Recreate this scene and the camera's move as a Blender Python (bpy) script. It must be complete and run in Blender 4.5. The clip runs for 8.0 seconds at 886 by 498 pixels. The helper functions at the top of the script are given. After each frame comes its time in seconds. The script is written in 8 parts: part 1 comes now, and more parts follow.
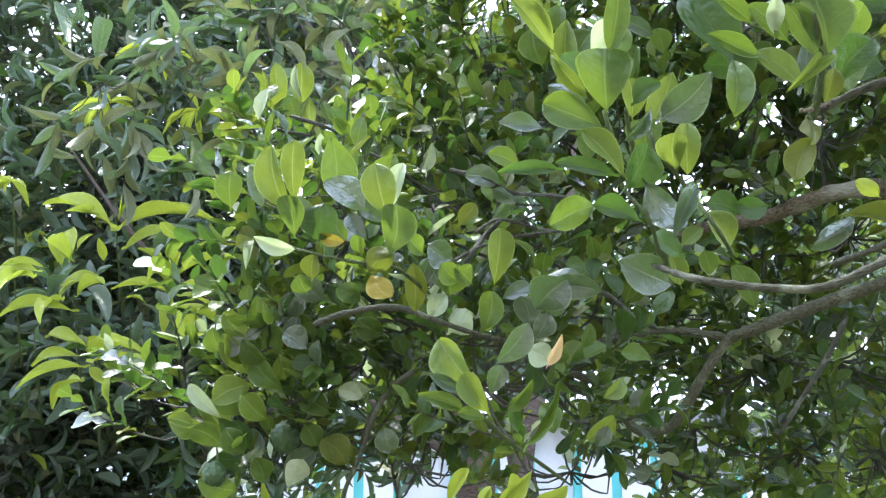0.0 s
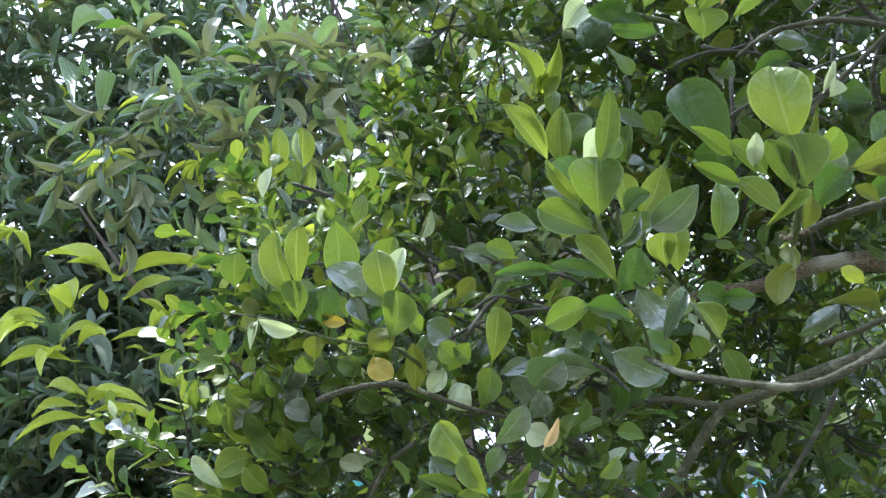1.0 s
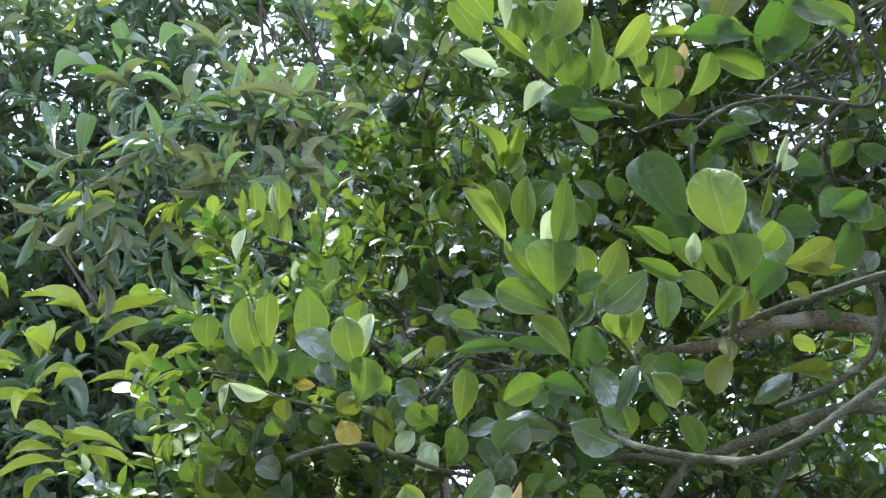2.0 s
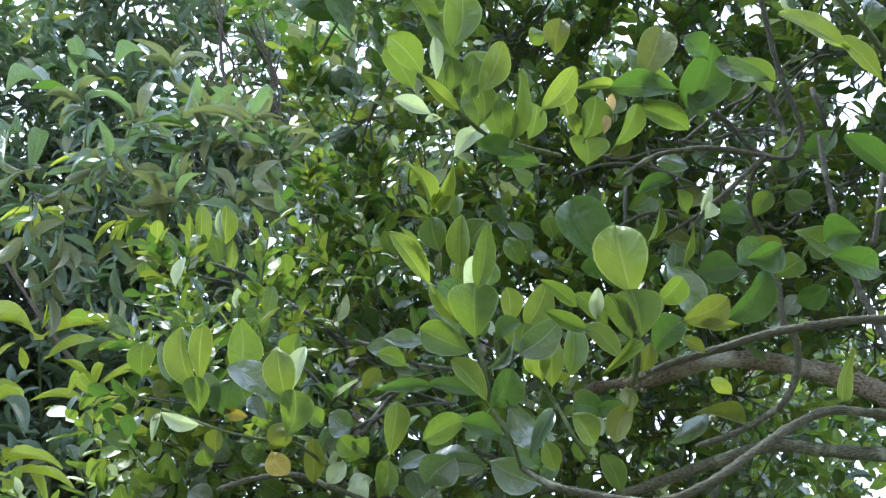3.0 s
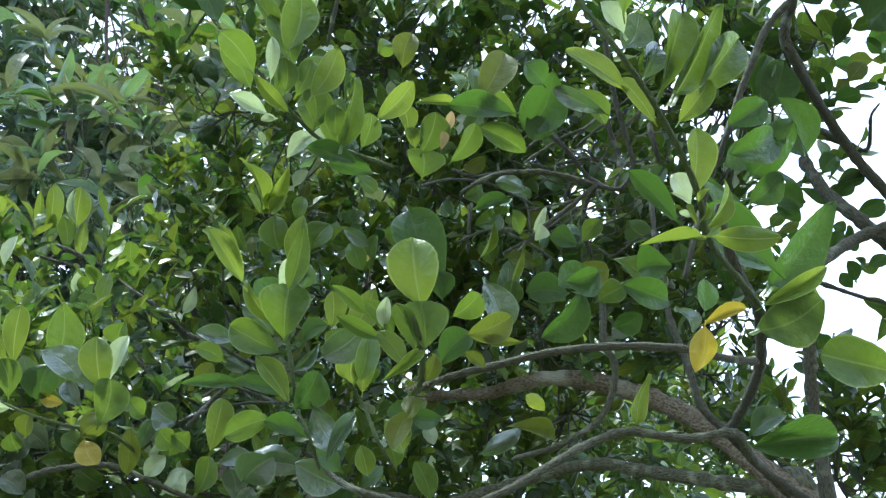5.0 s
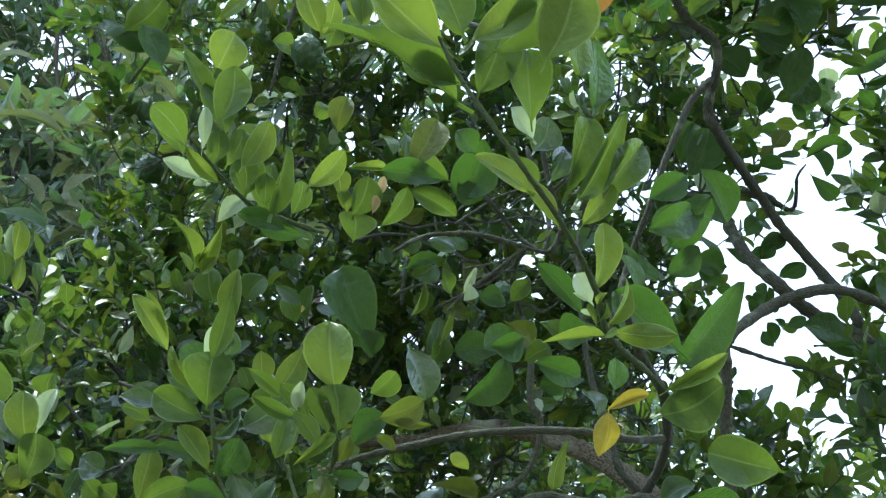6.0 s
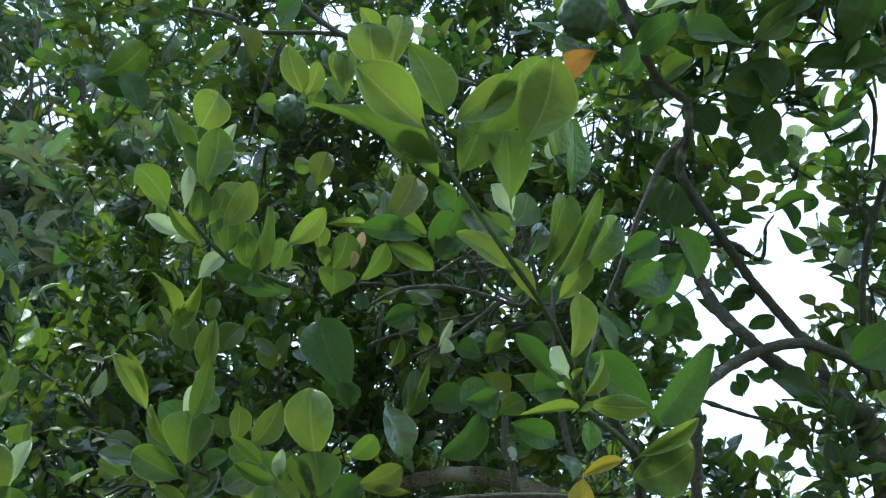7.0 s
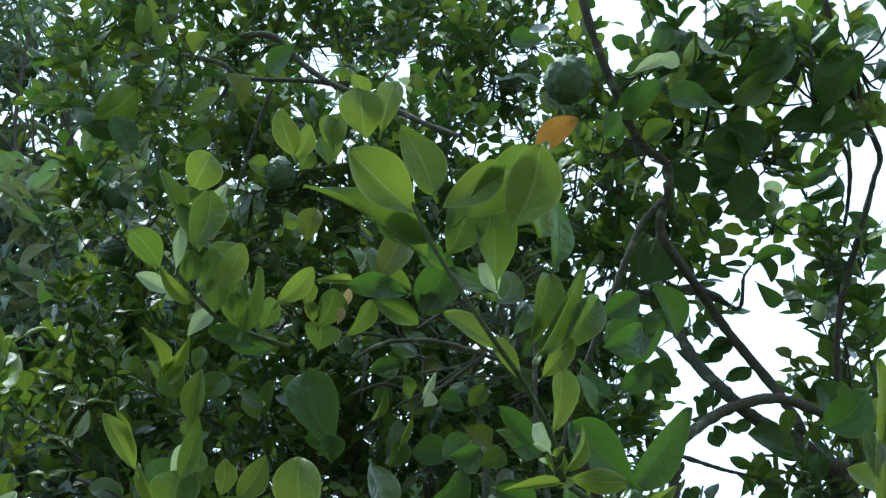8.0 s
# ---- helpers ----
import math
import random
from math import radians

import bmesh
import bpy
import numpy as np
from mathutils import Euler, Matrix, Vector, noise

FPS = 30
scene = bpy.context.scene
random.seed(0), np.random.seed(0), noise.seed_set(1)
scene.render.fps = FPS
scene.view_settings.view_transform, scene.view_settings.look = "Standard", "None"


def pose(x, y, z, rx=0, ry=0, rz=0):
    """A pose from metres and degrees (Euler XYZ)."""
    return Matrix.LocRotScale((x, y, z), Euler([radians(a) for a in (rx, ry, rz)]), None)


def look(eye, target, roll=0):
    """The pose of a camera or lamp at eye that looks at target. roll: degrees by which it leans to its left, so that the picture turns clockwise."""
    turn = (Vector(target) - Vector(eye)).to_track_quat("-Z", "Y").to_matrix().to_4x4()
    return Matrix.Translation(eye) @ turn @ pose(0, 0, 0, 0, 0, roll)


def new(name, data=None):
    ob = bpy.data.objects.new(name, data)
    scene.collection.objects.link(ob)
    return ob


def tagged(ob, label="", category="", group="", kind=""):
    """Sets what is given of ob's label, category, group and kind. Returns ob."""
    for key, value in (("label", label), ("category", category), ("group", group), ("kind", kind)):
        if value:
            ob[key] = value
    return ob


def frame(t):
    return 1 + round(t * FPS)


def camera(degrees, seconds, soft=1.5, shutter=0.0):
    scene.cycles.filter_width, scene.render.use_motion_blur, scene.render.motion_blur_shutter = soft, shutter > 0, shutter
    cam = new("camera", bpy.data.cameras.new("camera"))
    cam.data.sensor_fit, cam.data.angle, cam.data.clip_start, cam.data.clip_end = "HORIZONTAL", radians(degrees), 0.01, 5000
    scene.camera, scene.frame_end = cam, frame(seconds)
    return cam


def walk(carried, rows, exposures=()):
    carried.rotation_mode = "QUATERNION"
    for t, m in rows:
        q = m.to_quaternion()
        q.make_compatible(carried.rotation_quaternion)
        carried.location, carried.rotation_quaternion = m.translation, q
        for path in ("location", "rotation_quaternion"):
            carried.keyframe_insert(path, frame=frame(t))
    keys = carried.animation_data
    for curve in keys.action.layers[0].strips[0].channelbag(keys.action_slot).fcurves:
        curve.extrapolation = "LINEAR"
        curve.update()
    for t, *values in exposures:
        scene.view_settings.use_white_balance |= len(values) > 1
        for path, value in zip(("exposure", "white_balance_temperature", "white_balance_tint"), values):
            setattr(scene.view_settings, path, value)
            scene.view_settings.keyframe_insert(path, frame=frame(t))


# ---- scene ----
cam = camera(50.2, 8.0, soft=1.3)
PATH = [
    (0, (0.0000, 0.0000, 1.6000), (0.0000, 1.9319, 2.1176), 0.00),
    (0.5, (-0.0032, -0.0192, 1.6199), (-0.0017, 1.9032, 2.1715), -0.01),
    (1, (-0.0014, -0.0478, 1.6475), (0.0031, 1.8648, 2.2324), -0.17),
    (2.5, (0.0308, -0.1102, 1.6844), (0.1088, 1.7718, 2.3565), -0.05),
    (3, (0.0478, -0.1260, 1.6888), (0.1734, 1.7477, 2.3770), 0.39),
    (3.5, (0.0711, -0.1297, 1.6873), (0.2499, 1.7354, 2.3871), 1.00),
    (4, (0.0818, -0.1330, 1.6839), (0.3180, 1.7254, 2.3844), 1.60),
    (4.5, (0.0935, -0.1319, 1.6740), (0.3895, 1.7183, 2.3735), 2.16),
    (5, (0.1171, -0.1509, 1.6854), (0.4672, 1.6874, 2.3910), 2.62),
    (6.5, (0.1360, -0.2174, 1.7428), (0.6031, 1.5672, 2.5155), 3.00),
    (7, (0.1200, -0.2280, 1.7515), (0.6056, 1.5386, 2.5534), 2.95),
    (7.5, (0.1107, -0.2450, 1.7675), (0.6112, 1.5058, 2.5948), 3.04),
    (8, (0.1024, -0.2634, 1.7796), (0.6172, 1.4723, 2.6296), 3.29),
]
walk(cam, [(t, look(eye, target, roll)) for t, eye, target, roll in PATH], [(0.0, 2.02, 5850, 18), (0.6, 1.86, 5850, 17), (1.0, 1.74, 5800, 16), (3.0, 1.62, 5700, 13), (5.0, 1.34, 5600, 6), (6.5, 0.86, 5500, 1), (8.0, 0.44, 5450, -2)])

# ---- light: bright hazy overcast, sun behind the trees, high on the viewer's left ----
SUN_AZ, SUN_EL = radians(-38), radians(62)      # azimuth from +y, to the right
world = bpy.data.worlds.new("world")
scene.world = world
world.use_nodes = True
wn, wl = world.node_tree.nodes, world.node_tree.links
sky = wn.new("ShaderNodeTexSky")
sky.sky_type, sky.sun_disc = "NISHITA", False
sky.sun_elevation, sky.sun_rotation = SUN_EL, SUN_AZ
sky.air_density, sky.dust_density, sky.ozone_density = 1.0, 4.0, 1.0
clouds = wn.new("ShaderNodeTexNoise")
clouds.inputs["Scale"].default_value, clouds.inputs["Detail"].default_value = 1.6, 4.0
tint = wn.new("ShaderNodeMix")
tint.data_type = "RGBA"
tint.inputs[6].default_value, tint.inputs[7].default_value = (10.2, 11.5, 14.4, 1), (12.1, 13.3, 16.0, 1)
cover = wn.new("ShaderNodeMix")
cover.data_type = "RGBA"
cover.inputs[0].default_value = 0.88
wl.new(clouds.outputs["Fac"], tint.inputs[0])
wl.new(sky.outputs["Color"], cover.inputs[6])
wl.new(tint.outputs[2], cover.inputs[7])
wl.new(cover.outputs[2], wn["Background"].inputs["Color"])
wn["Background"].inputs["Strength"].default_value = 0.10

sun_data = bpy.data.lights.new("sun", "SUN")
sun_data.energy, sun_data.angle, sun_data.color = 4.0, radians(14), (1.0, 0.96, 0.86)
sun = new("sun", sun_data)
sun.matrix_world = look((0, 0, 0), (-math.sin(SUN_AZ) * math.cos(SUN_EL), -math.cos(SUN_AZ) * math.cos(SUN_EL), -math.sin(SUN_EL)))


# ---- materials ----
def nodes_of(name):
    m = bpy.data.materials.new(name)
    m.use_nodes = True
    n, l = m.node_tree.nodes, m.node_tree.links
    return m, n, l, n["Principled BSDF"], n["Material Output"]


def math_node(n, l, op, a, b=None, c=None):
    k = n.new("ShaderNodeMath")
    k.operation = op
    for i, v in enumerate((a, b, c)):
        if v is None:
            continue
        if isinstance(v, (int, float)):
            k.inputs[i].default_value = v
        else:
            l.new(v, k.inputs[i])
    return k.outputs[0]


def ramp_node(n, l, fac, stops):
    r = n.new("ShaderNodeValToRGB")
    while len(r.color_ramp.elements) < len(stops):
        r.color_ramp.elements.new(0.5)
    for e, (p, c) in zip(r.color_ramp.elements, stops):
        e.position, e.color = p, (*c, 1)
    l.new(fac, r.inputs[0])
    return r.outputs[0]


def mix_node(n, l, fac, a, b, blend="MIX"):
    k = n.new("ShaderNodeMix")
    k.data_type, k.blend_type = "RGBA", blend
    for i, v in ((0, fac), (6, a), (7, b)):
        if isinstance(v, (int, float)):
            k.inputs[i].default_value = v
        elif isinstance(v, tuple):
            k.inputs[i].default_value = (*v, 1)
        else:
            l.new(v, k.inputs[i])
    return k.outputs[2]


def leaf_material(name, dark, light, rib, trans, rough=0.38, through_light=0.4, veins=9.0, spots=0.25, shine=0.28):
    """A leaf blade: u runs across it, v from stalk to tip. Midrib and side veins paler, mottled, lets light through."""
    m, n, l, bsdf, out = nodes_of(name)
    uv = n.new("ShaderNodeUVMap")
    uv.uv_map = "leaf"
    sep = n.new("ShaderNodeSeparateXYZ")
    l.new(uv.outputs[0], sep.inputs[0])
    across = math_node(n, l, "ABSOLUTE", math_node(n, l, "SUBTRACT", sep.outputs[0], 0.5))
    mid = math_node(n, l, "SUBTRACT", 1.0, math_node(n, l, "MULTIPLY", across, 26.0))
    mid = math_node(n, l, "MAXIMUM", mid, 0.0)
    run = math_node(n, l, "SUBTRACT", math_node(n, l, "MULTIPLY", sep.outputs[1], veins), math_node(n, l, "MULTIPLY", across, veins * 0.55))
    saw = math_node(n, l, "ABSOLUTE", math_node(n, l, "SUBTRACT", math_node(n, l, "FRACT", run), 0.5))
    side = math_node(n, l, "MAXIMUM", math_node(n, l, "SUBTRACT", 1.0, math_node(n, l, "MULTIPLY", saw, 11.0)), 0.0)
    info, geo = n.new("ShaderNodeObjectInfo"), n.new("ShaderNodeNewGeometry")
    rnd = math_node(n, l, "FRACT", math_node(n, l, "ADD", info.outputs["Random"], geo.outputs["Random Per Island"]))
    rnd2 = math_node(n, l, "FRACT", math_node(n, l, "MULTIPLY", rnd, 17.31))
    big = n.new("ShaderNodeTexNoise")
    big.inputs["Scale"].default_value, big.inputs["Detail"].default_value = 38.0, 3.0
    l.new(geo.outputs["Position"], big.inputs["Vector"])
    fine = n.new("ShaderNodeTexNoise")
    fine.inputs["Scale"].default_value, fine.inputs["Detail"].default_value = 420.0, 2.0
    l.new(geo.outputs["Position"], fine.inputs["Vector"])
    base = mix_node(n, l, rnd, dark, light)
    base = mix_node(n, l, math_node(n, l, "MULTIPLY", big.outputs["Fac"], 0.5), base, tuple(c * 1.35 + 0.01 for c in light))
    mott = n.new("ShaderNodeTexNoise")
    mott.inputs["Scale"].default_value, mott.inputs["Detail"].default_value = 110.0, 4.0
    l.new(geo.outputs["Position"], mott.inputs["Vector"])
    base = mix_node(n, l, ramp_node(n, l, mott.outputs["Fac"], [(0.46, (0, 0, 0)), (0.76, (0.34, 0.34, 0.34))]), base, tuple(c * 0.55 for c in dark))
    blot = math_node(n, l, "MULTIPLY", math_node(n, l, "GREATER_THAN", fine.outputs["Fac"], 0.69), spots)
    base = mix_node(n, l, blot, base, (0.16, 0.14, 0.04))
    lines = math_node(n, l, "ADD", math_node(n, l, "MULTIPLY", mid, 0.55), math_node(n, l, "MULTIPLY", side, 0.02))
    base = mix_node(n, l, lines, base, rib)
    edge = math_node(n, l, "MULTIPLY", math_node(n, l, "GREATER_THAN", across, 0.46), 0.55)
    base = mix_node(n, l, edge, base, rib)
    l.new(base, bsdf.inputs["Base Color"])
    l.new(math_node(n, l, "ADD", rough - 0.12, math_node(n, l, "MULTIPLY", rnd2, 0.24)), bsdf.inputs["Roughness"])
    bsdf.inputs["Specular IOR Level"].default_value = shine
    bump = n.new("ShaderNodeBump")
    bump.inputs["Strength"].default_value, bump.inputs["Distance"].default_value = 0.6, 0.007
    height = math_node(n, l, "SUBTRACT", math_node(n, l, "ADD", math_node(n, l, "MULTIPLY", big.outputs["Fac"], 1.5), math_node(n, l, "MULTIPLY", mott.outputs["Fac"], 0.35)), math_node(n, l, "ADD", math_node(n, l, "MULTIPLY", mid, 0.12), math_node(n, l, "MULTIPLY", side, 0.035)))
    l.new(height, bump.inputs["Height"])
    l.new(bump.outputs[0], bsdf.inputs["Normal"])
    tr = n.new("ShaderNodeBsdfTranslucent")
    l.new(mix_node(n, l, lines, mix_node(n, l, rnd2, trans, tuple(c * 0.72 for c in trans)), rib), tr.inputs["Color"])
    mix = n.new("ShaderNodeMixShader")
    mix.inputs[0].default_value = through_light
    l.new(bsdf.outputs[0], mix.inputs[1])
    l.new(tr.outputs[0], mix.inputs[2])
    l.new(mix.outputs[0], out.inputs["Surface"])
    return m


LEAF = {
    "g": leaf_material("lime_leaf", (0.040, 0.080, 0.014), (0.074, 0.130, 0.023), (0.21, 0.29, 0.09), (0.150, 0.234, 0.022), 0.30, 0.34),
    # f: young leaves, and a brighter copy with sunlight painted in for lit ones
    "f": leaf_material("lime_leaf_young_sunlit", (0.072, 0.126, 0.017), (0.115, 0.180, 0.028), (0.30, 0.38, 0.13), (0.220, 0.297, 0.030), 0.34, 0.36),
    # d: dark copy of the leaf, shade and silhouette painted into its colour
    "d": leaf_material("lime_leaf_shaded", (0.027, 0.062, 0.014), (0.050, 0.094, 0.024), (0.10, 0.16, 0.05), (0.080, 0.170, 0.018), 0.30, 0.34),
    "s": leaf_material("lime_leaf_waxy", (0.034, 0.064, 0.034), (0.066, 0.104, 0.058), (0.18, 0.25, 0.15), (0.11, 0.20, 0.04), 0.24, 0.18, shine=1.0),
    # p: pale underside colour, doubling as a painted glint on glossy leaves
    "p": leaf_material("lime_leaf_underside_glint", (0.34, 0.43, 0.27), (0.46, 0.54, 0.37), (0.5, 0.6, 0.4), (0.36, 0.46, 0.2), 0.5, 0.35),
    "y": leaf_material("lime_leaf_yellowing", (0.22, 0.185, 0.022), (0.32, 0.270, 0.036), (0.36, 0.36, 0.12), (0.34, 0.28, 0.025), 0.45, 0.34, 9.0, 0.6),
    "c": leaf_material("lime_leaf_withered", (0.46, 0.36, 0.19), (0.56, 0.46, 0.27), (0.5, 0.4, 0.2), (0.5, 0.38, 0.17), 0.6, 0.3, 9.0, 0.7),
    "e": leaf_material("lime_leaf_olive", (0.064, 0.088, 0.012), (0.105, 0.128, 0.020), (0.20, 0.24, 0.07), (0.15, 0.20, 0.018), 0.38, 0.34, 9.0, 0.5),
    "o": leaf_material("lime_leaf_orange", (0.32, 0.17, 0.035), (0.42, 0.23, 0.05), (0.28, 0.15, 0.03), (0.34, 0.17, 0.03), 0.5, 0.36, 9.0, 0.6),
    # m: base colour greyed and blued, painting the haze into the leaf
    "m": leaf_material("mango_leaf", (0.062, 0.104, 0.072), (0.122, 0.182, 0.128), (0.22, 0.29, 0.18), (0.15, 0.25, 0.07), 0.30, 0.34, 16.0, shine=0.55),
    "n": leaf_material("mango_leaf_young", (0.26, 0.35, 0.040), (0.37, 0.46, 0.060), (0.46, 0.54, 0.18), (0.45, 0.55, 0.05), 0.36, 0.42, 16.0),
    "b": leaf_material("mango_leaf_dull", (0.105, 0.130, 0.065), (0.165, 0.190, 0.095), (0.26, 0.28, 0.16), (0.17, 0.21, 0.06), 0.40, 0.3, 16.0),
}


def bark_material(name, dark, light, lichen, scale=60.0, patches=0.55):
    m, n, l, bsdf, out = nodes_of(name)
    tex = n.new("ShaderNodeTexCoord")
    big = n.new("ShaderNodeTexNoise")
    big.inputs["Scale"].default_value, big.inputs["Detail"].default_value = scale * 0.4, 5.0
    l.new(tex.outputs["Object"], big.inputs["Vector"])
    uv = n.new("ShaderNodeUVMap")
    uv.uv_map = "leaf"
    stretch = n.new("ShaderNodeMapping")
    stretch.inputs["Scale"].default_value = (2.4, 3.2, 1.0)
    l.new(uv.outputs[0], stretch.inputs["Vector"])
    fine = n.new("ShaderNodeTexNoise")
    fine.inputs["Scale"].default_value, fine.inputs["Detail"].default_value = 6.0, 6.0
    l.new(stretch.outputs[0], fine.inputs["Vector"])
    grain = ramp_node(n, l, fine.outputs["Fac"], [(0.36, (0, 0, 0)), (0.62, (1, 1, 1))])
    base = mix_node(n, l, grain, dark, light)
    spots = ramp_node(n, l, big.outputs["Fac"], [(patches, (0, 0, 0)), (patches + 0.12, (1, 1, 1))])
    base = mix_node(n, l, math_node(n, l, "MULTIPLY", spots, 0.75), base, lichen)
    l.new(base, bsdf.inputs["Base Color"])
    bsdf.inputs["Roughness"].default_value = 0.85
    bump = n.new("ShaderNodeBump")
    bump.inputs["Strength"].default_value, bump.inputs["Distance"].default_value = 1.0, 0.006
    l.new(math_node(n, l, "ADD", fine.outputs["Fac"], math_node(n, l, "MULTIPLY", big.outputs["Fac"], 0.6)), bump.inputs["Height"])
    l.new(bump.outputs[0], bsdf.inputs["Normal"])
    return m


BARK = bark_material("lime_bark", (0.040, 0.042, 0.022), (0.115, 0.122, 0.070), (0.30, 0.33, 0.23), 70.0, 0.56)
LIMB_BARK = bark_material("lime_limb_bark", (0.062, 0.050, 0.030), (0.185, 0.158, 0.100), (0.32, 0.33, 0.25), 26.0, 0.55)
TWIG = bark_material("lime_twig", (0.06, 0.095, 0.022), (0.12, 0.17, 0.042), (0.16, 0.17, 0.10), 120.0, 0.62)
DARK_TWIG = bark_material("dark_twig", (0.040, 0.042, 0.028), (0.10, 0.104, 0.070), (0.22, 0.24, 0.18), 90.0, 0.58)
MANGO_BARK = bark_material("mango_bark", (0.030, 0.022, 0.014), (0.090, 0.066, 0.044), (0.15, 0.15, 0.11), 30.0, 0.62)


def fruit_material():
    m, n, l, bsdf, out = nodes_of("lime_rind")
    tex = n.new("ShaderNodeTexCoord")
    pits = n.new("ShaderNodeTexVoronoi")
    pits.inputs["Scale"].default_value = 26.0
    l.new(tex.outputs["Object"], pits.inputs["Vector"])
    tone = n.new("ShaderNodeTexNoise")
    tone.inputs["Scale"].default_value, tone.inputs["Detail"].default_value = 3.0, 4.0
    l.new(tex.outputs["Object"], tone.inputs["Vector"])
    base = mix_node(n, l, tone.outputs["Fac"], (0.018, 0.046, 0.014), (0.044, 0.092, 0.026))
    base = mix_node(n, l, math_node(n, l, "MULTIPLY", pits.outputs["Distance"], 0.5), base, (0.07, 0.13, 0.045))
    l.new(base, bsdf.inputs["Base Color"])
    bsdf.inputs["Roughness"].default_value = 0.55
    bump = n.new("ShaderNodeBump")
    bump.inputs["Strength"].default_value, bump.inputs["Distance"].default_value = 0.22, 0.05
    l.new(pits.outputs["Distance"], bump.inputs["Height"])
    l.new(bump.outputs[0], bsdf.inputs["Normal"])
    return m


RIND = fruit_material()


def plain_material(name, a, b, scale, rough=0.8, bump_by=0.2, metal=0.0):
    m, n, l, bsdf, out = nodes_of(name)
    tex = n.new("ShaderNodeTexCoord")
    big, fine = n.new("ShaderNodeTexNoise"), n.new("ShaderNodeTexNoise")
    big.inputs["Scale"].default_value, big.inputs["Detail"].default_value = scale, 5.0
    fine.inputs["Scale"].default_value, fine.inputs["Detail"].default_value = scale * 14, 3.0
    l.new(tex.outputs["Object"], big.inputs["Vector"])
    l.new(tex.outputs["Object"], fine.inputs["Vector"])
    fac = math_node(n, l, "ADD", math_node(n, l, "MULTIPLY", big.outputs["Fac"], 0.7), math_node(n, l, "MULTIPLY", fine.outputs["Fac"], 0.3))
    l.new(mix_node(n, l, fac, a, b), bsdf.inputs["Base Color"])
    bsdf.inputs["Roughness"].default_value, bsdf.inputs["Metallic"].default_value = rough, metal
    bump = n.new("ShaderNodeBump")
    bump.inputs["Strength"].default_value, bump.inputs["Distance"].default_value = bump_by, 0.02
    l.new(fine.outputs["Fac"], bump.inputs["Height"])
    l.new(bump.outputs[0], bsdf.inputs["Normal"])
    return m


SOIL = plain_material("soil_and_litter", (0.030, 0.022, 0.012), (0.070, 0.082, 0.028), 2.0, 0.95, 0.8)
WHITE_WALL = plain_material("white_render", (0.70, 0.72, 0.74), (0.82, 0.83, 0.84), 1.2, 0.8)
BEIGE_WALL = plain_material("beige_render", (0.30, 0.27, 0.22), (0.42, 0.39, 0.33), 1.0, 0.85)
TURQUOISE = plain_material("turquoise_paint", (0.10, 0.52, 0.52), (0.16, 0.62, 0.60), 1.5, 0.5)
ROOF = plain_material("grey_sheet_roof", (0.22, 0.23, 0.25), (0.34, 0.35, 0.37), 2.0, 0.5)


# ---- building helpers ----
def hang(ob, parent):
    """Makes ob a child that is still placed in the world's metres."""
    root = parent
    while root.parent:
        root = root.parent
    ob.parent = parent
    if parent == root:
        ob.matrix_parent_inverse = Matrix.Translation(-root.location)


def part(name, mesh, material, parent, label="", kind=""):
    """Links a mesh as one object under a thing or a part. A bmesh is turned into a mesh first."""
    if isinstance(mesh, bmesh.types.BMesh):
        data = bpy.data.meshes.new(name)
        mesh.to_mesh(data)
        mesh.free()
        mesh = data
    if material is not None:
        mesh.materials.append(material)
    ob = new(name, mesh)
    if parent:
        hang(ob, parent)
    return tagged(ob, label, "", "", kind)


def thing(name, place, label, category, group="", kind=""):
    ob = new(name)
    ob.empty_display_size = 0.1
    ob.location = place
    return tagged(ob, label, category, group, kind)


def mesh_of(name, verts, faces, uvs, materials, index=None):
    """A smooth mesh from arrays; uvs are by vertex."""
    data = bpy.data.meshes.new(name)
    data.from_pydata(np.asarray(verts).tolist(), [], np.asarray(faces).tolist())
    layer = data.uv_layers.new(name="leaf")
    loops = np.empty(len(data.loops), dtype=np.int32)
    data.loops.foreach_get("vertex_index", loops)
    layer.data.foreach_set("uv", np.asarray(uvs, dtype=np.float32)[loops].ravel())
    for m in materials:
        data.materials.append(m)
    if index is not None:
        data.polygons.foreach_set("material_index", np.asarray(index, dtype=np.int32))
    data.polygons.foreach_set("use_smooth", np.ones(len(data.polygons), dtype=bool))
    data.update()
    return data


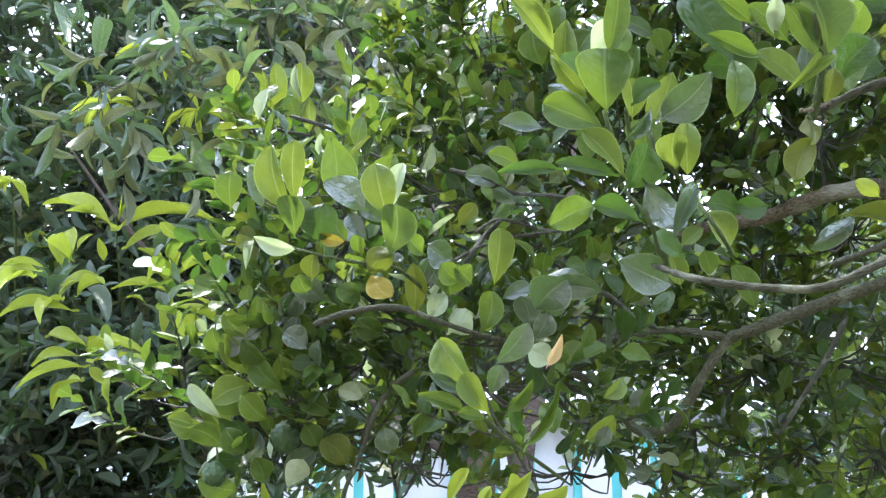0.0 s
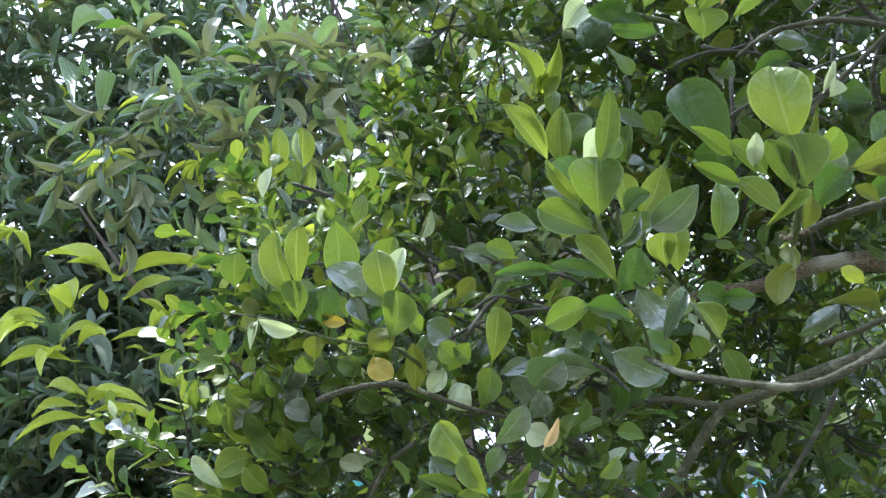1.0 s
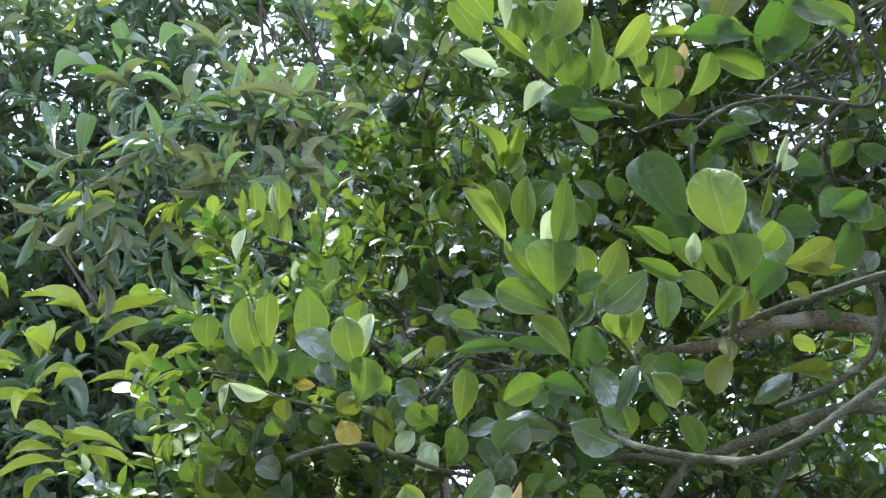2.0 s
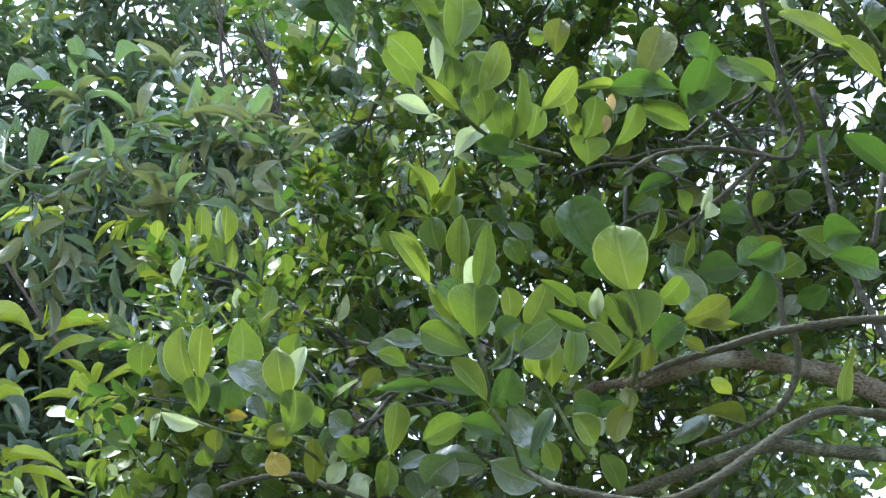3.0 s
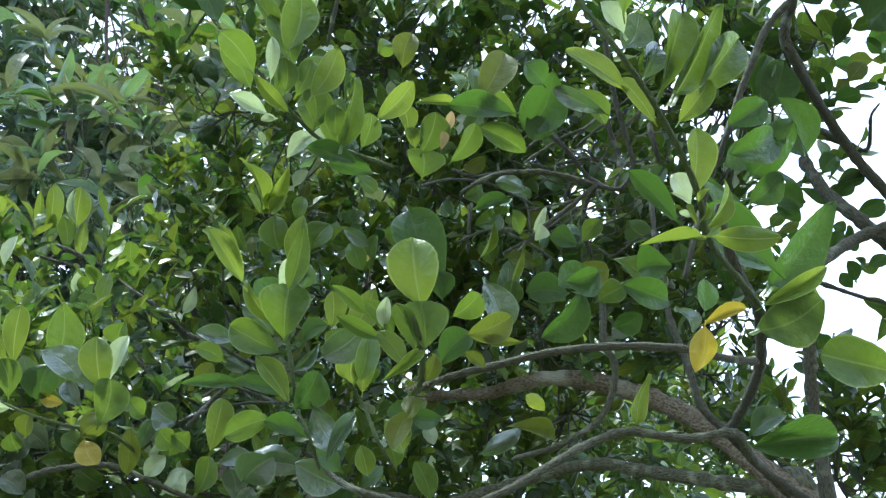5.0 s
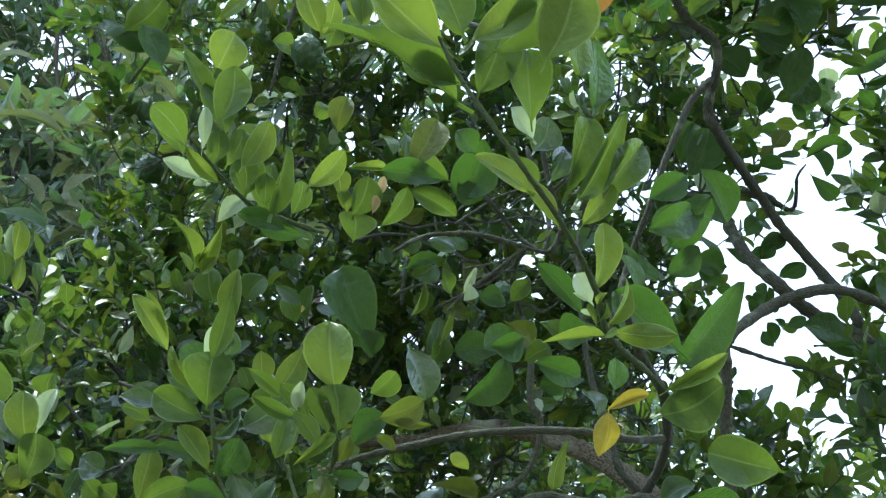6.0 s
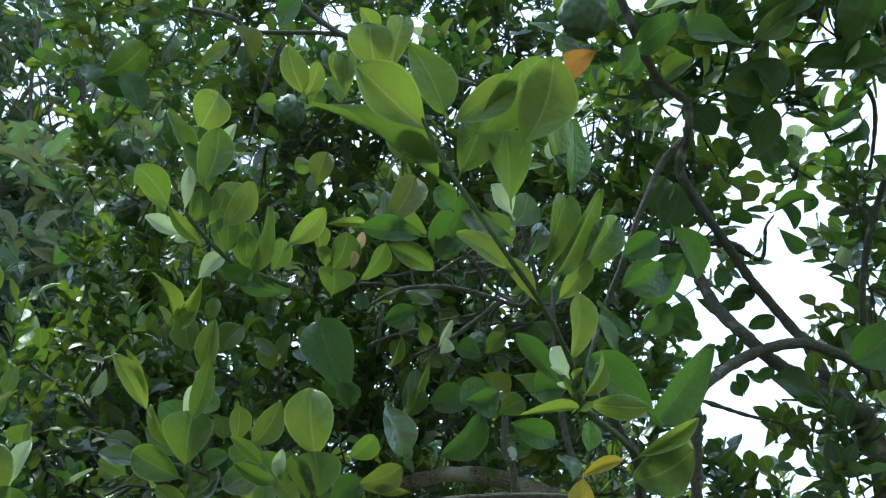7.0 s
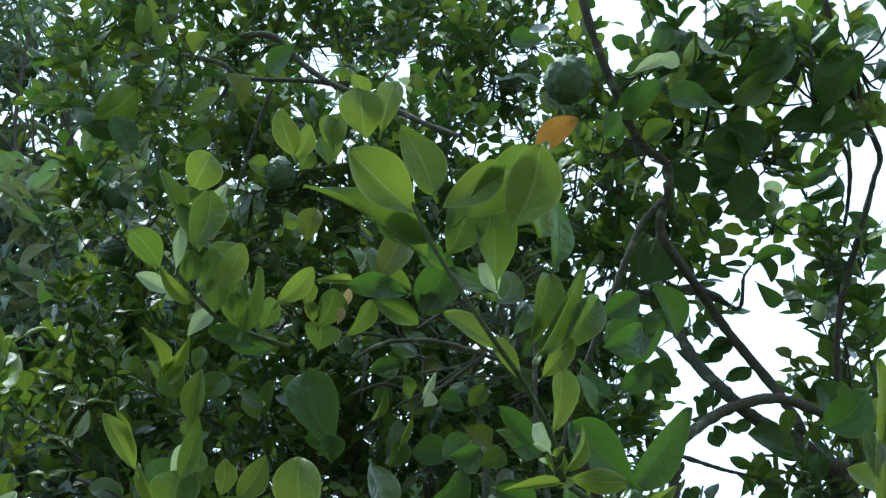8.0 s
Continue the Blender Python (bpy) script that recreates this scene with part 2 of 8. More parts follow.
def blade(rows, cols, outline, fold=0.25, curl=0.15, wave=0.03, teeth=0.0, seed=0, stalk=0.0, bend=0.055, lean=0.0):
    """A leaf one long and one wide, along +y from the stalk; outline(v) is the half width at v, as a share of one."""
    rng = np.random.default_rng(seed)
    phase = rng.uniform(0, 6.28, 3)
    verts, uvs, faces = [], [], []
    first = -1 if stalk else 0
    for i in range(first, rows + 1):
        v = max(i, 0) / rows
        v = 0.45 * v + 0.55 * (1 - math.cos(math.pi * v)) / 2
        half = (outline(v) if i >= 0 else 0.022) * (1 + (0.007 * rng.normal() if 0 < i < rows else 0)) * (1 + teeth * (1 if i % 2 else -1))
        for j in range(cols + 1):
            u = j / cols
            s = 2 * u - 1
            x = half * s * (1 + lean * (1 if s > 0 else -1))
            z = abs(x) * fold + curl * 1.6 * v * (1 - v) + wave * math.sin(5.5 * v + phase[0] + 1.4 * s) * abs(s) + 0.02 * math.sin(9 * v + phase[1]) * s
            verts.append((x + bend * math.sin(math.pi * v) + 0.03 * math.sin(2.2 * v + phase[2]), v - (stalk if i < 0 else 0.0), z))
            uvs.append((u, v))
    for i in range(rows - first):
        for j in range(cols):
            a = i * (cols + 1) + j
            faces.append((a, a + 1, a + cols + 2, a + cols + 1))
    return np.array(verts), np.array(faces), np.array(uvs)


def lime_outline(v):
    """Oval, a little blunter at the tip."""
    return 0.5 * max(0.015, 1 - abs(2 * v ** 1.12 - 1) ** 2.0) ** 0.72


def obovate_outline(v):
    """Broadest past the middle, drawn in towards the stalk."""
    return 0.5 * max(0.02, 1 - abs(2 * v ** 1.45 - 1) ** 2.2) ** 0.68


def pointed_outline(v):
    return 0.5 * max(0.012, 1 - abs(2 * v ** 0.80 - 1) ** 1.75) ** 0.86


def wing_outline(v):
    """A winged stalk: wedge-shaped, broad and blunt at its end."""
    return 0.5 * max(0.03, math.sin(math.pi * 0.5 * min(1.0, v * 1.22))) ** 0.9 * max(0.05, 1 - v ** 9) ** 0.5


def wing_and_blade_outline(v):
    """The double leaf of a makrut lime: a broad winged stalk, a pinch, then the blade."""
    if v < 0.4:
        return 0.36 * max(0.06, 1 - abs(2 * (v / 0.4) ** 1.5 - 1) ** 2.4) ** 0.7
    return 0.5 * max(0.06, 1 - abs(2 * ((v - 0.4) / 0.6) - 1) ** 2.4) ** 0.65


def mango_outline(v):
    return 0.5 * (0.06 + 0.94 * max(0.0, math.sin(math.pi * v ** 0.92)) ** 0.8)


def variants(outline, fold, curl, wave, teeth, stalk, seed):
    """Four leaves of one kind: bent to either side, flatter or more arched, one half broader."""
    return [blade(18, 6, outline, fold * f, curl * c, wave, teeth, seed + 31 * k, stalk, bend, lean)
            for k, (f, c, bend, lean) in enumerate(((1.0, 1.0, 0.06, 0.10), (1.5, 1.6, -0.10, -0.12), (0.6, -0.6, 0.11, 0.05), (1.2, 2.2, -0.04, -0.06)))]


SHAPES = [variants(obovate_outline, 0.26, 0.14, 0.07, 0.006, 0.12, 1), variants(lime_outline, 0.32, 0.16, 0.07, 0.006, 0.12, 2),
          variants(pointed_outline, 0.40, 0.14, 0.07, 0.006, 0.12, 3), variants(pointed_outline, 0.65, 0.30, 0.06, 0.0, 0.12, 4),
          variants(lime_outline, -0.28, 0.25, 0.15, 0.008, 0.12, 5), variants(wing_outline, 0.28, 0.10, 0.06, 0.006, 0.08, 15)]
MANGO_SHAPES = [blade(14, 4, mango_outline, 0.45, 0.28, 0.03, 0.0, 6, 0.1), blade(14, 4, mango_outline, 0.40, 0.48, 0.04, 0.0, 7, 0.1),
                blade(14, 4, mango_outline, 0.6, 0.15, 0.03, 0.0, 8, 0.1)]
SMALL = [blade(7, 2, wing_and_blade_outline, 0.30, 0.25, 0.05, 0.0, 9), blade(5, 2, lime_outline, 0.35, 0.2, 0.05, 0.0, 10),
         blade(5, 2, pointed_outline, 0.3, -0.15, 0.06, 0.0, 11), blade(7, 2, wing_and_blade_outline, 0.15, 0.05, 0.06, 0.0, 12)]
SMALL_MANGO = [blade(6, 2, mango_outline, 0.5, 0.35, 0.02, 0.0, 13), blade(6, 2, mango_outline, 0.3, 0.65, 0.02, 0.0, 14)]
SMALL = [(v * ((1.08, 1.35, 1.0) if k in (0, 3) else (1, 1, 1)), f, uv) for k, (v, f, uv) in enumerate(SMALL)]
OUT = Vector((0.1, -1.0, -0.1))     # the open side of the trees
ABOVE = Vector((0.0, -0.60, 0.80))
made = {}
ODD_LEAVES = {"y": "yellowing spotted leaf", "o": "dry orange leaf", "c": "withered tan leaf", "p": "pale leaf underside with painted glint", "n": "bright yellow-green young leaf"}


def leaf(parent, base, tip, width, turn=0.0, tone="g", shape=0, bank=None):
    """One leaf from its stalk end to its tip, turned about its own length from facing the open side."""
    bank = bank or SHAPES
    kind = int(abs(base[0] * 7919 + base[2] * 3571)) % 4
    key = (id(bank), shape, tone, kind)
    if key not in made:
        v, f, uv = bank[shape] if bank is MANGO_SHAPES else bank[shape][kind]
        made[key] = mesh_of("leaf", v, f, uv, [LEAF[tone]])
    base, tip = Vector(base), Vector(tip)
    along = tip - base
    y = along.normalized()
    x = y.cross(ABOVE if bank is MANGO_SHAPES else OUT).normalized()
    x.rotate(Matrix.Rotation(radians(turn), 3, y))
    z = x.cross(y)
    ob = new("leaf", made[key])
    hang(ob, parent)
    w = width
    ob.matrix_basis = Matrix.Translation(base) @ Matrix((x, y, z)).transposed().to_4x4() @ Matrix.Diagonal((w, along.length, (w + along.length) / 2, 1))
    return tagged(ob, ODD_LEAVES[tone]) if tone in ODD_LEAVES else ob


def spline(points, steps):
    """A smooth way through a few points, by Catmull and Rom."""
    p = [np.array(q, float) for q in points]
    p = [2 * p[0] - p[1]] + p + [2 * p[-1] - p[-2]]
    out = []
    for i in range(1, len(p) - 2):
        for s in range(steps):
            t = s / steps
            out.append(0.5 * (2 * p[i] + (p[i + 1] - p[i - 1]) * t + (2 * p[i - 1] - 5 * p[i] + 4 * p[i + 1] - p[i + 2]) * t * t
                              + (3 * p[i] - p[i - 1] - 3 * p[i + 1] + p[i + 2]) * t ** 3))
    out.append(p[-2])
    return np.array(out)


def tube(points, r0, r1, sides=8, steps=5, rough=0.08, seed=0):
    """Verts, faces and uvs of a tapering, slightly knotty stem."""
    rng = np.random.default_rng(seed + 77)
    way = spline(points, steps)
    n = len(way)
    along = np.gradient(way, axis=0)
    along /= np.linalg.norm(along, axis=1)[:, None]
    verts, uvs, faces = [], [], []
    ref = np.array((0.3, 0.2, 1.0)) if abs(along[0][2]) < 0.8 else np.array((1.0, 0.2, 0.1))
    run = 0.0
    for i in range(n):
        a = np.cross(along[i], ref)
        a /= np.linalg.norm(a)
        b = np.cross(along[i], a)
        r = (r0 + (r1 - r0) * i / (n - 1)) * (1 + rough * rng.normal()) * (0.6 if i in (0, n - 1) else 1.0)
        if i:
            run += float(np.linalg.norm(way[i] - way[i - 1]))
        for j in range(sides):
            q = 2 * math.pi * j / sides
            rr = r * (1 + 0.5 * rough * rng.normal())
            verts.append(way[i] + rr * (math.cos(q) * a + math.sin(q) * b))
            uvs.append((abs(2 * j / sides - 1), run * 8))
    for i in range(n - 1):
        for j in range(sides):
            k = (j + 1) % sides
            faces.append((i * sides + j, i * sides + k, (i + 1) * sides + k, (i + 1) * sides + j))
    verts += [way[0], way[-1]]
    uvs += [(0, 0), (0, run * 8)]
    tris = [((n - 1) * sides + j, (n - 1) * sides + (j + 1) % sides, n * sides + 1) for j in range(sides)]
    tris += [((j + 1) % sides, j, n * sides) for j in range(sides)]
    return np.array(verts), faces + tris, np.array(uvs)


def stem(parent, name, points, r0, r1, material=BARK, label="", sides=12, steps=8, rough=0.09):
    v, f, uv = tube(points, r0, r1, sides, steps, rough, len(points))
    data = bpy.data.meshes.new(name)
    data.from_pydata(v.tolist(), [], [tuple(q) for q in f])
    layer = data.uv_layers.new(name="leaf")
    loops = np.empty(len(data.loops), dtype=np.int32)
    data.loops.foreach_get("vertex_index", loops)
    layer.data.foreach_set("uv", uv.astype(np.float32)[loops].ravel())
    data.polygons.foreach_set("use_smooth", np.ones(len(data.polygons), dtype=bool))
    data.update()
    return part(name, data, material, parent, label)


class Foliage:
    """Gathers many small leaves and twigs, to be joined into one mesh each."""

    def __init__(self, seed, bank, tones):
        self.rng = np.random.default_rng(seed)
        self.bank, self.tones = bank, tones
        self.v, self.f, self.uv, self.mi, self.n = [], [], [], [], 0
        self.tv, self.tf, self.tuv, self.tn = [], [], [], 0

    def add(self, base, y, normal, length, width, tone):
        y = y / np.linalg.norm(y)
        x = np.cross(y, normal)
        x /= np.linalg.norm(x) + 1e-9
        z = np.cross(x, y)
        v, f, uv = self.bank[self.rng.integers(len(self.bank))]
        s = (length + width) / 2
        self.v.append(base + v[:, :1] * width * x + v[:, 1:2] * length * y + v[:, 2:] * s * z)
        self.f.append(f + self.n)
        self.uv.append(uv)
        self.mi.append(np.full(len(f), tone))
        self.n += len(v)

    def twig(self, points, r0, r1, sides=4, steps=2):
        v, f, uv = tube(points, r0, r1, sides, steps, 0.05, self.tn)
        self.tv.append(v)
        self.tf += [tuple(i + self.tn for i in q) for q in f]
        self.tuv.append(uv)
        self.tn += len(v)

    def shoot(self, base, way, length, leaves, size, slim, droop=0.0, mix=None, twig=0.0021, spread=0.9):
        """A twig with leaves set round it in a spiral."""
        rng = self.rng
        way = way / np.linalg.norm(way)
        bend = rng.normal(0, 0.22, 3)
        mid = base + way * length * 0.5 + bend * length * 0.25
        end = base + way * length + bend * length * 0.15 - np.array((0, 0, droop * length))
        self.twig([base, mid, end], twig, twig * 0.45)
        side = np.cross(way, rng.normal(0, 1, 3))
        side /= np.linalg.norm(side)
        other = np.cross(way, side)
        for k in range(leaves):
            s = 0.22 + 0.78 * (k + rng.uniform(0, 0.6)) / leaves
            p = (1 - s) ** 2 * base + 2 * s * (1 - s) * mid + s * s * end
            q = k * 2.4 + rng.normal(0, 0.35)
            radial = math.cos(q) * side + math.sin(q) * other
            y = way * (0.35 + 0.65 * s) + radial * spread + rng.normal(0, 0.18, 3) - np.array((0, 0, droop))
            normal = way * 0.7 - radial * 0.55 + np.array((0, 0, 0.5)) + rng.normal(0, 0.35, 3)
            w = size * rng.uniform(0.72, 1.2)
            tone = rng.choice(len(self.tones), p=mix)
            self.add(p, y, normal, w, w * slim * rng.uniform(0.82, 1.12), tone)

    def mass(self, centre, radii, shoots, length, leaves, size, slim, up=0.8, droop=0.0, mix=None, spread=0.9):
        """Shoots through an uneven lump of crown, reaching up and towards its outside."""
        rng = self.rng
        centre, radii = np.array(centre, float), np.array(radii, float)
        for _ in range(shoots):
            d = rng.normal(0, 1, 3)
            d /= np.linalg.norm(d)
            p = d * rng.uniform(0.15, 1.0) ** 0.5
            way = np.array((0, 0, up)) + d * 0.55 + rng.normal(0, 0.35, 3)
            start = centre + p * radii
            self.twig([centre, centre + 0.55 * p * radii - np.array((0, 0, 0.12)) * radii, start], 0.0026, 0.0016)
            self.shoot(start, way, length * rng.uniform(0.6, 1.25), max(2, int(leaves * rng.uniform(0.7, 1.3))), size, slim, droop, mix, spread=spread)

    def build(self, parent, name, label, twig_material):
        data = mesh_of(name, np.concatenate(self.v), np.concatenate(self.f), np.concatenate(self.uv), [LEAF[t] for t in self.tones], np.concatenate(self.mi))
        part(name, data, None, parent, label, "stuff")
        tw = bpy.data.meshes.new("twig_growth")
        tw.from_pydata(np.concatenate(self.tv).tolist(), [], self.tf)
        layer = tw.uv_layers.new(name="leaf")
        loops = np.empty(len(tw.loops), dtype=np.int32)
        tw.loops.foreach_get("vertex_index", loops)
        layer.data.foreach_set("uv", np.concatenate(self.tuv).astype(np.float32)[loops].ravel())
        tw.update()
        part("twig_growth", tw, twig_material, parent, "thin twigs running through the crown", "stuff")


def lime_fruit(parent, place, radius, stalk=(0.0, 0.0, 1.0), seed=0):
    """A bumpy round fruit with a short neck and its stalk."""
    key = ("fruit", seed % 3)
    if key not in made:
        bm = bmesh.new()
        bmesh.ops.create_icosphere(bm, subdivisions=4, radius=1.0)
        for v in bm.verts:
            d = v.co.normalized()
            lump = noise.noise(d * 2.6 + Vector((seed, 0, 0))) * 0.07 + abs(noise.noise(d * 5.6 + Vector((0, seed, 0)))) * 0.34
            v.co = d * (0.90 + lump + 0.10 * max(0.0, d.z) ** 6)
        for f in bm.faces:
            f.smooth = True
        made[key] = bpy.data.meshes.new("fruit")
        bm.to_mesh(made[key])
        bm.free()
        made[key].materials.append(RIND)
    ob = new("fruit", made[key])
    hang(ob, parent)
    up = Vector(stalk).normalized()
    ob.matrix_basis = Matrix.Translation(place) @ up.to_track_quat("Z", "Y").to_matrix().to_4x4() @ Matrix.Diagonal((radius, radius, radius * 1.04, 1))
    tagged(ob, "round bumpy green lime fruit")
    p = Vector(place)
    stem(parent, "fruit_stalk", [p + up * radius * 0.95, p + up * radius * 1.5 + Vector((0.003, 0, 0)), p + up * radius * 2.4], 0.0022, 0.0016, TWIG, "", 6, 3)
    return ob


# ---- ground and the far side ----
def grid_sheet(name, material, label, category):
    bm = bmesh.new()
    bmesh.ops.create_grid(bm, x_segments=120, y_segments=120, size=1.0)
    for v in bm.verts:
        far = v.co.xy.length
        v.co.x, v.co.y = (c * (12 if far < 0.5 else 12 + 900 * (far - 0.5) ** 2) for c in v.co.xy)
        v.co.z = 0.03 * noise.noise(Vector((v.co.x * 0.6, v.co.y * 0.6, 0)))
    data = bpy.data.meshes.new(name)
    bm.to_mesh(data)
    bm.free()
    data.materials.append(material)
    return tagged(new(name, data), label, category, "", "structure")


grid_sheet("ground", SOIL, "brown garden soil with grass and leaf litter", "ground")


# ---- house beyond the garden ----
house = thing("house", (0.5, 10.0, 0.0), "low white house with turquoise window shutters behind the trees", "house")


def box(size, at, bevel=0.01):
    bm = bmesh.new()
    bmesh.ops.create_cube(bm, size=1.0, matrix=Matrix.Translation(at) @ Matrix.Diagonal((*size, 1)))
    bmesh.ops.bevel(bm, geom=bm.edges[:], offset=bevel, segments=2, affect="EDGES")
    return bm


part("wall", box((9.0, 0.2, 2.35), (1.0, 10.0, 1.17)), WHITE_WALL, house)
part("roof", box((9.6, 2.6, 0.09), (1.0, 10.9, 2.42)), ROOF, house, "grey sheet roof")
for k, x in enumerate((-4.4, -2.6, -0.85, 0.5, 1.75, 3.4)):
    window = part("window", box((0.86, 0.08, 1.0), (x, 9.87, 1.72)), TURQUOISE, house, "turquoise painted shutters")
    for s in (-0.2, 0.2):
        part("pane", box((0.3, 0.02, 0.8), (x + s, 9.818, 1.72), 0.004), WHITE_WALL, window)

# ---- unseen plain wall, added behind the viewer to block sky light on the leaves ----
tagged(part("wall_south", box((16.0, 0.25, 6.2), (0.0, -3.0, 3.08)), BEIGE_WALL, None), "unseen beige rendered wall added to block sky light", "wall", "", "structure")

# ---- mango tree behind the lime ----
mango = thing("mango_tree", (0.1, 3.0, 0.0), "tall mango tree with long drooping leaves and bright young flush", "tree")
stem(mango, "trunk", [(0.12, 3.0, -0.05), (0.10, 2.98, 0.6), (0.12, 2.96, 1.2), (0.08, 3.0, 1.8), (-0.05, 3.15, 2.6)], 0.085, 0.035, MANGO_BARK, "", 14)
stem(mango, "limb", [(0.12, 2.96, 1.15), (0.24, 3.0, 1.7), (0.42, 3.3, 2.4), (0.55, 3.6, 3.2)], 0.045, 0.015, MANGO_BARK)
stem(mango, "limb", [(-0.05, 3.15, 2.6), (-0.4, 3.4, 3.2), (-0.7, 3.7, 3.9), (-0.8, 3.8, 4.8)], 0.013, 0.005, MANGO_BARK)
stem(mango, "limb", [(0.08, 3.0, 1.7), (-0.5, 3.2, 2.1), (-1.1, 3.5, 2.5), (-1.7, 3.8, 3.2)], 0.014, 0.006, MANGO_BARK)
stem(mango, "limb", [(-0.05, 3.15, 2.6), (0.0, 3.5, 3.3), (0.15, 3.8, 4.0), (0.2, 4.0, 4.8)], 0.013, 0.005, MANGO_BARK)
rng = np.random.default_rng(21)
mango_crown = Foliage(31, SMALL_MANGO, ["m", "b", "n", "d"])
for k in range(330):
    x, y = rng.uniform(-3.3, 2.6), rng.uniform(3.95, 5.6)
    z = rng.uniform(0.7, 1.7 + 0.80 * y)
    if x > (0.52 if z < 1.6 + 0.33 * y else 0.44) * y:
        continue
    if x > 0.16 * y and z > 1.6 + 0.40 * y and rng.uniform() < 0.5:
        continue        # thinner towards the open side
    if z < 2.05 and -0.17 * y < x < 0.24 * y:
        continue        # open under the crown
    if -0.08 * y < x < 0.44 * y and rng.uniform() < 0.42:
        continue        # sparser where the lime stands before it
    if -0.95 < x - 0.12 * (y - 4) < 0.1 and z > 1.55 + 0.52 * y and rng.uniform() < 0.36:
        continue        # the bare upper stems
    mango_crown.mass((x, y, z), (0.42, 0.35, 0.32), 12, 0.28, 9, 0.145, 0.27, 0.5, 0.35, (0.72, 0.18, 0.02, 0.08))
for k in range(64):
    x, y, z = rng.uniform(-2.9, -0.95), rng.uniform(3.9, 5.2), rng.uniform(1.5, 2.7)
    mango_crown.mass((x, y, z), (0.4, 0.3, 0.28), 11, 0.25, 8, 0.14, 0.32, 0.5, 0.25, (0.68, 0.16, 0.03, 0.13))
for k in range(36):
    x, y, z = rng.uniform(-2.8, -0.75), rng.uniform(3.9, 5.2), rng.uniform(0.5, 1.9)
    mango_crown.mass((x, y, z), (0.4, 0.3, 0.26), 12, 0.25, 8, 0.13, 0.34, 0.5, 0.2, (0.5, 0.08, 0.04, 0.38))
for k in range(58):
    x, y, z = rng.uniform(-2.7, -0.35), rng.uniform(4.0, 5.3), rng.uniform(2.5, 4.1)
    mango_crown.mass((x, y, z), (0.42, 0.32, 0.3), 12, 0.26, 9, 0.13, 0.28, 0.5, 0.35, (0.74, 0.18, 0.02, 0.06))
for place in ((-0.31, 2.51, 2.99), (-0.16, 2.44, 2.87), (-0.02, 2.37, 2.75), (0.11, 2.41, 2.92), (-0.46, 2.66, 2.90), (-0.63, 2.79, 3.16), (-0.11, 2.55, 3.16), (-0.78, 2.87, 2.98), (-1.00, 2.94, 3.11), (0.07, 2.52, 3.19), (-1.18, 3.00, 3.00)):
    mango_crown.mass(place, (0.24, 0.2, 0.18), 7, 0.2, 7, 0.135, 0.28, 0.3, 0.6, (0.46, 0.48, 0.0, 0.06))
mango_crown.build(mango, "foliage", "dense long dark green mango leaves", DARK_TWIG)

# ---- dark trees farther back ----
hedge = thing("broadleaf_tree", (0.6, 6.8, 0.0), "dark dense broadleaf tree standing behind the mango", "tree")
stem(hedge, "trunk", [(0.6, 6.8, -0.05), (0.62, 6.8, 1.0), (0.5, 6.8, 2.2), (0.3, 6.8, 3.6)], 0.14, 0.06, MANGO_BARK)
back_crown = Foliage(32, SMALL, ["d", "g", "m"])
for k in range(95):
    x, y = rng.uniform(-1.4, 3.6), rng.uniform(5.9, 7.4)
    z = rng.uniform(1.5, 1.6 + 0.5 * y)
    if x > (0.50 if z < 1.6 + 0.30 * y else 0.38) * y or (z < 2.6 and -0.16 * y < x < 0.22 * y):
        continue
    if -0.1 * y < x < 0.36 * y and rng.uniform() < 0.3:
        continue
    back_crown.mass((x, y, z), (0.6, 0.5, 0.45), 10, 0.4, 8, 0.17, 0.5, 0.4, 0.1, (0.6, 0.25, 0.15))
back_crown.build(hedge, "foliage", "dark green leaves of the tree behind", DARK_TWIG)

# ---- bush at the garden's edge ----
bush = thing("bush", (2.6, 3.9, 0.0), "leafy green bush beside the lime tree", "bush")
stem(bush, "stem", [(2.6, 3.9, -0.03), (2.62, 3.9, 0.6), (2.55, 3.85, 1.3)], 0.03, 0.012, BARK)
bush_leaves = Foliage(34, SMALL, ["g", "f", "d", "s"])
for k in range(40):
    x, y = rng.uniform(1.5, 3.9), rng.uniform(3.4, 4.6)
    z = rng.uniform(0.5, 2.1 + 0.1 * y)
    bush_leaves.mass((x, y, z), (0.28, 0.25, 0.22), 9, 0.22, 9, 0.085, 0.5, 0.7, 0.0, (0.5, 0.2, 0.2, 0.1))
for k in range(22):
    x, y, z = rng.uniform(0.9, 2.0), rng.uniform(3.3, 3.9), rng.uniform(1.1, 1.95)
    bush_leaves.mass((x, y, z), (0.2, 0.2, 0.18), 7, 0.2, 8, 0.10, 0.40, 0.8, 0.1, (0.2, 0.65, 0.1, 0.05))
bush_leaves.build(bush, "foliage", "mid-green leaves of the bush", DARK_TWIG)

# ---- the lime tree ----
lime = thing("lime_tree", (0.95, 1.3, 0.0), "makrut lime tree with glossy double leaves and bumpy green fruit", "tree")


# bare upper stems of the mango
stem(mango, "branch", [(-0.440, 3.345, 3.222), (-0.587, 3.307, 3.466), (-0.582, 3.237, 3.720), (-0.770, 3.285, 4.114)], 0.0043, 0.0018, MANGO_BARK)
stem(mango, "branch", [(-0.319, 3.698, 3.322), (-0.375, 3.628, 3.673), (-0.557, 3.544, 4.048), (-0.885, 3.548, 4.580)], 0.0052, 0.0018, MANGO_BARK)
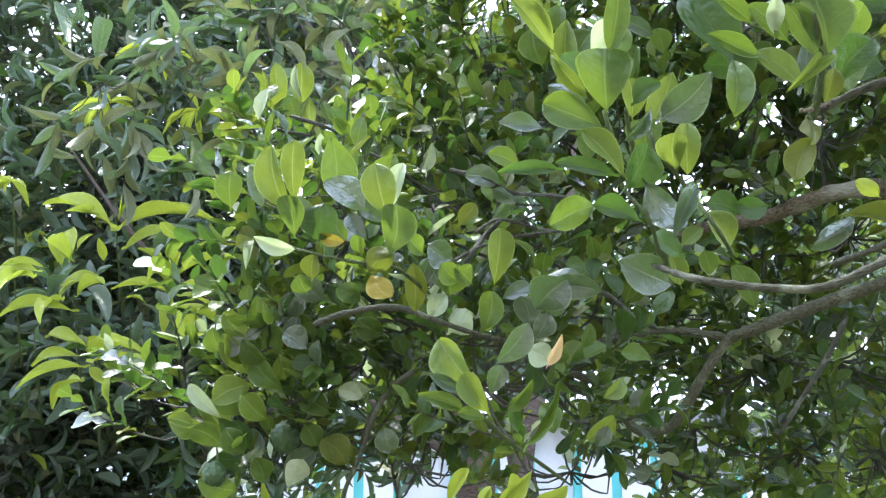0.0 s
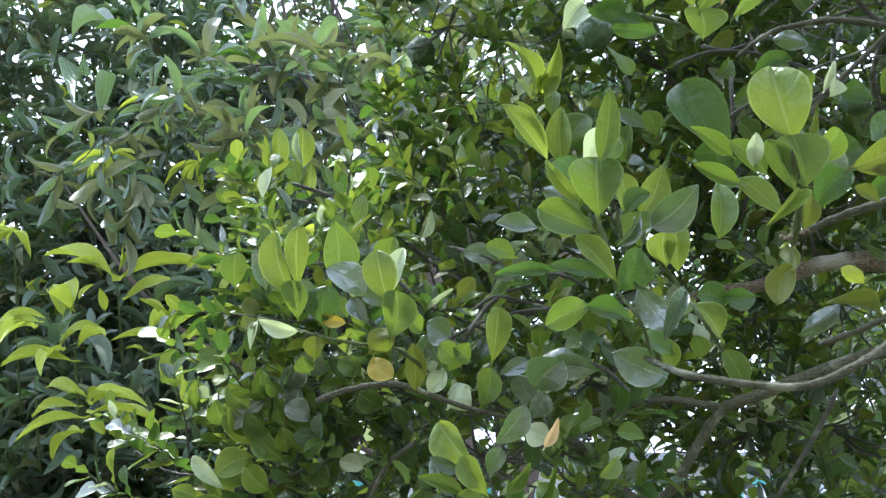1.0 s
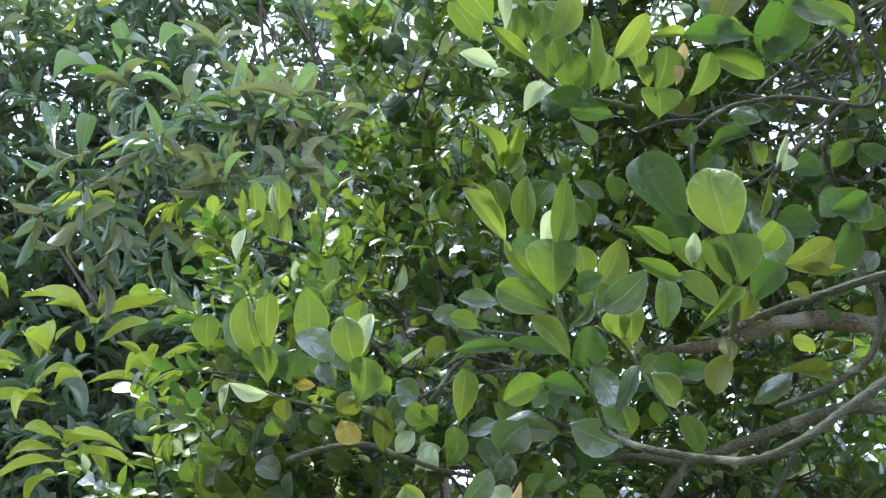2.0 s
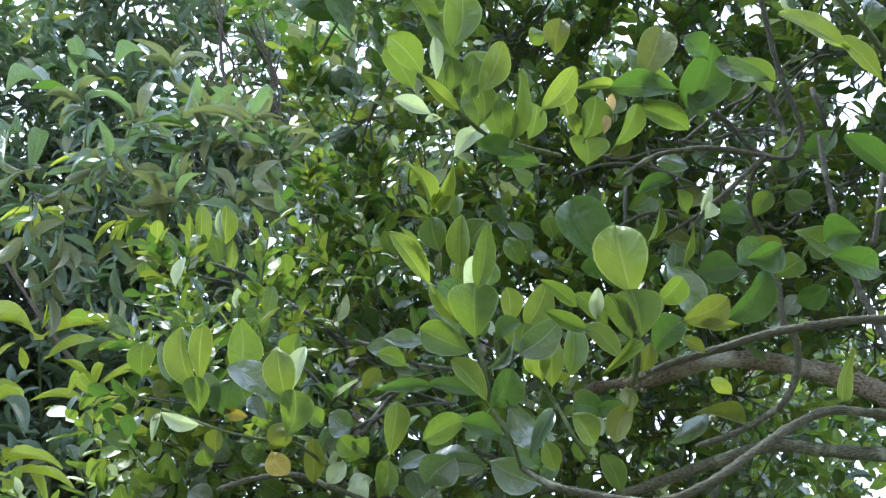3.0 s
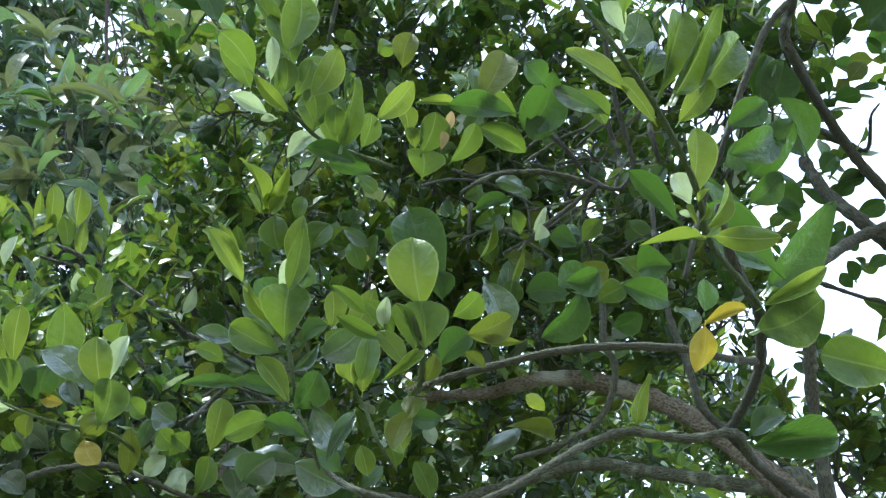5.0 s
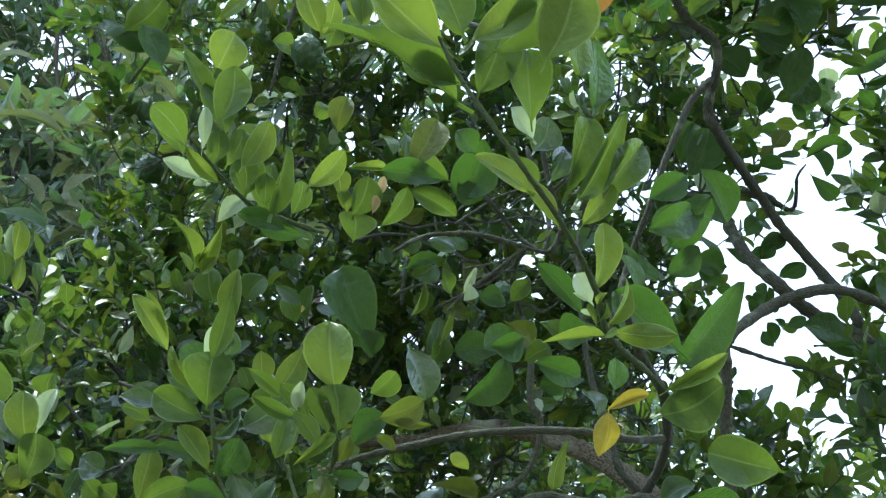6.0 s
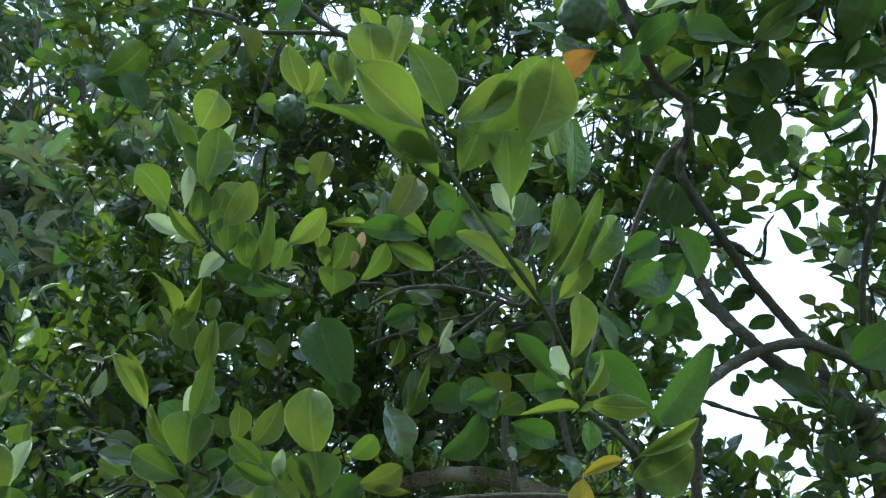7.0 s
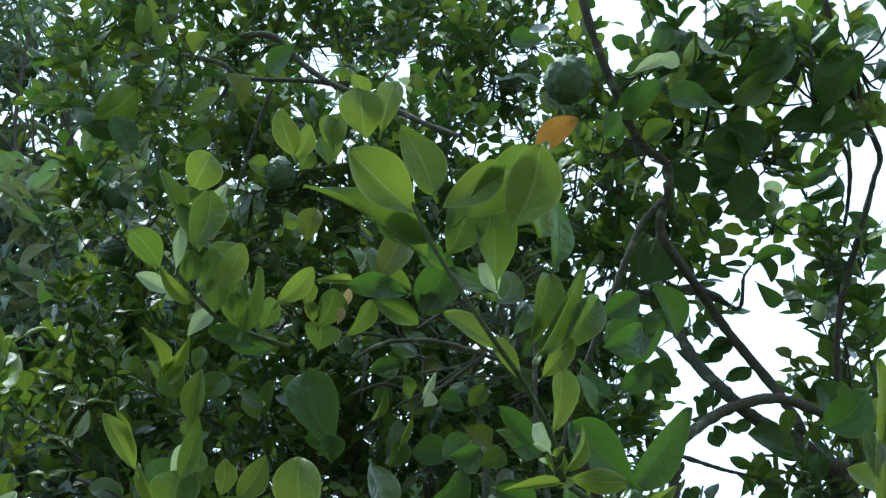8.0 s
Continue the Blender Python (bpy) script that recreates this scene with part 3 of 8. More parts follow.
stem(mango, "branch", [(-0.483, 3.497, 3.218), (-0.544, 3.534, 3.598), (-0.902, 3.446, 3.946), (-1.086, 3.352, 4.380)], 0.0042, 0.0018, MANGO_BARK)
stem(mango, "branch", [(-0.201, 3.768, 3.142), (-0.428, 3.695, 3.550), (-0.510, 3.612, 4.001), (-0.810, 3.571, 4.597)], 0.0059, 0.0018, MANGO_BARK)
stem(mango, "branch", [(-0.518, 3.835, 3.139), (-0.487, 3.702, 3.539), (-0.694, 3.681, 4.037), (-0.861, 3.554, 4.591)], 0.0062, 0.0018, MANGO_BARK)
stem(mango, "branch", [(-0.129, 3.502, 2.985), (-0.273, 3.545, 3.358), (-0.412, 3.510, 3.740), (-0.685, 3.409, 4.173)], 0.0057, 0.0018, MANGO_BARK)
stem(mango, "branch", [(-0.417, 3.806, 3.269), (-0.508, 3.735, 3.566), (-0.628, 3.702, 3.912), (-0.690, 3.616, 4.309)], 0.0049, 0.0018, MANGO_BARK)
stem(mango, "branch", [(-0.764, 3.905, 3.537), (-0.822, 3.889, 3.827), (-0.763, 3.805, 4.113), (-0.733, 3.781, 4.506)], 0.0040, 0.0018, MANGO_BARK)
stem(mango, "branch", [(-0.242, 3.960, 3.173), (-0.217, 3.896, 3.618), (-0.351, 3.900, 4.157), (-0.614, 3.701, 4.687)], 0.0029, 0.0018, MANGO_BARK)
stem(mango, "branch", [(-0.624, 3.656, 3.087), (-0.764, 3.572, 3.398), (-0.805, 3.591, 3.797), (-0.972, 3.515, 4.238)], 0.0052, 0.0018, MANGO_BARK)
stem(mango, "branch", [(-0.305, 4.005, 3.054), (-0.374, 3.832, 3.488), (-0.594, 3.788, 4.024), (-0.664, 3.678, 4.667)], 0.0030, 0.0018, MANGO_BARK)
stem(mango, "branch", [(-0.281, 3.591, 3.408), (-0.450, 3.577, 3.733), (-0.448, 3.536, 4.086), (-0.761, 3.451, 4.481)], 0.0062, 0.0018, MANGO_BARK)
stem(mango, "branch", [(-0.230, 4.045, 3.292), (-0.261, 3.953, 3.672), (-0.286, 3.930, 4.127), (-0.428, 3.842, 4.656)], 0.0043, 0.0018, MANGO_BARK)
stem(mango, "branch", [(-0.452, 3.532, 3.354), (-0.417, 3.558, 3.665), (-0.495, 3.551, 3.992), (-0.560, 3.486, 4.359)], 0.0048, 0.0018, MANGO_BARK)
stem(mango, "branch", [(-0.350, 3.677, 3.412), (-0.456, 3.692, 3.771), (-0.516, 3.596, 4.106), (-0.682, 3.581, 4.584)], 0.0054, 0.0018, MANGO_BARK)
stem(mango, "branch", [(-0.836, 4.082, 3.257), (-0.842, 4.047, 3.626), (-0.678, 3.981, 4.028), (-0.641, 3.893, 4.510)], 0.0031, 0.0018, MANGO_BARK)
stem(mango, "branch", [(-0.179, 3.660, 3.232), (-0.105, 3.608, 3.547), (-0.111, 3.592, 3.920), (0.056, 3.525, 4.357)], 0.0060, 0.0018, MANGO_BARK)
stem(lime, "trunk", [(1.060, 1.260, -0.060), (1.050, 1.250, 0.050), (1.020, 1.220, 0.600), (0.980, 1.190, 1.200), (0.920, 1.120, 1.620), (0.870, 1.054, 1.840), (0.868, 1.101, 1.887)], 0.0600, 0.0130, BARK)
stem(lime, "limb", [(0.867, 1.027, 1.824), (0.833, 1.113, 1.893), (0.801, 1.181, 1.953), (0.751, 1.254, 2.005), (0.676, 1.314, 2.042), (0.603, 1.351, 2.053), (0.548, 1.394, 2.044), (0.498, 1.427, 2.031), (0.437, 1.466, 2.032), (0.379, 1.532, 2.021)], 0.0185, 0.0085, LIMB_BARK, "grey-brown limb with rough bark")
stem(lime, "branch", [(0.920, 1.124, 1.863), (0.848, 1.173, 1.872), (0.791, 1.229, 1.886), (0.733, 1.295, 1.901), (0.670, 1.321, 1.911), (0.615, 1.353, 1.901), (0.456, 1.373, 1.846), (0.423, 1.387, 1.835)], 0.0115, 0.0085, BARK)
stem(lime, "branch", [(0.827, 1.027, 1.843), (0.706, 0.906, 1.872), (0.642, 0.820, 1.879), (0.573, 0.802, 1.865), (0.514, 0.813, 1.870), (0.467, 0.800, 1.853), (0.410, 0.782, 1.820), (0.361, 0.763, 1.791), (0.315, 0.771, 1.773), (0.263, 0.792, 1.779), (0.219, 0.811, 1.791), (0.193, 0.847, 1.812)], 0.0058, 0.0030, BARK)
stem(lime, "branch", [(0.566, 1.058, 2.159), (0.577, 1.050, 2.091), (0.574, 1.040, 2.032), (0.588, 1.038, 2.005), (0.586, 1.043, 1.964), (0.565, 1.050, 1.923), (0.515, 1.068, 1.891), (0.461, 1.093, 1.873)], 0.0052, 0.0040, BARK)
stem(lime, "branch", [(0.566, 1.058, 2.159), (0.537, 1.017, 2.192), (0.524, 0.959, 2.207), (0.521, 0.916, 2.208), (0.479, 0.925, 2.169), (0.449, 0.939, 2.143), (0.426, 0.951, 2.117)], 0.0036, 0.0026, BARK)
stem(lime, "branch", [(0.521, 0.916, 2.208), (0.454, 0.911, 2.214), (0.412, 0.917, 2.212), (0.377, 0.925, 2.204), (0.343, 0.938, 2.182)], 0.0038, 0.0026, BARK)
stem(lime, "branch", [(0.659, 0.865, 1.889), (0.623, 0.759, 1.899), (0.571, 0.636, 1.903), (0.549, 0.591, 1.919), (0.522, 0.547, 1.933), (0.491, 0.515, 1.946), (0.468, 0.491, 1.964), (0.453, 0.474, 1.989)], 0.0055, 0.0036, DARK_TWIG)
stem(lime, "branch", [(0.561, 0.618, 1.906), (0.495, 0.555, 1.888), (0.448, 0.530, 1.885), (0.387, 0.519, 1.879), (0.337, 0.528, 1.872), (0.299, 0.547, 1.863), (0.265, 0.555, 1.853), (0.238, 0.573, 1.843)], 0.0034, 0.0027, BARK)
stem(lime, "branch", [(0.423, 1.387, 1.835), (0.390, 1.385, 1.840), (0.336, 1.403, 1.849), (0.253, 1.417, 1.837), (0.187, 1.442, 1.821)], 0.0065, 0.0045, BARK)
stem(lime, "branch", [(0.425, 1.386, 1.837), (0.390, 1.399, 1.789), (0.356, 1.414, 1.733), (0.338, 1.430, 1.709), (0.302, 1.443, 1.702), (0.279, 1.449, 1.719), (0.252, 1.456, 1.767), (0.191, 1.479, 1.800)], 0.0078, 0.0065, BARK)
stem(lime, "branch", [(0.556, 1.280, 1.847), (0.525, 1.296, 1.787), (0.486, 1.312, 1.727), (0.463, 1.322, 1.690)], 0.0040, 0.0030, DARK_TWIG)
stem(lime, "branch", [(0.191, 1.269, 1.888), (0.230, 1.273, 1.873), (0.257, 1.260, 1.843), (0.281, 1.235, 1.822)], 0.0040, 0.0030, DARK_TWIG)
stem(lime, "twig", [(-0.164, 1.184, 1.818), (-0.118, 1.180, 1.833), (-0.060, 1.178, 1.839), (-0.003, 1.183, 1.821), (0.040, 1.187, 1.807), (0.085, 1.209, 1.800)], 0.0045, 0.0030, BARK)
stem(lime, "twig", [(-0.038, 1.299, 1.776), (-0.073, 1.306, 1.750), (-0.096, 1.316, 1.712), (-0.112, 1.328, 1.667), (-0.135, 1.342, 1.615), (-0.143, 1.354, 1.569)], 0.0040, 0.0030, BARK)
stem(lime, "twig", [(-0.354, 1.601, 2.270), (-0.292, 1.606, 2.253), (-0.230, 1.609, 2.240), (-0.163, 1.619, 2.203)], 0.0030, 0.0020, DARK_TWIG)
stem(lime, "twig", [(-0.096, 1.601, 2.193), (-0.045, 1.612, 2.154), (-0.004, 1.598, 2.128), (0.055, 1.579, 2.080), (0.092, 1.535, 2.052), (0.163, 1.483, 2.056)], 0.0030, 0.0020, DARK_TWIG)
stem(lime, "twig", [(-0.016, 1.125, 1.845), (-0.056, 1.088, 1.868), (-0.095, 1.067, 1.869), (-0.134, 1.065, 1.876), (-0.177, 1.082, 1.891), (-0.230, 1.107, 1.912)], 0.0025, 0.0015, TWIG)
stem(lime, "twig", [(0.034, 1.030, 1.697), (0.072, 1.059, 1.666), (0.105, 1.085, 1.645), (0.149, 1.134, 1.619)], 0.0025, 0.0020, TWIG)
stem(lime, "twig", [(0.208, 0.849, 1.807), (0.194, 0.818, 1.836), (0.182, 0.797, 1.866), (0.166, 0.776, 1.900), (0.157, 0.755, 1.928)], 0.0035, 0.0020, TWIG)
stem(lime, "twig", [(0.235, 0.777, 2.130), (0.197, 0.769, 2.134), (0.154, 0.761, 2.143), (0.115, 0.737, 2.163), (0.077, 0.719, 2.195)], 0.0030, 0.0020, TWIG)
stem(lime, "twig", [(0.557, 0.582, 1.924), (0.497, 0.514, 1.934), (0.439, 0.450, 1.935), (0.409, 0.412, 1.937), (0.391, 0.386, 1.955), (0.355, 0.354, 1.984), (0.314, 0.325, 2.010), (0.272, 0.331, 2.070), (0.256, 0.341, 2.109)], 0.0030, 0.0015, TWIG, "pale green young shoot")
stem(lime, "twig", [(0.239, 0.570, 1.839), (0.239, 0.554, 1.854), (0.236, 0.539, 1.867), (0.223, 0.512, 1.884)], 0.0030, 0.0020, TWIG)
stem(lime, "twig", [(0.203, 0.685, 2.305), (0.238, 0.672, 2.313), (0.267, 0.660, 2.320), (0.306, 0.663, 2.338)], 0.0020, 0.0015, TWIG)
stem(lime, "branch", [(0.525, 0.608, 2.612), (0.549, 0.626, 2.561), (0.604, 0.663, 2.496), (0.650, 0.692, 2.456), (0.701, 0.709, 2.438), (0.726, 0.762, 2.406)], 0.0060, 0.0058, DARK_TWIG)
stem(lime, "branch", [(0.724, 0.758, 2.417), (0.732, 0.790, 2.393), (0.761, 0.814, 2.373), (0.893, 0.952, 2.389), (0.974, 0.997, 2.341), (1.032, 1.005, 2.289), (1.055, 0.979, 2.233), (1.060, 0.948, 2.174)], 0.0065, 0.0085, DARK_TWIG)
stem(lime, "limb", [(0.869, 0.986, 2.330), (0.886, 0.964, 2.269), (0.912, 0.935, 2.219), (0.959, 0.937, 2.186), (1.029, 0.967, 2.176), (1.063, 0.955, 2.158), (1.107, 0.959, 2.122), (1.150, 0.972, 2.068)], 0.0085, 0.0120, DARK_TWIG)
stem(lime, "limb", [(0.990, 1.190, 1.180), (1.070, 1.120, 1.450), (1.170, 1.050, 1.750), (1.188, 1.012, 1.954), (1.143, 0.957, 2.069), (1.102, 0.937, 2.134)], 0.0320, 0.0140, BARK)
stem(lime, "branch", [(0.843, 0.985, 1.824), (0.741, 0.927, 1.854), (0.669, 0.884, 1.890), (0.634, 0.879, 1.919), (0.619, 0.883, 1.973), (0.605, 0.896, 2.032), (0.597, 0.904, 2.101), (0.598, 0.918, 2.177), (0.603, 0.932, 2.250)], 0.0062, 0.0030, DARK_TWIG)
stem(lime, "branch", [(0.504, 0.838, 2.395), (0.517, 0.854, 2.350), (0.533, 0.871, 2.301), (0.553, 0.885, 2.259), (0.562, 0.895, 2.230), (0.550, 0.905, 2.203), (0.522, 0.915, 2.207), (0.494, 0.923, 2.218)], 0.0036, 0.0026, DARK_TWIG)
stem(lime, "branch", [(0.940, 1.140, 1.500), (0.845, 0.954, 1.688), (0.836, 0.951, 1.819), (0.816, 0.935, 1.938), (0.800, 0.907, 2.008), (0.790, 0.883, 2.063), (0.786, 0.867, 2.100), (0.864, 0.897, 2.159), (0.913, 0.883, 2.184), (0.971, 0.882, 2.199), (1.042, 0.888, 2.191), (1.103, 0.884, 2.163), (1.191, 0.877, 2.123)], 0.0085, 0.0075, DARK_TWIG)
stem(lime, "twig", [(0.791, 0.870, 2.091), (0.874, 0.894, 2.086), (0.946, 0.919, 2.087), (1.022, 0.946, 2.080)], 0.0034, 0.0010, DARK_TWIG)
stem(lime, "branch", [(0.948, 0.648, 2.756), (1.001, 0.692, 2.679), (1.060, 0.730, 2.636), (1.134, 0.781, 2.603), (1.135, 0.796, 2.570)], 0.0060, 0.0040, DARK_TWIG)
stem(lime, "twig", [(1.125, 0.861, 2.681), (1.156, 0.873, 2.638), (1.179, 0.917, 2.579), (1.192, 0.966, 2.517), (1.218, 1.011, 2.454)], 0.0040, 0.0030, DARK_TWIG)
stem(lime, "branch", [(0.836, 1.190, 2.415), (0.917, 1.208, 2.469), (0.995, 1.216, 2.501), (1.056, 1.214, 2.514), (1.115, 1.213, 2.505)], 0.0125, 0.0090, DARK_TWIG)
stem(lime, "twig", [(1.097, 1.215, 2.510), (1.120, 1.214, 2.500), (1.142, 1.212, 2.490), (1.152, 1.206, 2.497), (1.150, 1.194, 2.522), (1.147, 1.182, 2.547), (1.164, 1.177, 2.573)], 0.0060, 0.0022, DARK_TWIG)
stem(lime, "branch", [(0.603, 0.845, 2.064), (0.616, 0.837, 2.122), (0.634, 0.839, 2.179), (0.648, 0.805, 2.242), (0.661, 0.788, 2.294), (0.676, 0.773, 2.341), (0.691, 0.761, 2.381), (0.713, 0.742, 2.410)], 0.0030, 0.0050, DARK_TWIG)
stem(lime, "twig", [(0.833, 0.960, 2.406), (0.853, 0.968, 2.379), (0.867, 0.977, 2.351), (0.898, 0.998, 2.286)], 0.0030, 0.0018, DARK_TWIG)
stem(lime, "twig", [(1.074, 0.910, 2.608), (1.100, 0.919, 2.574), (1.135, 0.933, 2.523), (1.173, 0.950, 2.464)], 0.0030, 0.0016, DARK_TWIG)
stem(lime, "branch", [(1.134, 0.793, 2.578), (1.129, 0.826, 2.512), (1.122, 0.855, 2.454), (1.116, 0.884, 2.396), (1.120, 0.918, 2.322), (1.135, 0.944, 2.257), (1.146, 0.959, 2.171)], 0.0045, 0.0060, DARK_TWIG)
stem(lime, "branch", [(0.124, 1.230, 2.869), (0.184, 1.211, 2.872), (0.241, 1.214, 2.832), (0.305, 1.186, 2.779), (0.385, 1.157, 2.744), (0.458, 1.106, 2.687), (0.515, 1.054, 2.641)], 0.0060, 0.0050, DARK_TWIG)
stem(lime, "branch", [(0.028, 1.318, 2.861), (0.102, 1.285, 2.838), (0.147, 1.274, 2.810), (0.266, 1.213, 2.794), (0.325, 1.182, 2.776)], 0.0050, 0.0040, DARK_TWIG)
stem(lime, "twig", [(-0.078, 1.358, 2.599), (-0.039, 1.320, 2.657), (-0.004, 1.274, 2.733), (0.017, 1.267, 2.783)], 0.0030, 0.0020, TWIG)
stem(lime, "twig", [(0.192, 1.121, 2.695), (0.182, 1.145, 2.650), (0.173, 1.173, 2.597), (0.166, 1.204, 2.536)], 0.0040, 0.0030, DARK_TWIG)
stem(lime, "twig", [(0.430, 0.935, 2.256), (0.449, 0.905, 2.268), (0.459, 0.892, 2.272), (0.486, 0.917, 2.279)], 0.0024, 0.0009, DARK_TWIG)
stem(lime, "twig", [(0.499, 1.167, 2.356), (0.542, 1.154, 2.344), (0.596, 1.168, 2.370), (0.635, 1.137, 2.348)], 0.0025, 0.0009, BARK)
stem(lime, "twig", [(0.577, 1.011, 2.279), (0.598, 1.002, 2.264), (0.636, 1.017, 2.266), (0.652, 0.995, 2.260)], 0.0022, 0.0009, BARK)
stem(lime, "twig", [(0.505, 1.005, 2.295), (0.528, 0.981, 2.292), (0.554, 1.000, 2.288), (0.570, 0.976, 2.289)], 0.0020, 0.0009, BARK)
stem(lime, "twig", [(0.511, 1.086, 2.364), (0.544, 1.106, 2.354), (0.576, 1.079, 2.328), (0.600, 1.090, 2.317)], 0.0017, 0.0009, BARK)
stem(lime, "twig", [(0.612, 0.923, 2.240), (0.618, 0.930, 2.246), (0.621, 0.899, 2.270), (0.634, 0.906, 2.275)], 0.0014, 0.0009, DARK_TWIG)
stem(lime, "twig", [(0.540, 0.973, 2.250), (0.558, 0.965, 2.292), (0.589, 0.957, 2.331), (0.607, 0.923, 2.354)], 0.0014, 0.0009, DARK_TWIG)
stem(lime, "twig", [(0.431, 0.950, 2.243), (0.485, 0.946, 2.288), (0.514, 0.926, 2.300), (0.533, 0.892, 2.324)], 0.0024, 0.0009, BARK)
stem(lime, "twig", [(0.539, 1.182, 2.270), (0.583, 1.190, 2.260), (0.625, 1.187, 2.250), (0.672, 1.173, 2.266)], 0.0016, 0.0009, DARK_TWIG)
stem(lime, "twig", [(0.589, 1.040, 2.338), (0.603, 1.019, 2.359), (0.658, 1.021, 2.418), (0.681, 1.006, 2.419)], 0.0025, 0.0009, BARK)
stem(lime, "twig", [(0.487, 1.158, 2.271), (0.529, 1.170, 2.278), (0.559, 1.156, 2.246), (0.601, 1.181, 2.248)], 0.0018, 0.0009, DARK_TWIG)
stem(lime, "twig", [(0.657, 1.106, 2.394), (0.694, 1.078, 2.394), (0.732, 1.095, 2.391), (0.764, 1.097, 2.401)], 0.0015, 0.0009, BARK)
stem(lime, "twig", [(0.593, 1.104, 2.196), (0.613, 1.095, 2.183), (0.640, 1.072, 2.205), (0.655, 1.069, 2.207)], 0.0023, 0.0009, BARK)
stem(lime, "twig", [(0.522, 0.999, 2.304), (0.554, 0.973, 2.332), (0.602, 0.972, 2.370), (0.626, 0.963, 2.383)], 0.0021, 0.0009, DARK_TWIG)
stem(lime, "twig", [(0.496, 1.012, 2.279), (0.553, 1.008, 2.296), (0.595, 0.995, 2.285), (0.644, 0.970, 2.300)], 0.0025, 0.0009, DARK_TWIG)
stem(lime, "twig", [(0.532, 0.912, 2.215), (0.535, 0.882, 2.208), (0.553, 0.891, 2.234), (0.580, 0.904, 2.246)], 0.0015, 0.0009, BARK)
stem(lime, "twig", [(0.576, 1.156, 2.210), (0.592, 1.113, 2.230), (0.637, 1.107, 2.255), (0.675, 1.099, 2.289)], 0.0020, 0.0009, DARK_TWIG)
stem(lime, "twig", [(0.490, 1.070, 2.272), (0.509, 1.060, 2.291), (0.520, 1.081, 2.317), (0.536, 1.042, 2.329)], 0.0015, 0.0009, DARK_TWIG)
stem(lime, "twig", [(0.493, 0.924, 2.173), (0.522, 0.937, 2.183), (0.561, 0.920, 2.183), (0.585, 0.919, 2.204)], 0.0016, 0.0009, DARK_TWIG)
stem(lime, "twig", [(0.438, 1.084, 2.315), (0.482, 1.100, 2.313), (0.510, 1.074, 2.282), (0.564, 1.086, 2.286)], 0.0017, 0.0009, DARK_TWIG)
stem(lime, "twig", [(0.506, 0.972, 2.297), (0.535, 0.945, 2.327), (0.558, 0.917, 2.335), (0.603, 0.904, 2.380)], 0.0024, 0.0009, BARK)
stem(lime, "twig", [(0.451, 0.988, 2.192), (0.488, 0.968, 2.199), (0.529, 0.966, 2.216), (0.555, 0.967, 2.233)], 0.0018, 0.0009, BARK)
stem(lime, "twig", [(0.592, 0.962, 2.229), (0.644, 0.962, 2.236), (0.674, 0.928, 2.226), (0.719, 0.950, 2.236)], 0.0014, 0.0009, DARK_TWIG)
stem(lime, "twig", [(0.584, 1.161, 2.193), (0.594, 1.134, 2.204), (0.636, 1.158, 2.209), (0.643, 1.154, 2.215)], 0.0020, 0.0009, BARK)
stem(lime, "twig", [(0.470, 1.183, 2.383), (0.504, 1.169, 2.405), (0.559, 1.165, 2.421), (0.594, 1.118, 2.445)], 0.0020, 0.0009, BARK)
stem(lime, "twig", [(0.651, 1.148, 2.226), (0.691, 1.166, 2.249), (0.726, 1.132, 2.267), (0.766, 1.119, 2.284)], 0.0021, 0.0009, DARK_TWIG)

# near sprig with broad leaves
leaf(lime, (0.230, 0.530, 1.898), (0.223, 0.530, 1.953), 0.040, -17, "f", 1)
leaf(lime, (0.235, 0.530, 1.865), (0.231, 0.525, 1.901), 0.036, -14, "g", 5)
leaf(lime, (0.229, 0.530, 1.863), (0.211, 0.522, 1.896), 0.017, -24, "g", 0)
leaf(lime, (0.212, 0.530, 1.875), (0.188, 0.523, 1.896), 0.015, -22, "g", 1)
leaf(lime, (0.205, 0.530, 1.879), (0.203, 0.517, 1.899), 0.011, -12, "p", 1)
leaf(lime, (0.190, 0.530, 1.888), (0.162, 0.521, 1.905), 0.012, -18, "g", 3)
leaf(lime, (0.207, 0.560, 1.878), (0.169, 0.550, 1.890), 0.013, -3, "g", 1)
leaf(lime, (0.227, 0.550, 1.853), (0.204, 0.560, 1.884), 0.016, -6, "f", 0)
leaf(lime, (0.201, 0.600, 1.897), (0.195, 0.592, 1.851), 0.019, 9, "g", 0)
leaf(lime, (0.232, 0.530, 1.864), (0.204, 0.520, 1.835), 0.010, 5, "f", 3)
leaf(lime, (0.269, 0.530, 1.879), (0.301, 0.522, 1.896), 0.024, 15, "e", 1)
leaf(lime, (0.253, 0.560, 1.861), (0.277, 0.552, 1.887), 0.024, -11, "d", 0)
leaf(lime, (0.278, 0.530, 1.881), (0.311, 0.527, 1.877), 0.010, 20, "e", 3)
leaf(lime, (0.283, 0.530, 1.856), (0.266, 0.524, 1.864), 0.010, -11, "e", 1)
leaf(lime, (0.234, 0.560, 1.823), (0.220, 0.558, 1.794), 0.019, 24, "e", 1)
leaf(lime, (0.231, 0.560, 1.836), (0.230, 0.552, 1.817), 0.014, -11, "e", 4)
leaf(lime, (0.243, 0.560, 1.847), (0.250, 0.553, 1.868), 0.014, 9, "e", 1)

# leaves behind the near sprig
leaf(lime, (0.327, 0.960, 2.060), (0.284, 0.960, 2.161), 0.074, 5, "d", 0)
leaf(lime, (0.330, 0.960, 2.043), (0.318, 0.947, 2.077), 0.032, -1, "d", 0)
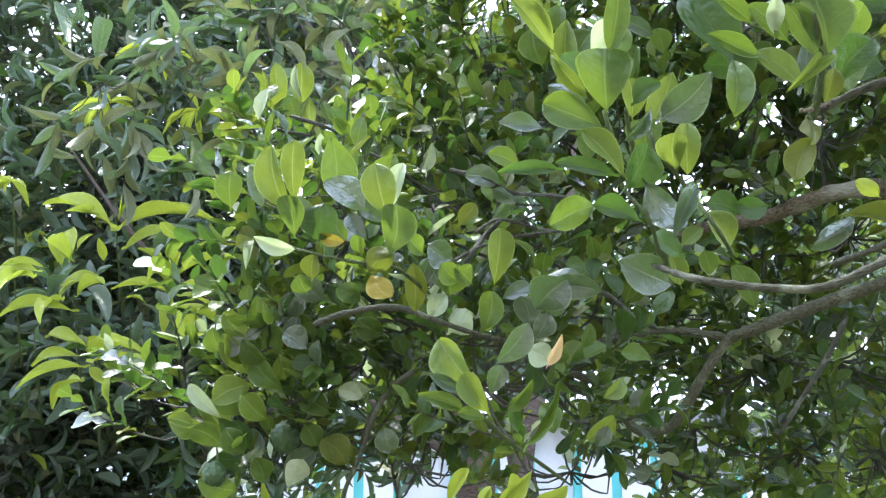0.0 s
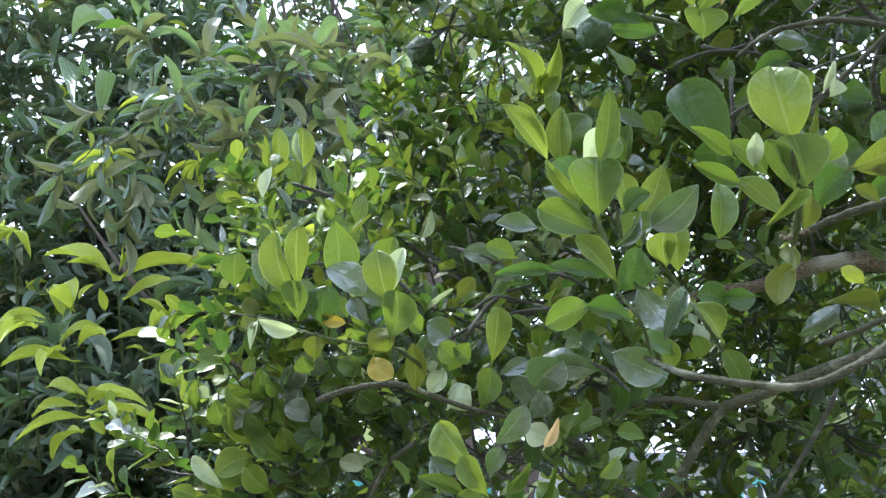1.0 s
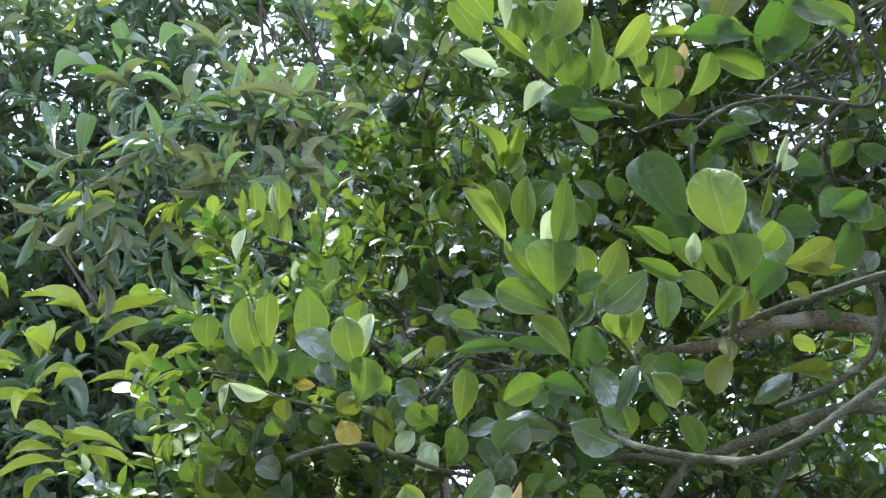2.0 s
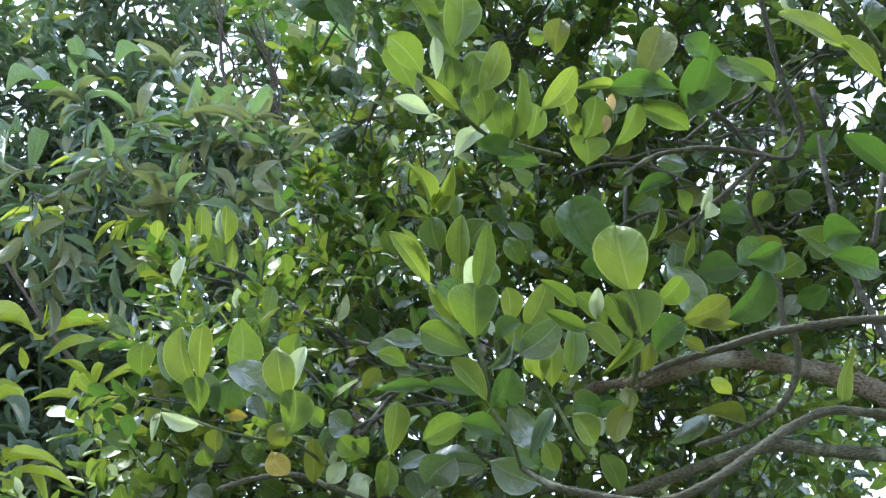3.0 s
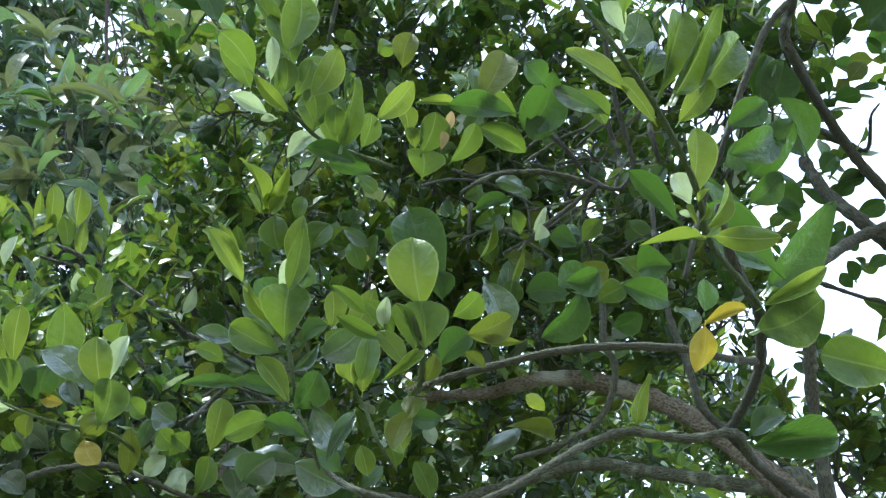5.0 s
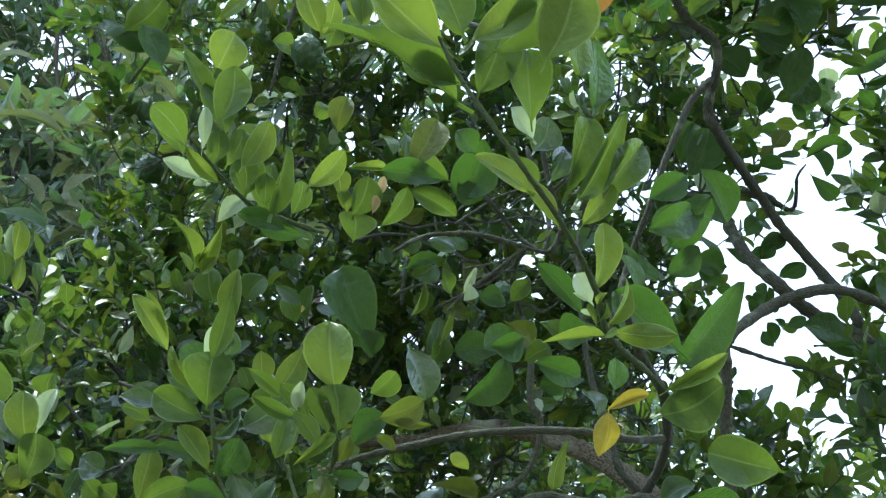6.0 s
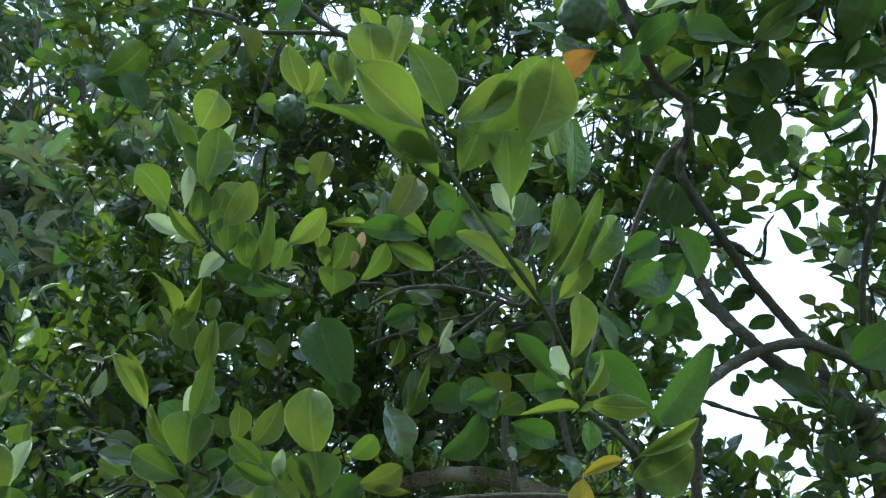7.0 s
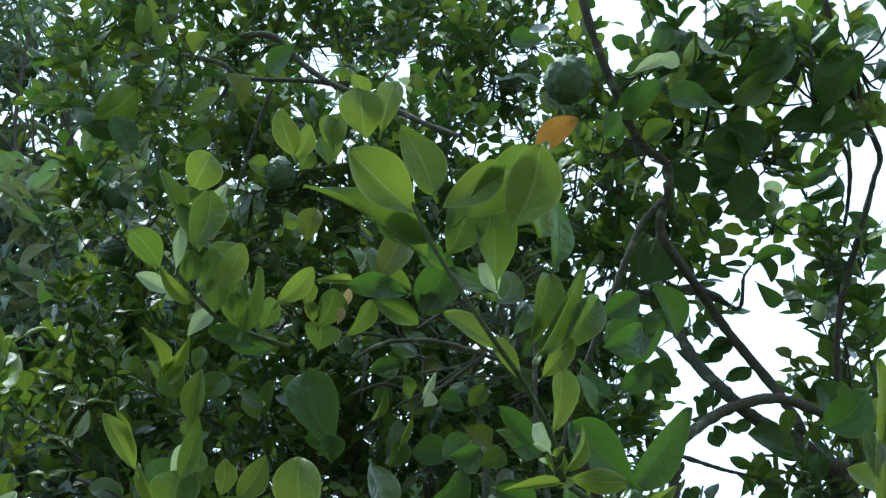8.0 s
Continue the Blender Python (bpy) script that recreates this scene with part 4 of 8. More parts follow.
leaf(lime, (0.347, 0.990, 2.073), (0.296, 0.984, 2.079), 0.033, -25, "d", 1)
leaf(lime, (0.425, 1.040, 2.076), (0.433, 1.022, 2.130), 0.035, 6, "s", 1)
leaf(lime, (0.427, 1.030, 2.063), (0.438, 1.023, 2.104), 0.032, 9, "g", 1)
leaf(lime, (0.512, 1.000, 2.084), (0.448, 0.991, 2.075), 0.042, 6, "d", 0)
leaf(lime, (0.515, 0.980, 2.148), (0.474, 0.972, 2.150), 0.032, 7, "d", 1)
leaf(lime, (0.500, 0.900, 2.081), (0.454, 0.874, 2.050), 0.033, -11, "d", 1)
leaf(lime, (0.421, 0.960, 2.078), (0.432, 0.943, 2.126), 0.011, 12, "f", 3)
leaf(lime, (0.378, 0.960, 2.107), (0.389, 0.939, 2.149), 0.014, 18, "f", 3)
leaf(lime, (0.449, 0.960, 2.150), (0.463, 0.953, 2.184), 0.015, 8, "p", 2)
leaf(lime, (0.283, 0.900, 1.841), (0.257, 0.887, 1.875), 0.035, 22, "f", 1)
leaf(lime, (0.295, 0.900, 1.878), (0.260, 0.889, 1.885), 0.028, -4, "d", 1)
leaf(lime, (0.324, 0.900, 1.885), (0.287, 0.889, 1.884), 0.023, -6, "d", 0)
leaf(lime, (0.465, 0.960, 1.915), (0.439, 0.953, 1.930), 0.018, -21, "n", 4)
leaf(lime, (0.478, 0.960, 1.878), (0.413, 0.950, 1.890), 0.025, 21, "e", 3)
leaf(lime, (0.436, 0.960, 1.892), (0.383, 0.947, 1.856), 0.022, -1, "s", 4)
leaf(lime, (0.431, 0.960, 2.143), (0.413, 0.943, 2.170), 0.025, 16, "g", 1)
leaf(lime, (0.370, 0.960, 2.173), (0.413, 0.952, 2.188), 0.022, -11, "d", 1)
leaf(lime, (0.516, 0.960, 2.145), (0.537, 0.947, 2.174), 0.026, 1, "g", 1)
leaf(lime, (0.536, 0.960, 2.063), (0.568, 0.950, 2.085), 0.033, 3, "g", 0)
leaf(lime, (0.558, 0.960, 2.031), (0.586, 0.934, 2.044), 0.034, 23, "d", 1)
leaf(lime, (0.549, 0.960, 2.219), (0.579, 0.951, 2.252), 0.024, -16, "g", 1)
leaf(lime, (0.595, 0.960, 2.236), (0.630, 0.939, 2.259), 0.032, -17, "d", 1)

# sprig on the upright twig
leaf(lime, (0.092, 0.720, 1.961), (0.052, 0.707, 2.011), 0.021, 13, "f", 1)
leaf(lime, (0.085, 0.720, 1.989), (0.062, 0.715, 2.020), 0.008, -1, "f", 3)
leaf(lime, (0.135, 0.700, 1.954), (0.143, 0.680, 2.014), 0.021, -16, "g", 2)
leaf(lime, (0.126, 0.740, 1.969), (0.146, 0.734, 2.000), 0.025, 20, "p", 1)
leaf(lime, (0.148, 0.740, 1.969), (0.152, 0.722, 1.990), 0.017, 25, "s", 1)
leaf(lime, (0.135, 0.730, 1.915), (0.135, 0.719, 1.966), 0.050, -9, "g", 5)
leaf(lime, (0.121, 0.770, 1.958), (0.103, 0.758, 1.979), 0.034, 15, "d", 1)
leaf(lime, (0.124, 0.750, 1.935), (0.094, 0.748, 1.975), 0.014, -24, "f", 3)
leaf(lime, (0.153, 0.700, 1.908), (0.173, 0.693, 1.923), 0.019, -22, "d", 1)
leaf(lime, (0.171, 0.690, 1.892), (0.208, 0.670, 1.920), 0.032, 7, "s", 2)
leaf(lime, (0.147, 0.720, 1.884), (0.169, 0.711, 1.910), 0.012, 19, "s", 3)
leaf(lime, (0.127, 0.780, 1.932), (0.093, 0.769, 1.956), 0.023, -5, "s", 4)
leaf(lime, (0.134, 0.740, 1.905), (0.084, 0.739, 1.925), 0.032, 0, "g", 0)
leaf(lime, (0.092, 0.800, 1.927), (0.050, 0.794, 1.929), 0.021, 23, "s", 1)
leaf(lime, (0.145, 0.720, 1.855), (0.112, 0.716, 1.891), 0.022, 11, "f", 1)
leaf(lime, (0.150, 0.750, 1.853), (0.172, 0.743, 1.890), 0.034, 24, "d", 0)
leaf(lime, (0.145, 0.760, 1.869), (0.094, 0.747, 1.875), 0.017, 11, "d", 1)
leaf(lime, (0.098, 0.770, 1.877), (0.046, 0.757, 1.871), 0.015, 7, "d", 2)
leaf(lime, (0.133, 0.780, 1.848), (0.090, 0.764, 1.825), 0.027, -7, "g", 0)
leaf(lime, (0.166, 0.770, 1.832), (0.126, 0.758, 1.841), 0.022, 16, "d", 1)
leaf(lime, (0.170, 0.750, 1.856), (0.198, 0.742, 1.816), 0.030, 9, "s", 4)
leaf(lime, (0.209, 0.740, 1.852), (0.186, 0.734, 1.805), 0.016, 10, "s", 3)
leaf(lime, (0.213, 0.820, 1.896), (0.211, 0.802, 1.924), 0.030, -16, "f", 5)
leaf(lime, (0.203, 0.780, 1.803), (0.175, 0.771, 1.817), 0.025, 22, "d", 1)
leaf(lime, (0.076, 0.900, 1.928), (0.045, 0.893, 1.939), 0.021, -1, "g", 1)

# paired leaves of the shoot behind
leaf(lime, (0.192, 0.890, 1.976), (0.187, 0.880, 2.015), 0.026, 0, "f", 1)
leaf(lime, (0.213, 0.910, 1.978), (0.239, 0.901, 2.031), 0.035, -6, "f", 2)
leaf(lime, (0.210, 0.910, 1.942), (0.211, 0.898, 1.978), 0.039, -19, "g", 5)

# upright leaves of the inner shoot
leaf(lime, (0.151, 1.060, 2.099), (0.152, 1.042, 2.169), 0.033, -16, "f", 2)
leaf(lime, (0.147, 1.060, 2.076), (0.147, 1.048, 2.100), 0.031, 24, "f", 5)
leaf(lime, (0.126, 1.100, 2.136), (0.112, 1.090, 2.182), 0.040, -6, "g", 1)
leaf(lime, (0.170, 1.100, 2.142), (0.191, 1.088, 2.179), 0.041, -25, "g", 0)
leaf(lime, (0.145, 1.100, 2.183), (0.150, 1.097, 2.219), 0.022, -8, "g", 1)
leaf(lime, (0.264, 1.200, 2.156), (0.268, 1.196, 2.213), 0.022, -23, "g", 1)
leaf(lime, (0.246, 1.200, 2.178), (0.253, 1.183, 2.160), 0.015, -22, "y", 1)
leaf(lime, (0.065, 1.160, 1.864), (0.072, 1.142, 1.933), 0.038, 19, "f", 0)
leaf(lime, (0.035, 1.160, 1.867), (0.013, 1.130, 1.877), 0.027, 3, "g", 1)

# sprig in the middle of the crown
leaf(lime, (-0.178, 1.030, 1.924), (-0.199, 1.025, 1.998), 0.036, -24, "f", 1)
leaf(lime, (-0.171, 1.030, 1.932), (-0.169, 1.010, 1.999), 0.030, 18, "f", 0)
leaf(lime, (-0.169, 1.030, 1.892), (-0.180, 1.012, 1.933), 0.034, 24, "g", 5)
leaf(lime, (-0.129, 1.060, 1.949), (-0.130, 1.048, 2.018), 0.048, 17, "g", 2)
leaf(lime, (-0.088, 1.000, 1.914), (-0.132, 0.992, 1.943), 0.041, 20, "s", 1)
leaf(lime, (-0.064, 1.030, 1.907), (-0.093, 1.016, 1.924), 0.019, -8, "s", 5)
leaf(lime, (-0.064, 1.000, 1.907), (-0.075, 0.993, 1.965), 0.039, -2, "f", 1)
leaf(lime, (-0.057, 1.030, 1.928), (-0.046, 1.029, 1.978), 0.022, -10, "p", 1)
leaf(lime, (-0.060, 1.000, 1.862), (-0.051, 0.992, 1.916), 0.045, 11, "g", 5)
leaf(lime, (-0.063, 1.100, 1.984), (-0.061, 1.080, 2.009), 0.034, -21, "g", 1)
leaf(lime, (-0.145, 1.100, 1.902), (-0.143, 1.086, 1.947), 0.047, -10, "d", 0)
leaf(lime, (-0.087, 1.030, 1.887), (-0.107, 1.027, 1.916), 0.022, 11, "s", 0)
leaf(lime, (-0.216, 1.080, 1.941), (-0.232, 1.071, 1.990), 0.022, -8, "s", 1)
leaf(lime, (-0.269, 1.150, 1.963), (-0.269, 1.133, 2.006), 0.035, 1, "g", 0)
leaf(lime, (-0.174, 1.070, 1.886), (-0.221, 1.060, 1.900), 0.019, -18, "p", 2)
leaf(lime, (-0.081, 1.070, 1.855), (-0.059, 1.051, 1.825), 0.030, -9, "y", 1)
leaf(lime, (-0.087, 1.070, 1.859), (-0.057, 1.060, 1.881), 0.031, -4, "e", 4)
leaf(lime, (-0.157, 1.100, 1.859), (-0.152, 1.085, 1.885), 0.025, -14, "e", 1)
leaf(lime, (-0.163, 1.100, 1.841), (-0.169, 1.083, 1.860), 0.025, -7, "g", 1)
leaf(lime, (-0.033, 1.130, 1.824), (-0.037, 1.107, 1.879), 0.027, -8, "e", 1)
leaf(lime, (0.013, 1.200, 1.906), (-0.021, 1.189, 1.922), 0.040, 8, "s", 1)
leaf(lime, (-0.034, 1.200, 1.863), (-0.019, 1.186, 1.906), 0.024, 23, "s", 0)
leaf(lime, (-0.153, 1.100, 1.912), (-0.118, 1.089, 1.901), 0.016, 17, "y", 1)
leaf(lime, (-0.230, 1.100, 1.905), (-0.233, 1.088, 1.866), 0.012, 9, "p", 3)
leaf(lime, (-0.230, 1.100, 1.906), (-0.244, 1.077, 1.891), 0.019, 7, "e", 1)
leaf(lime, (-0.165, 1.100, 1.922), (-0.176, 1.088, 1.956), 0.022, 2, "s", 1)
leaf(lime, (-0.025, 1.150, 1.903), (-0.047, 1.131, 1.921), 0.026, 19, "g", 1)
leaf(lime, (0.020, 1.150, 1.866), (-0.002, 1.131, 1.885), 0.030, 5, "g", 0)

# low sprig at the crown's edge
leaf(lime, (-0.275, 1.340, 1.807), (-0.311, 1.321, 1.861), 0.032, 19, "f", 0)
leaf(lime, (-0.268, 1.340, 1.824), (-0.265, 1.321, 1.886), 0.030, 23, "g", 1)
leaf(lime, (-0.255, 1.340, 1.815), (-0.251, 1.323, 1.866), 0.025, -14, "g", 1)
leaf(lime, (-0.233, 1.340, 1.806), (-0.249, 1.329, 1.846), 0.032, -23, "g", 0)
leaf(lime, (-0.185, 1.340, 1.824), (-0.204, 1.338, 1.846), 0.023, 8, "f", 1)
leaf(lime, (-0.233, 1.340, 1.848), (-0.221, 1.331, 1.892), 0.028, -14, "s", 1)
leaf(lime, (-0.313, 1.340, 1.809), (-0.327, 1.320, 1.839), 0.030, -19, "g", 1)
leaf(lime, (-0.214, 1.340, 1.809), (-0.207, 1.331, 1.857), 0.026, -12, "s", 1)

# far upper sprig with upright leaves
leaf(lime, (-0.340, 1.790, 2.356), (-0.347, 1.780, 2.473), 0.035, 19, "f", 1)
leaf(lime, (-0.363, 1.790, 2.365), (-0.368, 1.770, 2.453), 0.020, -7, "f", 3)
leaf(lime, (-0.336, 1.790, 2.346), (-0.339, 1.786, 2.410), 0.032, -25, "f", 0)
leaf(lime, (-0.292, 1.790, 2.387), (-0.288, 1.767, 2.468), 0.049, 15, "f", 1)
leaf(lime, (-0.286, 1.770, 2.387), (-0.297, 1.757, 2.456), 0.017, -14, "p", 3)
leaf(lime, (-0.301, 1.790, 2.336), (-0.317, 1.792, 2.408), 0.037, -3, "g", 0)
leaf(lime, (-0.270, 1.790, 2.324), (-0.273, 1.779, 2.396), 0.029, -19, "f", 1)
leaf(lime, (-0.212, 1.790, 2.337), (-0.215, 1.768, 2.395), 0.036, 25, "g", 1)
leaf(lime, (-0.192, 1.790, 2.306), (-0.185, 1.764, 2.364), 0.026, -14, "p", 2)
leaf(lime, (-0.157, 1.790, 2.300), (-0.141, 1.776, 2.392), 0.039, 14, "g", 2)
leaf(lime, (-0.154, 1.790, 2.256), (-0.155, 1.762, 2.303), 0.052, -2, "g", 5)
leaf(lime, (-0.160, 1.790, 2.269), (-0.186, 1.768, 2.317), 0.038, 9, "g", 0)
leaf(lime, (-0.039, 1.790, 2.346), (-0.008, 1.786, 2.409), 0.048, -2, "g", 1)
leaf(lime, (0.016, 1.750, 2.230), (0.070, 1.740, 2.287), 0.044, 3, "g", 1)
leaf(lime, (-0.025, 1.790, 2.246), (-0.033, 1.762, 2.305), 0.024, -2, "f", 3)
leaf(lime, (-0.024, 1.790, 2.283), (0.000, 1.761, 2.305), 0.024, -9, "p", 1)
leaf(lime, (-0.107, 1.790, 2.296), (-0.151, 1.756, 2.299), 0.021, -8, "p", 1)
leaf(lime, (-0.438, 1.790, 2.303), (-0.451, 1.780, 2.343), 0.039, 15, "g", 1)
leaf(lime, (-0.424, 1.790, 2.267), (-0.392, 1.770, 2.303), 0.049, -14, "f", 1)
leaf(lime, (-0.224, 1.790, 2.232), (-0.279, 1.786, 2.253), 0.026, 2, "n", 1)
leaf(lime, (-0.224, 1.790, 2.232), (-0.247, 1.771, 2.274), 0.024, -6, "n", 1)
leaf(lime, (-0.216, 1.790, 2.225), (-0.210, 1.766, 2.267), 0.021, 8, "n", 1)
leaf(lime, (-0.200, 1.790, 2.226), (-0.169, 1.751, 2.255), 0.024, -16, "f", 1)
leaf(lime, (-0.103, 1.300, 2.056), (-0.142, 1.271, 2.055), 0.023, 12, "s", 1)
leaf(lime, (-0.107, 1.790, 2.227), (-0.082, 1.776, 2.278), 0.038, 21, "g", 0)
leaf(lime, (-0.060, 1.790, 2.213), (-0.043, 1.781, 2.259), 0.040, 20, "g", 0)
leaf(lime, (-0.230, 1.790, 2.347), (-0.244, 1.768, 2.383), 0.022, 11, "s", 1)
leaf(lime, (-0.374, 1.790, 2.370), (-0.407, 1.772, 2.402), 0.032, -20, "s", 1)
leaf(lime, (-0.066, 1.790, 2.440), (-0.005, 1.763, 2.475), 0.044, 20, "d", 1)
leaf(lime, (0.044, 1.790, 2.441), (0.061, 1.769, 2.499), 0.044, -12, "d", 0)

# sprig over the fruit
leaf(lime, (0.080, 0.660, 2.152), (0.046, 0.630, 2.176), 0.029, -10, "g", 0)
leaf(lime, (0.116, 0.680, 2.128), (0.079, 0.668, 2.157), 0.015, -18, "f", 3)
leaf(lime, (0.109, 0.660, 2.183), (0.115, 0.651, 2.246), 0.038, -21, "g", 1)
leaf(lime, (0.095, 0.700, 2.170), (0.092, 0.691, 2.216), 0.014, 12, "p", 1)
leaf(lime, (0.110, 0.690, 2.155), (0.107, 0.677, 2.185), 0.022, -7, "g", 1)
leaf(lime, (0.121, 0.700, 2.158), (0.134, 0.697, 2.199), 0.025, -3, "g", 0)
leaf(lime, (0.137, 0.680, 2.149), (0.158, 0.670, 2.201), 0.029, 5, "f", 1)
leaf(lime, (0.142, 0.700, 2.130), (0.137, 0.691, 2.163), 0.026, -12, "g", 5)
leaf(lime, (0.172, 0.720, 2.119), (0.182, 0.707, 2.193), 0.028, 26, "g", 2)
leaf(lime, (0.165, 0.730, 2.133), (0.163, 0.719, 2.165), 0.023, 2, "g", 1)
leaf(lime, (0.211, 0.755, 2.174), (0.245, 0.738, 2.217), 0.027, 6, "f", 1)
leaf(lime, (0.196, 0.760, 2.140), (0.205, 0.750, 2.176), 0.028, 21, "g", 5)
leaf(lime, (0.258, 0.840, 2.206), (0.247, 0.830, 2.237), 0.024, 5, "f", 1)
leaf(lime, (0.267, 0.840, 2.187), (0.255, 0.829, 2.208), 0.020, 7, "f", 5)
leaf(lime, (0.276, 0.840, 2.184), (0.286, 0.824, 2.231), 0.038, 8, "g", 1)
leaf(lime, (0.277, 0.850, 2.156), (0.277, 0.844, 2.190), 0.049, -5, "g", 5)
leaf(lime, (0.300, 0.836, 2.212), (0.305, 0.820, 2.233), 0.012, -12, "c", 1)
leaf(lime, (0.297, 0.836, 2.189), (0.298, 0.826, 2.208), 0.012, -3, "c", 5)
leaf(lime, (0.311, 0.840, 2.177), (0.336, 0.827, 2.226), 0.028, 25, "g", 1)
leaf(lime, (0.374, 0.800, 2.231), (0.295, 0.791, 2.223), 0.032, -8, "d", 1)
leaf(lime, (0.306, 0.820, 2.244), (0.258, 0.805, 2.228), 0.013, -13, "f", 3)
leaf(lime, (0.096, 0.770, 2.169), (0.053, 0.760, 2.181), 0.020, 10, "p", 1)
leaf(lime, (0.104, 0.770, 2.166), (0.088, 0.771, 2.163), 0.010, -1, "p", 1)
leaf(lime, (0.142, 0.790, 2.163), (0.120, 0.781, 2.127), 0.021, -3, "p", 2)
leaf(lime, (0.192, 0.750, 2.117), (0.139, 0.743, 2.124), 0.022, -8, "d", 1)
leaf(lime, (0.214, 0.780, 2.121), (0.165, 0.772, 2.123), 0.022, -19, "d", 0)
leaf(lime, (0.331, 0.800, 2.239), (0.362, 0.801, 2.311), 0.043, -16, "e", 0)
leaf(lime, (0.330, 0.820, 2.255), (0.326, 0.814, 2.291), 0.026, 26, "s", 1)
leaf(lime, (0.247, 0.850, 2.300), (0.253, 0.841, 2.345), 0.032, -4, "e", 1)
leaf(lime, (0.303, 0.850, 2.302), (0.317, 0.834, 2.271), 0.021, -16, "g", 1)
leaf(lime, (0.216, 0.850, 2.315), (0.237, 0.849, 2.330), 0.024, 3, "g", 4)
leaf(lime, (0.407, 0.850, 2.258), (0.436, 0.844, 2.233), 0.032, 17, "d", 1)
leaf(lime, (0.411, 0.800, 2.273), (0.385, 0.791, 2.295), 0.036, 3, "d", 1)

# arching shoot close to the viewer
leaf(lime, (0.261, 0.345, 2.102), (0.202, 0.335, 2.137), 0.040, -2, "f", 1)
leaf(lime, (0.278, 0.365, 2.132), (0.248, 0.362, 2.187), 0.035, -12, "g", 2)
leaf(lime, (0.282, 0.380, 2.083), (0.178, 0.370, 2.121), 0.036, 22, "g", 2)
leaf(lime, (0.283, 0.375, 2.096), (0.238, 0.373, 2.118), 0.027, -23, "g", 0)
leaf(lime, (0.278, 0.335, 2.106), (0.320, 0.325, 2.151), 0.028, -16, "f", 1)
leaf(lime, (0.328, 0.325, 2.095), (0.342, 0.305, 2.160), 0.043, -19, "f", 1)
leaf(lime, (0.293, 0.335, 2.101), (0.339, 0.320, 2.165), 0.037, 22, "g", 0)
leaf(lime, (0.365, 0.345, 2.181), (0.361, 0.342, 2.101), 0.033, -18, "g", 0)
leaf(lime, (0.291, 0.355, 2.078), (0.304, 0.351, 2.133), 0.034, -9, "g", 1)
leaf(lime, (0.332, 0.360, 2.065), (0.324, 0.355, 2.121), 0.036, -4, "g", 0)
leaf(lime, (0.385, 0.370, 2.095), (0.386, 0.370, 2.154), 0.029, 16, "d", 1)
leaf(lime, (0.342, 0.385, 2.066), (0.322, 0.380, 2.087), 0.021, 11, "p", 1)
leaf(lime, (0.346, 0.395, 2.063), (0.356, 0.390, 2.091), 0.026, -6, "s", 1)
leaf(lime, (0.357, 0.390, 2.037), (0.368, 0.388, 2.065), 0.021, 19, "s", 1)
leaf(lime, (0.335, 0.375, 2.019), (0.294, 0.371, 2.038), 0.022, 13, "f", 1)
leaf(lime, (0.360, 0.380, 1.997), (0.336, 0.378, 2.027), 0.016, -8, "f", 5)
leaf(lime, (0.376, 0.380, 2.022), (0.410, 0.370, 2.095), 0.028, 19, "g", 2)
leaf(lime, (0.395, 0.390, 2.028), (0.430, 0.387, 2.081), 0.030, 13, "g", 1)
leaf(lime, (0.367, 0.385, 2.026), (0.386, 0.381, 2.090), 0.032, 15, "g", 0)
leaf(lime, (0.383, 0.390, 2.006), (0.403, 0.382, 2.039), 0.018, -14, "f", 1)
leaf(lime, (0.419, 0.450, 1.981), (0.425, 0.450, 2.039), 0.025, 2, "f", 1)
leaf(lime, (0.397, 0.410, 1.954), (0.383, 0.403, 1.973), 0.022, 10, "p", 0)
leaf(lime, (0.415, 0.420, 1.943), (0.428, 0.415, 1.980), 0.012, 26, "f", 3)
leaf(lime, (0.411, 0.460, 1.964), (0.372, 0.457, 1.998), 0.018, -18, "d", 1)
leaf(lime, (0.419, 0.420, 1.938), (0.465, 0.409, 1.937), 0.019, 20, "f", 4)
leaf(lime, (0.411, 0.420, 1.933), (0.360, 0.414, 1.920), 0.010, 12, "f", 3)

# leaves at the shoot's foot
leaf(lime, (0.550, 0.560, 1.972), (0.482, 0.549, 2.023), 0.051, -5, "d", 0)
leaf(lime, (0.580, 0.620, 1.982), (0.651, 0.610, 2.073), 0.049, 8, "d", 2)
leaf(lime, (0.666, 0.720, 2.197), (0.598, 0.709, 2.165), 0.043, -4, "d", 1)
leaf(lime, (0.477, 0.620, 1.954), (0.425, 0.606, 1.962), 0.028, -5, "d", 1)
leaf(lime, (0.500, 0.600, 1.941), (0.501, 0.596, 1.972), 0.029, 24, "d", 0)
leaf(lime, (0.506, 0.520, 1.904), (0.562, 0.512, 1.935), 0.045, 1, "g", 1)
leaf(lime, (0.513, 0.520, 1.925), (0.573, 0.519, 1.966), 0.016, -9, "f", 3)
leaf(lime, (0.582, 0.700, 2.085), (0.555, 0.692, 2.119), 0.033, 25, "d", 1)
leaf(lime, (0.642, 0.750, 2.129), (0.674, 0.735, 2.165), 0.035, -3, "d", 1)
leaf(lime, (0.590, 0.750, 2.157), (0.622, 0.741, 2.116), 0.028, -11, "d", 0)

# high sprig beside the small fruit
leaf(lime, (0.094, 0.720, 2.276), (0.110, 0.713, 2.323), 0.044, 16, "f", 1)
leaf(lime, (0.095, 0.710, 2.235), (0.060, 0.704, 2.287), 0.024, 7, "g", 2)
leaf(lime, (0.115, 0.710, 2.197), (0.088, 0.703, 2.250), 0.036, 6, "g", 0)
leaf(lime, (0.106, 0.730, 2.248), (0.087, 0.719, 2.280), 0.027, 10, "g", 1)
